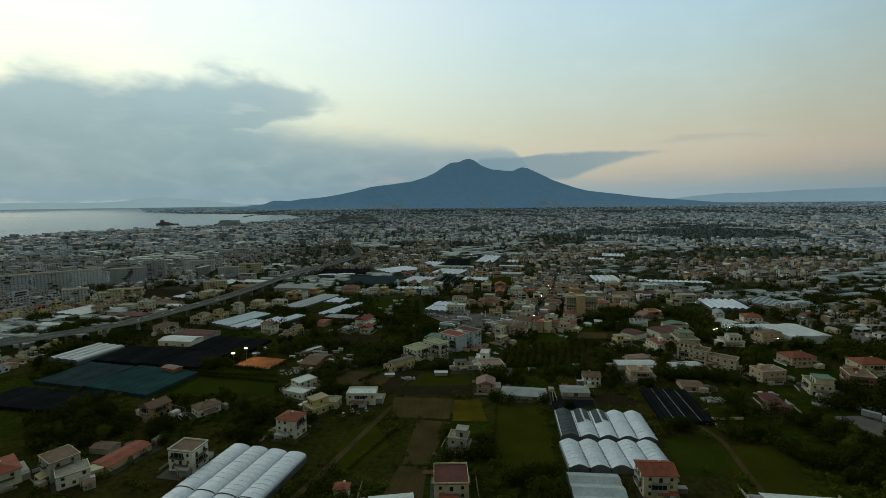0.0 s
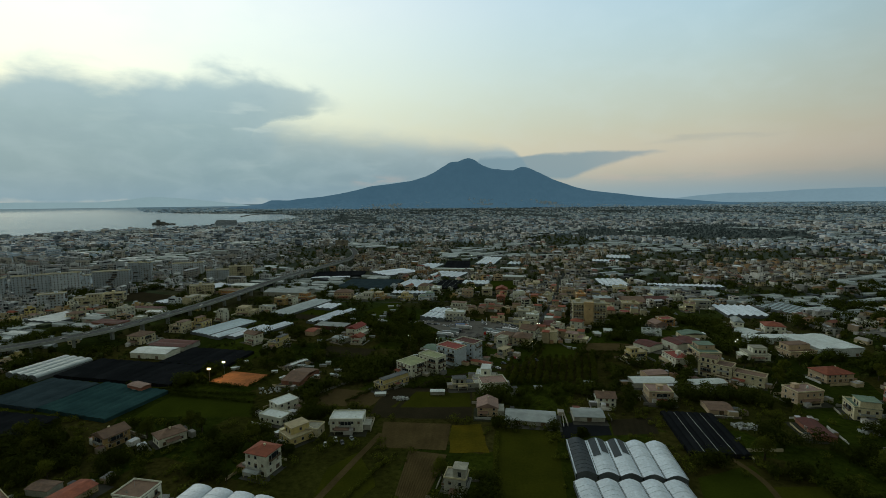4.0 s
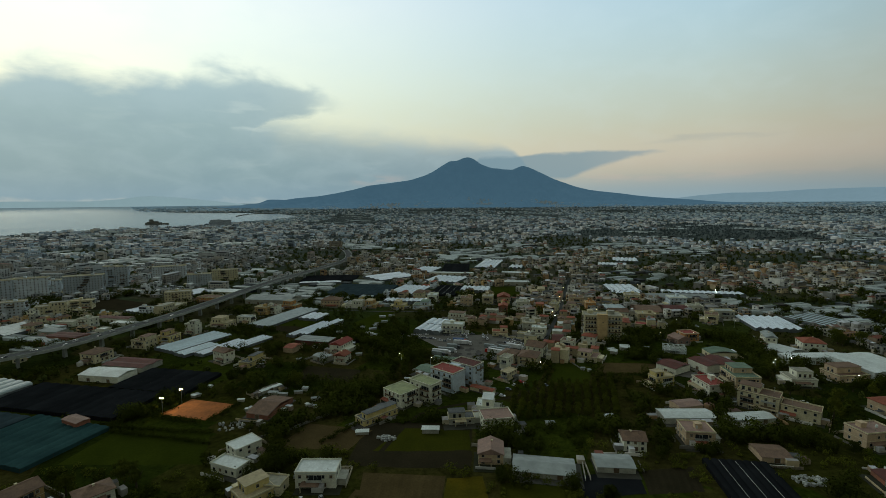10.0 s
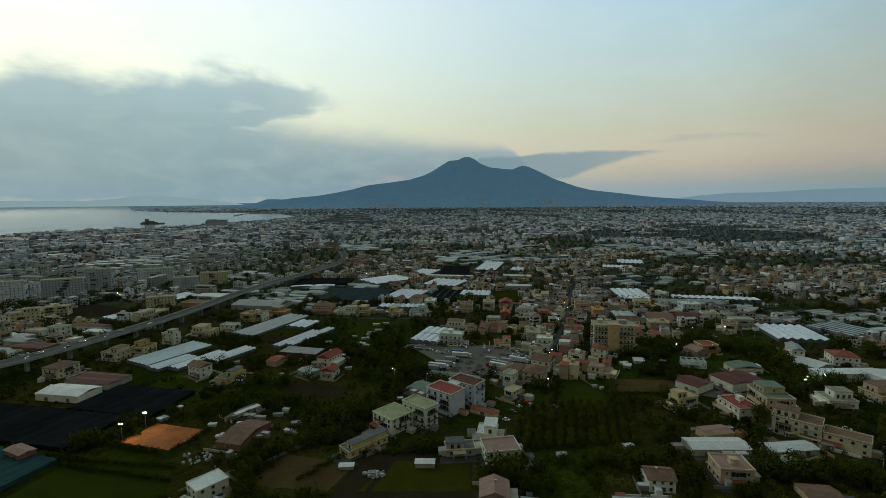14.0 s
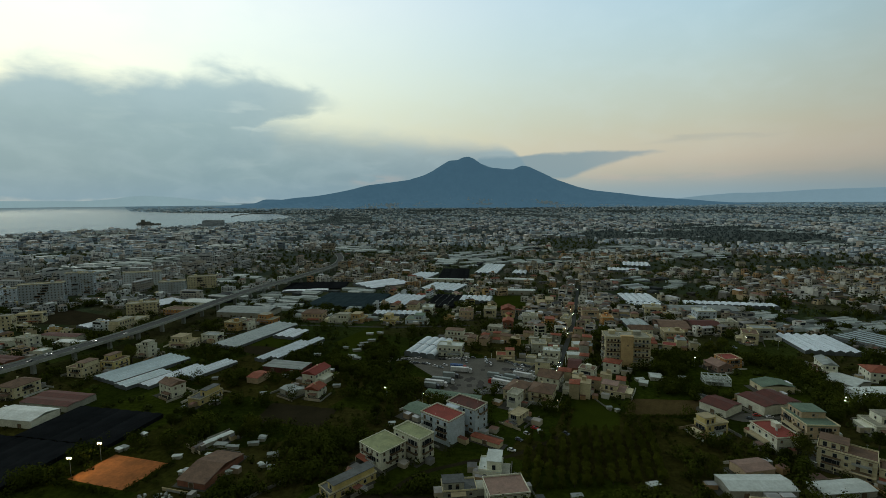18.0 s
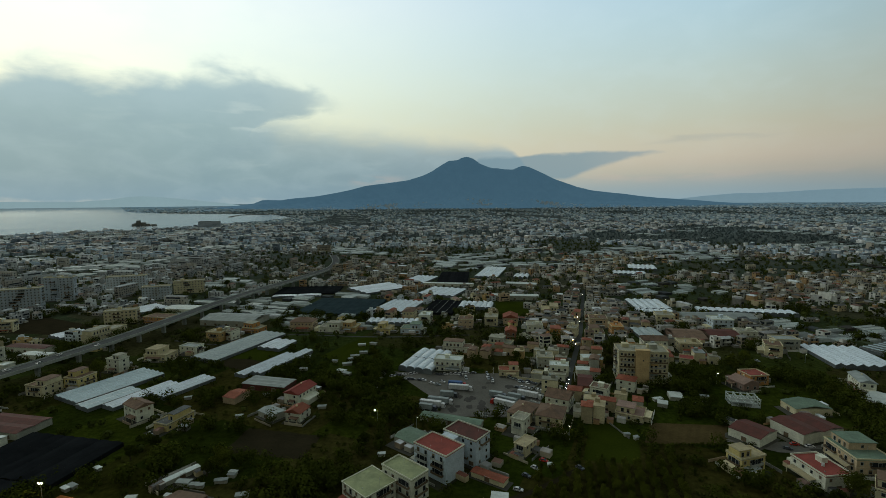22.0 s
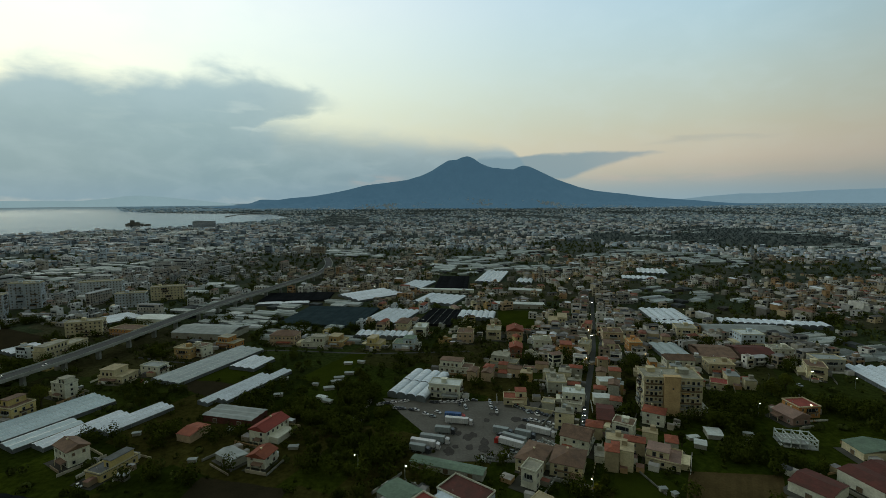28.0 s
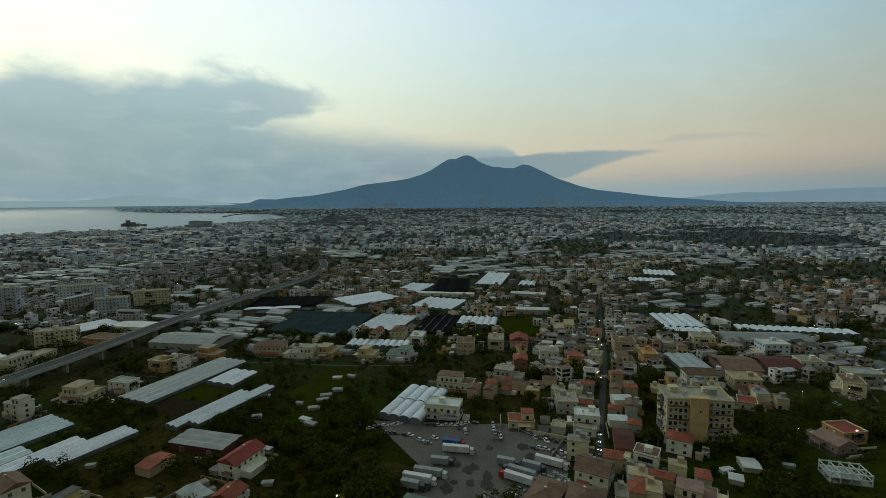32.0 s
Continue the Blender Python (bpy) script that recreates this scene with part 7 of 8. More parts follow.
house(-602.0, 617.0, 42.0, 13.0, 30.9, 26.0, "bluegrey", "terrace", "flat", "tall grey housing block with rows of balconies", balcony=0.6, name="housing_block", category="building")
house(-368.5, 755.8, 30.7, 13.0, 19.8, 16.2, "bluegrey", "terrace", "flat", "plain grey housing block with rows of balconies", balcony=0.6, name="housing_block", category="building")
house(-350.2, 797.4, 36.1, 13.0, 18.4, 16.2, "cream", "terrace", "flat", "plain cream housing block with rows of balconies", balcony=0.6, name="housing_block", category="building")
house(-331.0, 637.0, 28.4, 13.0, 20.9, 13.0, "cream", "terrace", "flat", "plain cream housing block with rows of balconies", balcony=0.6, name="housing_block", category="building")
greenhouse(-100.0, 173.5, 40.0, 70.0, -14.0, 4, label="four-bay plastic tunnel greenhouse with a stepped roof line", blocks=2)

# ---- the viaduct ----
VIADUCT = [(-455, 290), (-395, 338), (-343, 386), (-320, 410), (-306, 431), (-297, 455), (-290, 477), (-284, 498), (-278, 521), (-272, 549), (-267, 582), (-262, 627), (-257, 675), (-247, 735), (-233, 790), (-218, 852), (-203, 925), (-200, 985), (-216, 1070), (-241, 1150)]
deck, spine = ribbon("viaduct_deck", "concrete", VIADUCT, 13.0, 9.6, "long grey concrete road viaduct on piers", "viaduct", 1.3, deck=True)
lane, _ = ribbon("viaduct_road", "deck", VIADUCT, 11.4, 9.62, "grey asphalt carriageway on the viaduct", "road", 0.0, reserve=False)
for side in (-1, 1):
    b = Build()
    for p, q in zip(spine, spine[1:]):
        dirn = (q - p).normalized()
        nrm = Vector((-dirn.y, dirn.x, 0)) * side * 6.2
        mid = (p + q) / 2 + nrm
        b.box(mid.x, mid.y, 9.6, (q - p).length + 0.1, 0.35, 0.95, rot=math.atan2(dirn.y, dirn.x))
    tagged(new("viaduct_barrier", b.mesh("viaduct_barrier", M["concrete"])), "pale concrete barrier along the viaduct", "barrier", "", "structure")
run = 0.0
for p, q in zip(spine, spine[1:]):
    run += (q - p).length
    if run > 27:
        run = 0.0
        dirn = (q - p).normalized()
        root = thing("viaduct_pier", q.x, q.y, math.degrees(math.atan2(dirn.y, dirn.x)), "square concrete viaduct pier with a hammer head", "pier", "viaduct piers")
        part("column", Build().box(0, 0, 0, 2.0, 3.4, 7.2), M["concrete"], root)
        part("cap", Build().box(0, 0, 7.2, 2.2, 9.5, 1.1, taper=-0.0), M["concrete"], root)
for i, (k, off, paint, lit) in enumerate(((14, 2.5, "carwhite", True), (22, -2.5, "cardark", False), (27, 2.5, "carwhite", True), (33, -2.5, "carsilver", False), (36, 2.4, "carwhite", True), (41, -2.5, "cardark", False), (46, 2.5, "carwhite", True), (52, -2.5, "carsilver", False), (58, 2.5, "carwhite", True), (66, -2.5, "carwhite", False))):
    p, q = spine[k], spine[k + 1]
    dirn = (q - p).normalized()
    car(p.x - dirn.y * off, p.y + dirn.x * off, math.degrees(math.atan2(dirn.y, dirn.x)) + (90 if off > 0 else -90), paint, lit, 9.63)

field("net", (51.0, 256.0), (77.5, 258.9), (81.1, 275.0), (54.3, 272.8), label="strip of ground under black sheeting behind the greenhouse", name="covered_field")
field("darksoil", (78.8, 258.9), (102.3, 260.8), (106.5, 278.9), (82.3, 276.1), label="dark crop plot beside the shade nets", rows=7)

# ---- streets and tracks ----
STREET = [(68, 440), (77, 463), (88, 496), (102, 535), (120, 587), (137, 644), (161, 724), (182, 795)]
ribbon("street", "asphalt", STREET, 3.8, 0.10, "narrow asphalt street between houses")
ribbon("track", "soil", [(-84, 140), (-66, 185), (-50, 232), (-40, 262)], 3.2, 0.12, "pale unpaved farm track")
ribbon("track", "soil", [(118, 160), (124, 196), (128, 222), (121, 250)], 2.6, 0.12, "pale unpaved farm track")
ribbon("road", "asphalt", [(-240, 572), (-190, 560), (-150, 588), (-60, 580), (20, 585)], 2.6, 0.08, "asphalt lane along a row of houses", reserve=False)
ribbon("road", "darksoil", [(-36, 290), (-20, 330), (5, 345), (30, 352), (60, 372)], 2.6, 0.09, "narrow earth lane behind the apartment blocks")

# ---- the clay court and its floodlights ----
for (x, y), kind in (((-167.1, 335.4), "lamp_warm"), ((-163.2, 348.2), "lamp_warm")):
    root = thing("floodlight", x, y, 0, "tall lit floodlight mast beside the clay court", "floodlight", "court floodlights")
    part("pole", Build().tube((0, 0, 0), (0, 0, 8.2), 0.13, 0.08, 8), M["hoop"], root)
    part("bracket", Build().box(0, 0, 8.1, 2.1, 0.12, 0.12), M["hoop"], root)
    for sx in (-0.62, 0.62):
        part("lamp_head", Build().tube((sx, 0.12, 8.62), (sx, -0.28, 8.5), 0.34, 0.5, 12, 0).tube((sx, -0.285, 8.5), (sx, -0.34, 8.48), 0.46, 0.4, 12, 1), (M["hoop"], M["lamp_warm"]), root)
    spot = new("floodlight_beam", bpy.data.lights.new("floodlight_beam", "SPOT"))
    spot.data.energy, spot.data.color, spot.data.spot_size, spot.data.shadow_soft_size = 2200, (1.0, 0.83, 0.6), radians(110), 0.4
    spot.matrix_world = look((x + 0.5, y - 0.6, 7.9), (-147, 338, 0))

# ---- the lorry yard and the car park ----
for x, y, r, cab, box, n in ((8.5, 460.3, 80, "carwhite", "trailer", 12.6), (6.5, 466.0, 80, "carred", "carblue", 9.0), (-4.0, 441.0, 76, "carwhite", "greytrailer", 12.6), (-8.5, 436.5, 74, "carwhite", "trailer", 12.6),
                             (33.0, 437.0, 240, "carred", "trailer", 12.6), (35.0, 441.5, 240, "cardark", "greytrailer", 12.6), (31.0, 449.0, 70, "cardark", "greytrailer", 8.0), (42.0, 445.5, 65, "cardark", "greytrailer", 8.0), (50.5, 449.0, 62, "carwhite", "trailer", 12.6), (-11.0, 432.0, 72, "cardark", "greytrailer", 8.0), (1.0, 450.0, 80, "cardark", "greytrailer", 8.0)):
    lorry(x, y, r, cab, box, n, {"carblue": "lorry with a blue tarpaulin body and red cab", "greytrailer": "lorry with a grey tarpaulin trailer in the yard", "trailer": "articulated lorry with a white box trailer in the yard"}[box])
rnd = random.Random(33)
for cx, cy, n, rr in ((-30, 487, 6, 100), (-22, 478, 5, 70), (10, 484, 5, 5), (28, 480, 6, -8), (46, 477, 4, 20), (52, 462, 5, 60), (58, 470, 4, 30), (0, 488, 5, 80), (14, 490, 4, 95)):
    for i in range(n):
        car(cx + (i - n / 2) * 2.7 * math.cos(radians(rr - 80)) + rnd.uniform(-0.4, 0.4) + (2.2 if i > n / 2 else 0), cy + (i - n / 2) * 2.7 * math.sin(radians(rr - 80)) + rnd.uniform(-0.8, 0.8), rr + rnd.uniform(-14, 14), rnd.choice(("cardark", "cardark", "carwhite", "carsilver", "cardark", "carwhite")))
for k in range(26):
    # dark oil stains of uneven outline
    sx, sy, sr = rnd.uniform(2, 46), rnd.uniform(428, 474), rnd.uniform(1.2, 4.2)
    ring = [(sx + sr * (1 + 0.5 * noise.noise(Vector((sx, a * 0.7, 1)))) * math.cos(a / 14 * 6.283) * 0.7, sy + sr * (1 + 0.6 * noise.noise(Vector((sy, a * 0.6, 4)))) * math.sin(a / 14 * 6.283), 0.15 + 0.002 * k) for a in range(14)]
    sheet("oil_stain", ring, [tuple(range(14))], M["stain"], "dark oil stain on the yard", "stain")
car(-10, 472, 60, "carwhite"), car(-6, 469, 72, "carsilver"), car(-3, 474, 60, "carwhite"), car(48, 474, 10, "carsilver"), car(53, 471, 18, "carwhite")
car(44, 482, 20, "carred")
for i in range(5):
    car(30 + i * 4, 428 + i * 3.2, 60 + i * 6, ("carwhite", "carsilver", "cardark")[i % 3])
for i, (x, y) in enumerate(((74.6, 456), (77.0, 463.5), (79.4, 471), (81.8, 478.5), (108, 556), (131, 628), (172, 765))):
    car(x, y, -17.5, "cardark", True, 0.11)
for i, (x, y, r) in enumerate(((-62, 255, 20), (-58, 252, 24), (-54, 256, 30), (-66, 250, 10), (45, 378, 60), (40, 372, 50), (35, 366, 55), (48, 384, 40), (30, 356, 70), (170, 392, 80), (176, 390, 84), (164, 388, 70), (158, 312, 60), (205, 345, 50), (196, 352, 100), (265, 300, 30), (272, 296, 30), (230, 512, 10), (248, 520, 16), (300, 420, 30), (-262, 405, 70), (-258, 400, 70), (-155, 404, 60), (158, 528, 10), (-205, 522, 20), (-200, 519, 22), (60, 372, 40))):
    car(x, y, r, ("carwhite", "cardark", "carsilver", "carwhite", "carred")[i % 5])
for x, y, w, d, n in ((150, 268, 16, 8, 60), (214, 262, 20, 10, 90), (236, 256, 24, 12, 110), (-34, 305, 10, 6, 60), (-120, 318, 16, 10, 26), (-14, 402, 8, 10, 14), (20, 425, 8, 5, 30), (50, 438, 12, 12, 70), (56, 455, 8, 16, 60), (44, 428, 10, 6, 40), (-45, 488, 3, 14, 24), (-110, 330, 14, 6, 20), (150, 440, 10, 6, 12), (-48, 463, 8, 14, 14)):
    heap(x, y, w, d, n)
wall_line("garden_wall", "stone", [(52, 455), (62, 471), (76, 474)], 1.8)
wall_line("garden_wall", "cream", [(44, 480), (60, 473), (74, 468)], 2.0, 0.25, "ochre garden wall along the yard")
wall_line("garden_wall", "stone", [(-105, 300), (-85, 315), (-70, 332)], 1.4)
wall_line("garden_wall", "stone", [(117, 250), (124, 246), (140, 255)], 1.2)
wall_line("garden_wall", "stone", [(86, 421), (92, 398)], 0.8)

# the concrete skeleton of an unfinished house
UX, UY = 174.0, 439.2
root = thing("unfinished_building", UX, UY, -14, "open pale concrete frame of an unfinished house", "building")
take(UX, UY, 17, 11, -14, 2)
for lev in (2.3, 4.5):
    for yy in (-4.8, 0, 4.8):
        part("beam", Build().box(0, yy, lev, 15.4, 0.4, 0.4), M["sheet"], root)
    for xx in (-7.5, -3.75, 0, 3.75, 7.5):
        part("beam", Build().box(xx, 0, lev + 0.01, 0.36, 10.0, 0.36), M["sheet"], root)
for xx in (-7.5, -3.75, 0, 3.75, 7.5):
    for yy in (-4.8, 0, 4.8):
        part("column", Build().box(xx, yy, 0, 0.4, 0.4, 5.2), M["sheet"], root)
part("slab", Build().box(-2, 0, 2.25, 11, 9.4, 0.2), M["concrete"], root)
part("floor_slab", Build().box(0, 0, 0.1, 15.6, 10.4, 0.3), M["concrete"], root)

# the tower block: a tan stair shaft between two wings of deep balconies
tower = house(130.0, 479.5, 31.0, 16.0, -8.0, 20.6, "cream", "terrace", "flat", "six-storey apartment tower block with a tan stair shaft and grey balconies", balcony=0.5, hut=1, name="apartment_tower", category="building", blank=(0,))
part("stair_shaft", Build().box(-1.0, -8.6, 0, 8.4, 3.0, 22.2).box(-1.0, -8.6, 22.2, 9.0, 3.6, 0.4), M["buff"], tower, "tan stair shaft with one small window")
part("window", Build().box(-0.6, -10.12, 15.2, 0.8, 0.06, 1.0), M["darkpane"], tower)
part("roof_hut", Build().box(8.0, 2.0, 20.8, 5.0, 4.2, 2.6).box(8.0, 2.0, 23.4, 5.5, 4.7, 0.2), M["grey"], tower)
part("roof_hut", Build().box(-9.5, 3.0, 20.8, 4.2, 3.8, 2.4).box(-9.5, 3.0, 23.2, 4.7, 4.3, 0.2), M["cream"], tower)
for i in range(6):
    for cx, cw in ((-10.2, 10.0), (9.2, 11.4)):
        for k in range(4):
            me = (DOORS + WINDOWS)[(i * 5 + k * 3 + int(cx)) % len(DOORS + WINDOWS)]
            part(me.name.split(".")[0], me, None, tower, at=(cx + (k - 1.5) * cw / 4.3, -8.0, i * 3.43 + (0.1 if me in DOORS else 1.0)))
        if i:
            short = cw * (0.62 if (i + int(cx)) % 3 == 0 else 0.96)
            bal = part("balcony", Build().box(cx, -8.75, i * 3.43 - 0.12, short, 1.5, 0.2), M["cream"], tower)
            part("railing", railing_mesh(short, 1.5, (i + int(cx)) % 2 == 0), None, bal, at=(cx, -8.0, i * 3.43 + 0.06))
    if i in (1, 3, 4):
        part("awning", Build().solid([(4.4, -8.05, i * 3.43 + 2.75), (9.0, -8.05, i * 3.43 + 2.75), (9.0, -9.5, i * 3.43 + 2.15), (4.4, -9.5, i * 3.43 + 2.15), (4.4, -8.05, i * 3.43 + 2.8), (9.0, -8.05, i * 3.43 + 2.8), (9.0, -9.5, i * 3.43 + 2.2), (4.4, -9.5, i * 3.43 + 2.2)], ((3, 2, 1, 0), (4, 5, 6, 7), (0, 1, 5, 4), (1, 2, 6, 5), (2, 3, 7, 6), (3, 0, 4, 7))), M["ochre" if i == 3 else "greysheet"], tower)

# ---- outbuildings and paved yards round the houses ----
rnd = random.Random(21)
PAVING = palette("yard_paving", [(0.042, 0.044, 0.034), (0.066, 0.066, 0.056), (0.032, 0.034, 0.022), (0.024, 0.028, 0.014), (0.05, 0.05, 0.04)])
yards, sheds = Town(), Town()
for n, (x, y, w, d, rot, h) in enumerate(list(HOUSES)):
    if w > 30 or w < 5:
        continue
    rr = radians(rot)
    c, s = math.cos(rr), math.sin(rr)
    ox, oy = rnd.uniform(-2, 2), rnd.uniform(-4, 1)
    yards.block(x + c * ox - s * oy, y + s * ox + c * oy, w + rnd.uniform(1.5, 4.5), d + rnd.uniform(2, 5), rr, 0, 0.10 + 0.0006 * n, 0, 0)
    for _ in range(rnd.randint(2, 5)):
        side = rnd.randint(0, 3)
        aw, ad, ah = rnd.uniform(2.2, 5.5), rnd.uniform(2.0, 4.2), rnd.uniform(1.9, 3.0)
        gap = rnd.choice((-0.05, -0.05, 1.5, 4.0))
        u = rnd.uniform(-0.45, 0.45)
        px, py = ((u * w, -d / 2 - ad / 2 - gap), (w / 2 + aw / 2 + gap, u * d), (u * w, d / 2 + ad / 2 + gap), (-w / 2 - aw / 2 - gap, u * d))[side]
        q = 2.8 + max(0, gap)
        ex, ey = ((0, -q), (q, 0), (0, q), (-q, 0))[side]
        if is_free(x + c * (px + ex) - s * (py + ey), y + s * (px + ex) + c * (py + ey), 0.5):
            sheds.block(x + c * px - s * py, y + s * px + c * py, aw, ad, rr + rnd.choice((0, 0, 0.15)), 0, ah, 0, 1, rnd.choice((0.0, 0.0, 0.5)))
    for _ in range(3):
        # low walls and fences along the plot
        u = rnd.choice((-1, 1))
        L = rnd.uniform(8, 20)
        px, py, tr = (u * (w / 2 + 4), rnd.uniform(-4, 4), math.pi / 2) if rnd.random() < 0.5 else (rnd.uniform(-4, 4), u * (d / 2 + 4), 0.0)
        qx, qy = x + c * px - s * py, y + s * px + c * py
        if is_free(qx + c * u * 2, qy + s * u * 2, 0.5):
            sheds.block(qx, qy, L, 0.25, rr + tr, 0, rnd.uniform(0.9, 1.7), 0, 0)
sheds.put("outbuildings", (WALLS, ROOFS), "lean-tos, sheds and plot walls crowded round the houses", "outbuildings")
yards.put("yard_paving", (PAVING, PAVING), "worn concrete and earth yards round the houses", "paving")

# ---- the crowded streets of the centre ----
def small_house(x, y, w, d, rot, h, tone):
    """A plain town house: walls, one roof and a few openings on the front."""
    root = thing("house", x, y, rot, ("narrow plastered town house with a flat roof", "small plastered town house with a tiled roof")[tone % 2], "house", "town houses")
    part("wall", Build().box(0, 0, 0, w, d, h), M[("cream", "grey", "white", "peach", "cream", "tan", "ochre", "grey")[tone % 8]], root)
    if tone % 2:
        part("roof", pitched(Build(), w, d, h, min(w, d) * 0.16, ("hip", "gable")[tone % 4 // 2], 0.3), M[("brown", "terracotta", "pink", "brown")[tone % 4]], root)
    else:
        part("roof", Build().box(0, 0, h, w + 0.3, d + 0.3, 0.3).box(w * 0.2, d * 0.2, h + 0.3, 2.6, 2.4, 2.1), M[("terrace", "tan", "greysheet")[tone % 3]], root)
    for k in range(max(1, int(h / 3.1))):
        part(*(("window", WINDOWS[tone % len(WINDOWS)]) if k else ("door", DOORS[tone % 4])), None, root, at=((tone % 3 - 1) * w * 0.22, -d / 2, k * 3.1 + (1.0 if k else 0.05)))


TREE_GAPS = [(65, 556), (100, 535), (193, 650), (90, 562), (186, 579)]
centre, near_count = Town(), 0
for j in range(52):
    for i in range(22):
        y = 418 + j * 7.6 + rnd.uniform(-1.4, 1.4)
        sx = np.interp(y, [p[1] for p in STREET], [p[0] for p in STREET])
        x = sx - 78 + i * 8.6 + rnd.uniform(-1.4, 1.4)
        if y < 520 and x < 62 or x > 235:
            continue
        off = abs(x - sx)
        plan = noise.noise(Vector((x * 0.02, y * 0.02, 4.0)))
        if off < 6.6 or plan < -0.06 + 0.24 * (off > 40) - 0.5 * (off < 18) or rnd.random() < 0.1 or not is_free(x, y, 3.0) or any(math.hypot(x - gx, y - gy) < 10 for gx, gy in TREE_GAPS):
            continue
        w, d = rnd.uniform(6.2, 9.6), rnd.uniform(5.6, 7.8)
        h = rnd.choice((3.0, 3.2, 6.1, 6.3, 6.4, 9.4 if off < 25 else 5.8))
        turn = -17.5 + rnd.uniform(-5, 5) + rnd.choice((0, 0, 90))
        tone = rnd.randint(0, 63)
        if y < 540 and near_count < 50:
            small_house(x, y, w, d, turn, h, tone)
            near_count += 1
        else:
            centre.block(x, y, w, d, radians(turn), 0, h, 0, 1, 1.2 if tone % 2 else 0.0, rim=True)
            centre.panes(x, y, w, d, radians(turn), h, 2, rnd)
            if not tone % 4:
                centre.block(x + 1, y + 1, 2.6, 2.4, radians(turn), h, 2.1, 0, 1)
        if rnd.random() < 0.5:
            centre.block(x + rnd.uniform(3, 5), y - 3, rnd.uniform(2, 4), rnd.uniform(2, 4), radians(turn), 0, rnd.uniform(2, 3), 0, 1)
        take(x, y, w, d, turn, 0)
centre.put("centre_houses", (WALLS, ROOFS, M["glass"]), "crowded plastered houses with flat and tiled roofs in the centre", "houses")

# ---- lamps ----
LAMPS = [(-16, 410, "lamp_white"), (-38, 418, "lamp_white"), (-25, 358, "lamp_white"), (62, 398, "lamp_warm"), (228, 402, "lamp_white"), (223, 396, "lamp_white"), (240, 406, "lamp_white"), (258, 372, "lamp_white"), (150, 556, "lamp_warm"), (176, 470, "lamp_white"),
         (212, 515, "lamp_white"), (243, 521, "lamp_white"), (262, 508, "lamp_white"), (-186, 640, "lamp_white"), (-60, 840, "lamp_white"), (-98, 842, "lamp_white"), (-132, 846, "lamp_white"), (104, 548, "lamp_warm"), (128, 622, "lamp_warm"), (146, 680, "lamp_warm"), (84, 486, "lamp_warm"), (-280, 600, "lamp_white"),
         (-330, 720, "lamp_white"), (-420, 690, "lamp_white"), (-240, 780, "lamp_white"), (205, 470, "lamp_white"), (30, 640, "lamp_warm"), (250, 700, "lamp_warm"), (330, 660, "lamp_white"), (40, 1000, "lamp_white"), (180, 900, "lamp_warm"), (-380, 900, "lamp_white")]
for x, y, kind in LAMPS:
    street_lamp(x, y, (x * 7 + y * 3) % 360, kind, 6.5)

# ---- trees by the houses, then the groves behind ----
rnd = random.Random(5)


def seen(x, y, spread=0.86):
    return y > 125 and abs(x) < (y + 10) * spread + 12


placed = 0
for row in range(12):
    for i in range(14):
        x, y = 30 + row * 5.6 + i * 0.9, 324 + i * 3.5 + row * 0.7
        if is_free(x, y, 1.5):
            tree(x, y, (1, 7, 1)[(row + i) % 3], 0.7 + 0.1 * ((i * 5 + row) % 3), i * 40, "round orchard tree in a planted row", "orchard trees")
            placed += 1
take(62, 347, 74, 54, 6, 0)
tries = 0
while placed < 280 and tries < 9000:
    tries += 1
    y = 128 + 400 * rnd.random() ** 1.25
    x = rnd.uniform(-1, 1) * ((y + 10) * 0.9 + 10)
    if noise.noise(Vector((x * 0.018, y * 0.018, 0))) < -0.22 or not is_free(x, y, 4.0):
        continue
    k = rnd.choice((0, 0, 1, 1, 2, 3, 3, 4, 5, 6, 7, 8, 8))
    tree(x, y, k, rnd.uniform(1.0, 1.9), rnd.uniform(0, 360), {6: "slender dark cypress-like tree", 7: "low leafy bush in the scrub"}.get(k, "dark leafy evergreen tree in the scrub"))
    take(x, y, 3, 3, 0, 0)
    placed += 1


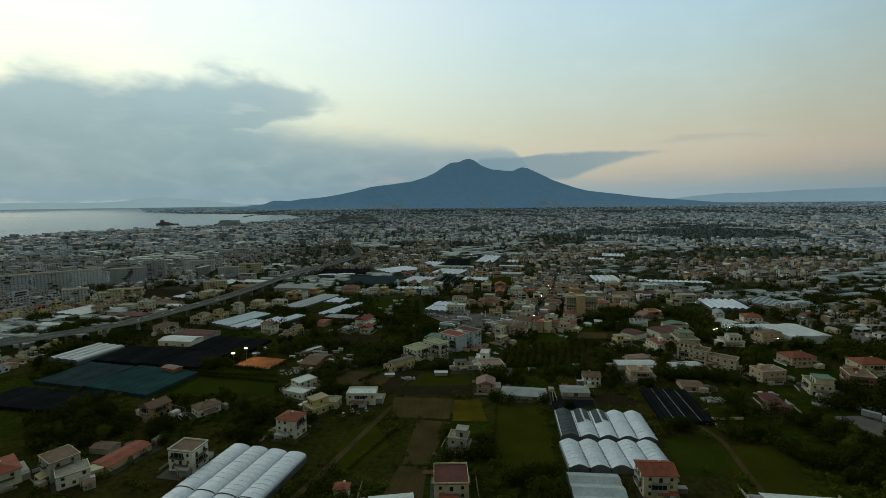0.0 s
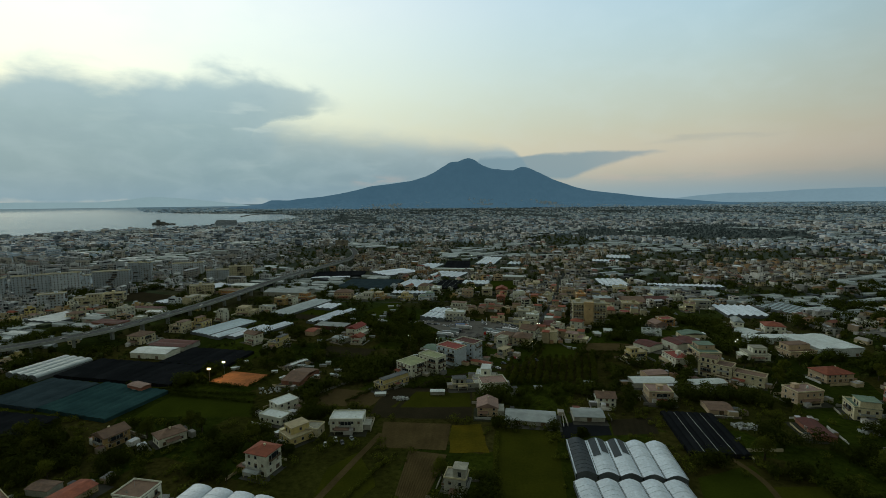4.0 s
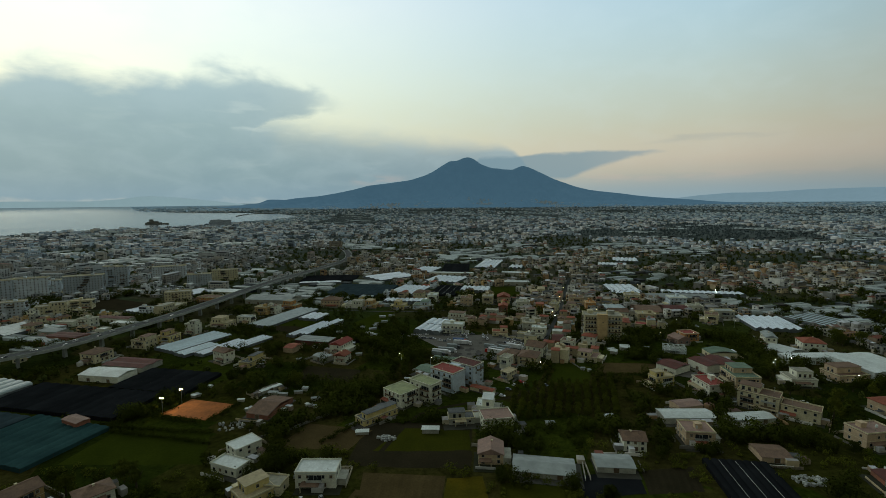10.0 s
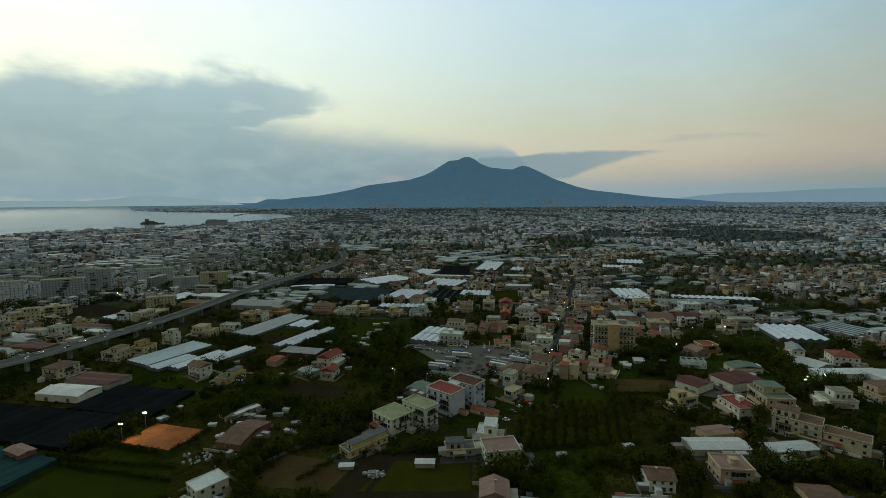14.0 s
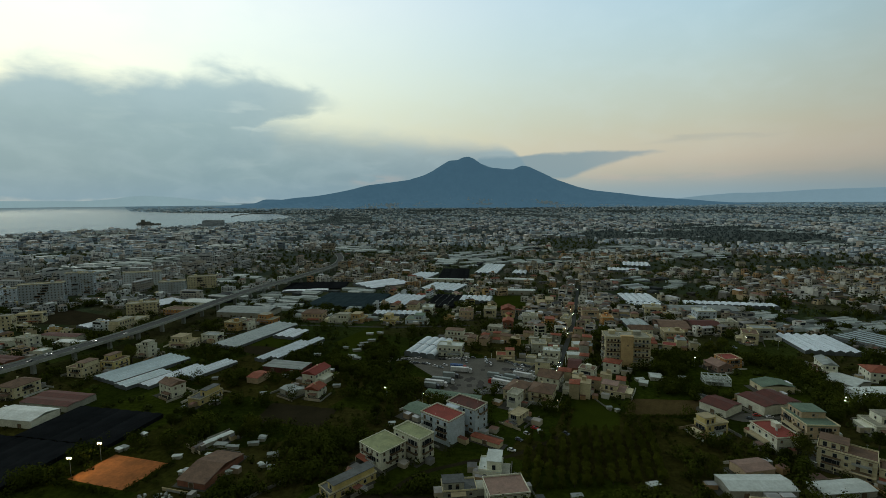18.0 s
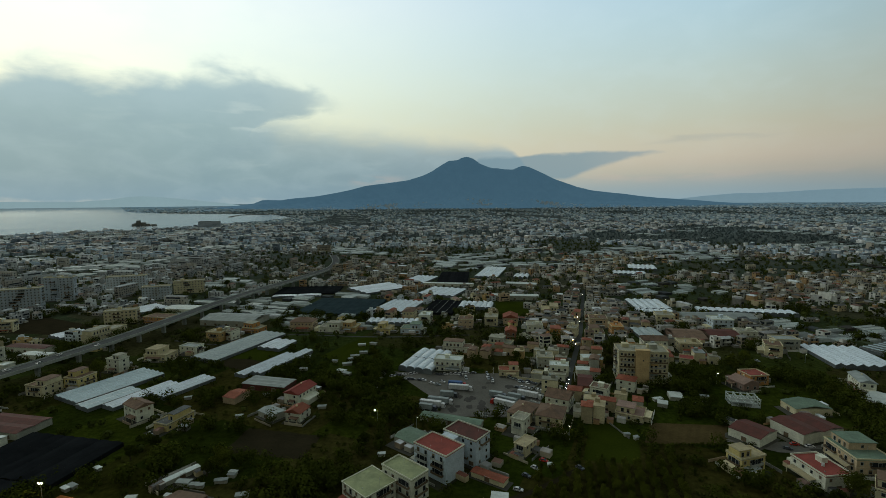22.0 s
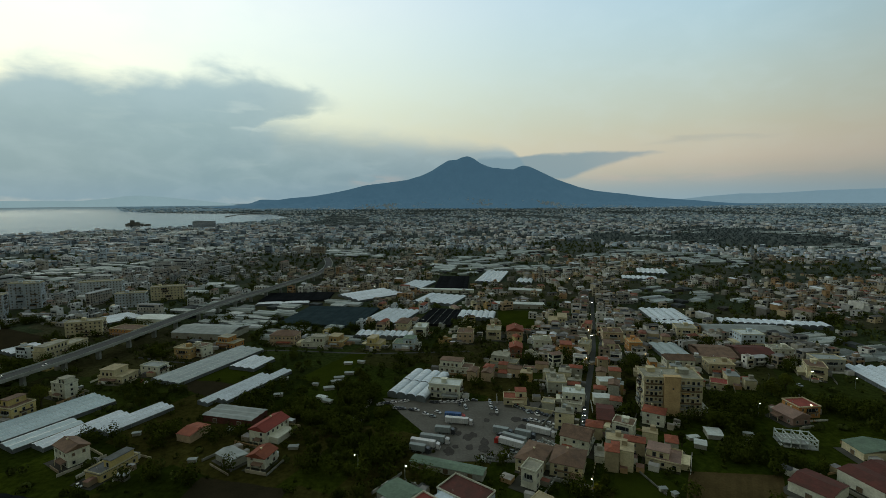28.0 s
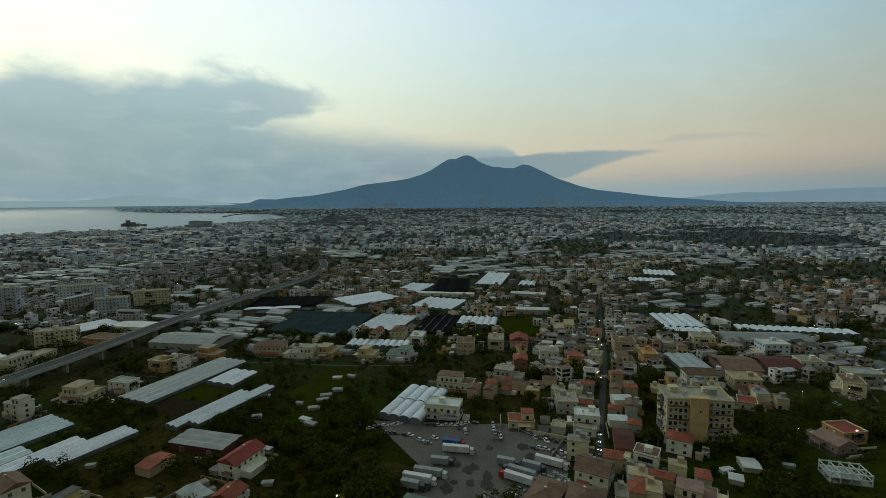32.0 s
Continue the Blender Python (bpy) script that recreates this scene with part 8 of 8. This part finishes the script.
def grove(name, spots, leaves, leaf, mat, label):
    """Many crowns of loose leaf sprays in one mesh: spots of x, y, radius, height."""
    g = np.random.default_rng(7)
    s = np.repeat(np.array(spots), leaves, 0)
    n = len(s)
    v = g.normal(size=(n, 3))
    v /= np.linalg.norm(v, axis=1)[:, None]
    lump = 1 + 0.35 * np.sin(v[:, 0] * 5 + s[:, 0]) * np.sin(v[:, 1] * 5 + s[:, 1] * 1.7)
    rad = g.uniform(0.55, 1.0, n) * lump
    c = np.stack([s[:, 0] + v[:, 0] * s[:, 2] * rad, s[:, 1] + v[:, 1] * s[:, 2] * rad, s[:, 3] * 0.52 + v[:, 2] * s[:, 3] * 0.48 * np.minimum(rad, 1.08)], 1)
    c[:, 2] = np.maximum(c[:, 2], 0.15)
    t = g.normal(size=(n, 3))
    t /= np.linalg.norm(t, axis=1)[:, None]
    nn = v + 0.28 * g.normal(size=(n, 3)) + np.array((0, 0, 0.35))
    u = np.cross(nn, t)
    u /= np.linalg.norm(u, axis=1)[:, None]
    t = np.cross(u, nn)
    t /= np.linalg.norm(t, axis=1)[:, None]
    size = leaf * g.uniform(0.6, 1.5, n)[:, None] * (s[:, 2] / np.median(s[:, 2]))[:, None] ** 0.5
    q = np.stack([c - t * size, c + u * size * 0.8, c + t * size, c - u * size * 0.8], 1).reshape(-1, 3)
    return many(name, q, np.arange(4 * n).reshape(-1, 4), [mat], None, label, "trees")


def many(name, verts, quads, mats, slots, label, category):
    verts, quads = np.asarray(verts, float), np.asarray(quads)
    me = bpy.data.meshes.new(name)
    me.vertices.add(len(verts))
    me.vertices.foreach_set("co", verts.ravel())
    k = quads.shape[1]
    me.loops.add(quads.size)
    me.loops.foreach_set("vertex_index", quads.ravel().astype(np.int32))
    me.polygons.add(len(quads))
    me.polygons.foreach_set("loop_start", np.arange(0, quads.size, k, dtype=np.int32))
    for m in mats:
        me.materials.append(m)
    if slots is not None:
        me.polygons.foreach_set("material_index", np.asarray(slots, np.int32))
    me.update(calc_edges=True)
    me.validate()
    return tagged(new(name, me), label, category, "", "stuff")


masses, tries = [], 0
GROVES = [(-54, 501), (-56, 483), (-72, 462), (-50, 451), (-76, 432), (-141, 444), (-117, 451), (-179, 448), (-123, 565), (-113, 492), (-60, 454), (-45, 489), (65, 556), (100, 535), (246, 547), (164, 476), (157, 457), (182, 472), (149, 437), (193, 650), (131, 439), (-84, 476), (-89, 294), (-79, 313), (-95, 271), (-157, 304), (-208, 228), (-184, 233), (-159, 233), (-47, 356), (-214, 245), (151, 250), (177, 249), (182, 227), (319, 488), (25, 302), (116, 238), (-181, 332), (-133, 366), (-105, 406), (-64, 355), (-61, 421), (-104, 372), (133, 355), (92, 360), (138, 390), (229, 403), (65, 334), (219, 480), (200, 507)]
for gx, gy in GROVES + TREE_GAPS:
    for _ in range(9):
        x, y = gx + rnd.gauss(0, 6.5), gy + rnd.gauss(0, 6.5)
        if is_free(x, y, 4.2):
            h = rnd.uniform(6, 10)
            masses.append((x, y, h * rnd.uniform(0.4, 0.52), h))
while len(masses) < 2300 and tries < 60000:
    tries += 1
    y = 125 + 560 * rnd.random() ** 1.1
    x = rnd.uniform(-1, 1) * ((y + 10) * 0.9 + 10)
    big = noise.noise(Vector((x * 0.018, y * 0.018, 0))) + 0.6 * noise.noise(Vector((x * 0.05, y * 0.05, 3)))
    if big > 0.10 and is_free(x, y, 3.2):
        h = rnd.uniform(4.5, 8.5) * (0.8 + min(0.5, big))
        masses.append((x, y, h * rnd.uniform(0.42, 0.58), h))
HEDGES = [((-171, 329.5), (-139, 321.5), 3.2), ((-134.5, 323), (-126.5, 345), 3.0), ((-172, 334), (-190, 318), 2.4), ((-188, 317), (-126, 310), 2.6), ((-180, 312), (-122, 300), 2.4), ((-168, 356), (-176, 372), 2.6), ((-52, 196), (-34, 236), 2.2), ((-44, 322), (8, 323), 2.4), ((12, 192), (20, 262), 1.8), ((-66, 300), (-44, 330), 2.6), ((60, 376), (74, 420), 2.2), ((95, 391), (150, 391), 2.0)]
spots, tries = [], 0
while len(spots) < 4200 and tries < 60000:
    tries += 1
    y = 125 + 560 * rnd.random() ** 1.1
    x = rnd.uniform(-1, 1) * ((y + 10) * 0.9 + 10)
    if is_free(x, y, 1.8):
        big = noise.noise(Vector((x * 0.018, y * 0.018, 0)))
        if big < -0.15 and rnd.random() < 0.85:
            continue
        h = rnd.uniform(1.0, 2.6) if rnd.random() < 0.5 else rnd.uniform(2.4, 4.2)
        spots.append((x, y, h * rnd.uniform(0.6, 0.95), h))
for (ax, ay), (bx, by), tall in HEDGES:
    # clipped rows round the court and along the fields
    n = int(math.hypot(bx - ax, by - ay) / 1.5)
    for i in range(n + 1):
        h = tall * rnd.uniform(0.8, 1.2)
        spots.append((ax + (bx - ax) * i / n + rnd.uniform(-0.5, 0.5), ay + (by - ay) * i / n + rnd.uniform(-0.5, 0.5), h * rnd.uniform(0.42, 0.6), h))
grove("scrub", [s for s in spots if s[1] < 300], 110, 0.24, M["leaf"], "dense dark scrub, hedges and garden shrubs")
grove("scrub", [s for s in spots if s[1] >= 300], 50, 0.34, M["leafdark"], "dense dark scrub among the houses")
grove("grove", [s for s in masses if s[1] < 300], 420, 0.29, M["leafdark"], "dark rounded trees standing in dense groves")
grove("grove", [s for s in masses if s[1] >= 300], 230, 0.40, M["leafdark"], "dark rounded trees in groves among the houses")

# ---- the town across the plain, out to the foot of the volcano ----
# cooler, paler tones: the far town's haze is put into its base colours
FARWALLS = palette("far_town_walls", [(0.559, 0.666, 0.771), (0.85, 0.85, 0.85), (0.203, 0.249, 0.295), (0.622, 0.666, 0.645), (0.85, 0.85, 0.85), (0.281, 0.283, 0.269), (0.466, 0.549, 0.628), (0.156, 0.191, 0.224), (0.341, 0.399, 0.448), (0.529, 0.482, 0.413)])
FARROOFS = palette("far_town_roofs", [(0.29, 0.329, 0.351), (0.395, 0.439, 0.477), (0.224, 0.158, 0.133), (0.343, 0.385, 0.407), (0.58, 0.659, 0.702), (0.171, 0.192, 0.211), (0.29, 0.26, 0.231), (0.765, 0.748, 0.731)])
COASTWALLS = palette("coast_town_walls", [(0.412, 0.426, 0.419), (0.510, 0.530, 0.529), (0.323, 0.340, 0.338), (0.412, 0.398, 0.346), (0.588, 0.615, 0.620), (0.334, 0.312, 0.274), (0.392, 0.417, 0.419), (0.255, 0.275, 0.282)])
COASTROOFS = palette("coast_town_roofs", [(0.295, 0.31, 0.317), (0.358, 0.373, 0.38), (0.21, 0.148, 0.124), (0.327, 0.342, 0.341), (0.45, 0.482, 0.496), (0.217, 0.233, 0.24), (0.272, 0.249, 0.225), (0.543, 0.579, 0.578)])


rnd = random.Random(11)
mid, low, nets, woods = Town(), Town(), Town(), []
far_mid, horizon, hamlets, coastal = Town(), Town(), Town(), Town()
singles = []
# towards the horizon the painted haze is bluer still
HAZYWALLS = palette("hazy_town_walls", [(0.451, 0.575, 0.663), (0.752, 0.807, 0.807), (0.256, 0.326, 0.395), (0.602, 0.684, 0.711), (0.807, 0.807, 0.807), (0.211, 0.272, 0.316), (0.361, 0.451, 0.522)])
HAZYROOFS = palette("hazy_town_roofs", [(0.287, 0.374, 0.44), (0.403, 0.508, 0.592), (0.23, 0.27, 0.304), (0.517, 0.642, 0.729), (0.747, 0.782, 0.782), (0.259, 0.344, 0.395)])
PANE = M["glass"]


def density(x, y):
    """How built-up the plain is: clusters along streets, more towards the coast and the far towns."""
    d = math.hypot(x - EYE[0], y - EYE[1])
    n = noise.noise(Vector((x * 0.0045, y * 0.0045, 2.0))) + 0.5 * noise.noise(Vector((x * 0.011, y * 0.011, 5.0)))
    coast = max(0.0, min(1.0, (-x - 0.28 * y + 150) / 500))
    away = max(0.0, min(1.0, (d - 800) / 1800))
    centre = math.exp(-((x - 0.31 * y + 70) / 110) ** 2 - ((y - 720) / 260) ** 2)
    return 0.34 + 1.2 * n + 0.5 * coast + 0.25 * away + 0.3 * centre + 0.35 * max(0.0, min(1.0, (x - 0.5 * y) / 150)) * (y > 480)


def fill(d0, d1, step):
    """One belt of the town on a jittered, locally turned grid."""
    half = d1 * 1.05
    k = int(half / step) + 1
    for i in range(-k, k + 1):
        for j in range(0, k + 1):
            x = (i + rnd.uniform(-0.32, 0.32)) * step
            y = (j + rnd.uniform(-0.32, 0.32)) * step + EYE[1]
            off = (x - EYE[0], y - EYE[1])
            d = math.hypot(*off)
            if not d0 <= d < d1 or abs(x) > y * 1.02 + 40:
                continue
            if in_sea(x, y) or not is_free(x, y, step * 0.42):
                continue
            turn = radians(-14 if x < 0 else 17) + 0.25 * noise.noise(Vector((x * 0.003, y * 0.003, 9))) + rnd.choice((0, 0, math.pi / 2)) + rnd.uniform(-0.06, 0.06)
            b = density(x, y)
            if (y < 545 and abs(x) < 330) or (y < 600 and -255 < x < 35):
                if rnd.random() < 0.4 and y > 330:
                    woods.append((x, y, rnd.uniform(1.5, 2.8), rnd.uniform(2.5, 6)))
                continue
            kind = noise.noise(Vector((x * 0.006 + 40, y * 0.006, 7.7))) + 0.25 * (rnd.random() - 0.5)
            if kind > (0.24 if d < 1500 else 0.34) and d < 5200:
                # greenhouses and sheds, in ridged strips
                if rnd.random() < 0.42:
                    bays = rnd.randint(2, 5)
                    w, ln = min(26, step) * rnd.uniform(0.5, 1.1), min(70, step * rnd.uniform(0.9, 2.4))
                    base = turn if turn < 1 else turn - math.pi / 2
                    for q in range(bays):
                        o = (q + 0.5 - bays / 2) * w / bays
                        low.block(x - math.sin(base) * o, y + math.cos(base) * o, ln, w / bays, base, 0, 2.4, 0, 0, cut=0.9, ridge=1.04)
                    take(x, y, ln, w, math.degrees(base), 0)
                elif rnd.random() < 0.3:
                    nets.block(x, y, step * rnd.uniform(0.7, 1.1), step * rnd.uniform(0.6, 0.9), turn, 0, 2.8, 0, 0)
                    take(x, y, step * 0.8, step * 0.7, math.degrees(turn), 0)
                elif rnd.random() < 0.5:
                    woods.append((x, y, 2.5, rnd.uniform(3, 6)))
                continue
            if rnd.random() < (b if d < 1500 else (0.12 + 0.42 * b) * (noise.noise(Vector((x * 0.0022, y * 0.0009, 31.0))) < 0.22)):
                scale = max(0.82, step / 25)
                w, dd = rnd.choice((8, 10, 11, 12, 13, 16, 21)) * scale * rnd.uniform(0.75, 1.05), rnd.uniform(6, 8.5) * scale
                if d > 1500:
                    w, dd = rnd.uniform(9, 21) * max(1.0, step / 48), rnd.uniform(8, 13) * max(1.0, step / 48)
                h = rnd.choice((3.0, 3.1, 3.2, 3.4, 6.0, 6.2, 6.3, 9.0)) if d < 1500 else rnd.choice((3.2, 4, 6, 6.5, 7, 9, 9.5, 12)) * rnd.uniform(0.9, 1.1)
                if d > 650 and x < -120 and rnd.random() < 0.01 + 0.05 * max(0.0, min(1.0, (-x - 0.3 * y + 100) / 400)) * (d < 2300):
                    h, w = rnd.uniform(12, 19), rnd.uniform(16, 34)
                ridge = rnd.uniform(1.4, 2.2) * min(scale, 1.5) if rnd.random() < 0.34 else 0.0
                if d < 1100:
                    # yard walls, lean-tos and sheds beside the house
                    for _ in range(rnd.randint(0, 3)):
                        aw = rnd.uniform(2, 5)
                        mid.block(x + rnd.uniform(-0.75, 0.75) * step, y + rnd.uniform(-0.75, 0.75) * step, aw, rnd.uniform(2, 4), turn, 0, rnd.uniform(1.6, 3.0), 0, 1)
                if d < 700 and len(singles) < 100:
                    # the nearest ones stand as houses of their own
                    wall = rnd.choice(("white", "cream", "grey", "peach", "tan", "ochre", "bluewhite", "cream", "yellow"))
                    roof = rnd.choice(("terracotta", "brown", "pink")) if ridge else rnd.choice(("terrace", "tan", "tar", "greysheet", "terrace"))
                    home = thing("house", x, y, math.degrees(turn), "%s plastered house with a %s roof" % ({"bluewhite": "cool white", "tan": "sandy"}.get(wall, wall), {"terracotta": "low terracotta tile", "brown": "low brown tile", "pink": "faded pink tile", "terrace": "flat concrete", "tan": "flat tan", "tar": "dark flat bitumen", "greysheet": "grey fibre-cement"}[roof]), "house", "houses of the plain")
                    one = Town()
                    one.block(0, 0, w, dd, 0, 0, h, 0, 1, ridge, rim=True)
                    if not ridge:
                        one.block(rnd.uniform(-0.2, 0.2) * w, rnd.uniform(0, 0.2) * dd, 3.2, 2.8, 0, h - 0.3, 2.4, 0, 1)
                    one.panes(0, 0, w, dd, 0, h, 2, rnd)
                    one.parts(home, ("wall", "roof", "windows"), (M[wall], M[roof], M["glass"]))
                    singles.append(home)
                    continue
                t = (coastal if x < -150 - 0.12 * y else mid) if d < 1250 else far_mid if d < 2900 else horizon
                t.block(x, y, w, dd, turn, 0, h, 0, 1, ridge, rim=d < 1250)
                if not ridge and d < 1600 and rnd.random() < 0.5:
                    t.block(x + rnd.uniform(-2, 2), y + rnd.uniform(-1, 2), 3.4, 3.0, turn, h, 2.3, 0, 1)
                    if rnd.random() < 0.5:
                        t.block(x + math.cos(turn) * w * 0.55, y + math.sin(turn) * w * 0.55, w * 0.5, dd * 0.8, turn, 0, h * 0.5, 0, 1)
                if d < 1250 or (h > 11 and d < 2300):
                    t.panes(x, y, w, dd, turn, h, 2, rnd)
                if rnd.random() < 0.55:
                    woods.append((x + rnd.uniform(-1, 1) * step * 0.6, y + rnd.uniform(-1, 1) * step * 0.6, 2.2 * scale, rnd.uniform(3, 7) * min(scale, 1.6)))
            else:
                for _ in range(2 if step < 60 or d > 1500 else 1):
                    if rnd.random() < 0.5:
                        woods.append((x + rnd.uniform(-1, 1) * step * 0.5, y + rnd.uniform(-1, 1) * step * 0.5, rnd.uniform(1.8, 3.4) * max(1, step / 26), rnd.uniform(3, 8) * max(1.0 if d < 1500 else 1.25, min(step / 30, 1.3))))


fill(300, 620, 11.5)
fill(620, 900, 14)
fill(900, 1500, 16.5)
fill(1500, 2600, 19)
fill(2600, 4200, 27)
fill(4200, 7000, 44)
fill(7000, 10500, 80)
fill(10500, 15000, 190)
for _ in range(1100):
    # hamlets climbing the lowest slopes of the volcano
    a, u = rnd.uniform(-0.36, 0.42), -rnd.uniform(0.52, 0.68) ** 0.9
    if noise.noise(Vector((a * 22, u * 14, 1))) < -0.05:
        continue
    crest = np.interp(a, *np.array(vesuvius).T) * 13000 + 120
    d = 13000 + u * 6500
    z = -30 + (crest + 30) * (1 - abs(u)) ** 2.2
    if z > 0:
        hamlets.block(EYE[0] + d * math.sin(a), EYE[1] + d * math.cos(a), rnd.uniform(12, 30), 12, -a, z - 30, 30 + rnd.uniform(4, 12), 0, 1)
hamlets.put("slope_hamlets", (M["bluewhite"], M["bluewhite"]), "pale specks of hamlets on the lowest slopes of the volcano", "houses")
mid.put("town_houses", (WALLS, ROOFS, PANE), "dense town of plastered houses with flat roofs and terraces", "houses")
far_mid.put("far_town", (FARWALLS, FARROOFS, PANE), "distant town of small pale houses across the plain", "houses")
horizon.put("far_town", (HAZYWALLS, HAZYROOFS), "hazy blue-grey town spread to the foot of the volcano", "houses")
coastal.put("coast_houses", (COASTWALLS, COASTROOFS, PANE), "crowded pale grey houses and flats towards the coast", "houses")
low.put("far_greenhouses", (SHEDS,), "rows of pale greenhouse and shed roofs across the plain", "greenhouses")
nets.put("far_shade_nets", (NETS,), "dark shade-net fields across the plain", "shade nets")
ww = np.array(woods)
dw = np.hypot(ww[:, 0] - EYE[0], ww[:, 1] - EYE[1])


def far_grove(name, keep, leaves, leaf, label, mat="leaffar"):
    g = np.random.default_rng(3)
    s = np.repeat(ww[keep], leaves, 0)
    n = len(s)
    v = g.normal(size=(n, 3))
    v /= np.linalg.norm(v, axis=1)[:, None]
    c = np.stack([s[:, 0] + v[:, 0] * s[:, 2], s[:, 1] + v[:, 1] * s[:, 2], s[:, 3] * (0.5 + 0.45 * v[:, 2])], 1)
    t = np.cross(v, g.normal(size=(n, 3)))
    t /= np.linalg.norm(t, axis=1)[:, None]
    u = np.cross(v, t)
    size = leaf * s[:, 2:3] * g.uniform(0.5, 1.2, n)[:, None]
    q = np.stack([c - t * size, c + u * size, c + t * size, c - u * size], 1).reshape(-1, 3)
    return many(name, far(q), np.arange(4 * n).reshape(-1, 4), [M[mat]], None, label, "trees")


far_grove("far_trees", dw < 1500, 22, 0.46, "trees scattered between the houses of the plain")
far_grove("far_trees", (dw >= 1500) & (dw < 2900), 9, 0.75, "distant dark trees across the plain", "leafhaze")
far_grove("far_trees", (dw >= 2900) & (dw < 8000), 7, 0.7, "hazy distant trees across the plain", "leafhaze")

# ---- landmarks by the shore ----
def shore_thing(name, x, y, rot, label, category):
    """A far thing drawn nearer along its line of sight, and smaller by as much, like the land under it."""
    root = thing(name, x, y, rot, label, category)
    p, q = far(np.array([(x, y, 0.0), (x + 1, y, 0.0)]))
    root.location, k = p, float(np.linalg.norm(q - p))
    k = float(np.linalg.norm(p[:2] - np.array(EYE[:2])) / math.hypot(x - EYE[0], y - EYE[1]))
    root.scale = (k, k, k)
    return root


root = shore_thing("harbour_building", -1145.0, 2420.0, 22, "large grey block of a building by the shore", "building")
part("wall", Build().box(0, 0, 0, 96, 40, 34).box(-20, 0, 34, 40, 30, 4), M["bluegrey"], root)
bands = Build()
for i in range(8):
    bands.box(0, 0, 2.5 + i * 4, 96.4, 40.4, 1.2)
part("window_band", bands, M["glass"], root)
part("roof", Build().box(0, 0, 34.02, 97, 41, 0.8), M["tar"], root)
root = shore_thing("rock_islet", -1700.0, 2777.0, 10, "small dark rock islet off the shore with an old stone tower", "island")
isle = Build()
for i in range(26):
    a = i * 2.4
    rr = 5.2 * (i % 7)
    isle.box(rr * 1.9 * math.cos(a), rr * 0.8 * math.sin(a), -2, rnd.uniform(14, 34), rnd.uniform(8, 18), rnd.uniform(7, 14), 0, 1.5, a)
part("rock", isle, M["stone"], root)
part("tower", Build().box(-22, 0, 5, 20, 12, 22, taper=0.8).box(2, 0, 5, 26, 11, 13).box(-38, 0, 5, 14, 10, 9), M["stone"], root)
part("battlement", Build().box(-22, 0, 27, 19.5, 11.5, 1.8), M["stone"], root)
mole = Build()
mole_line = [(EYE[0] + d * math.sin(a), EYE[1] + d * math.cos(a)) for a, d in ((-0.431, 4500), (-0.413, 5150), (-0.392, 5400), (-0.36, 5300))]
for (ax, ay), (bx, by) in zip(mole_line, mole_line[1:]):
    mole.box((ax + bx) / 2, (ay + by) / 2, 0.8, math.hypot(bx - ax, by - ay), 16, 4.5, 0, 1, math.atan2(by - ay, bx - ax))
ms = bpy.data.meshes.new("breakwater")
ms.from_pydata(far(np.array(mole.v)).tolist(), [], mole.f)
ms.materials.append(M["stone"])
tagged(new("breakwater", ms), "long low harbour breakwater", "breakwater", "", "structure")
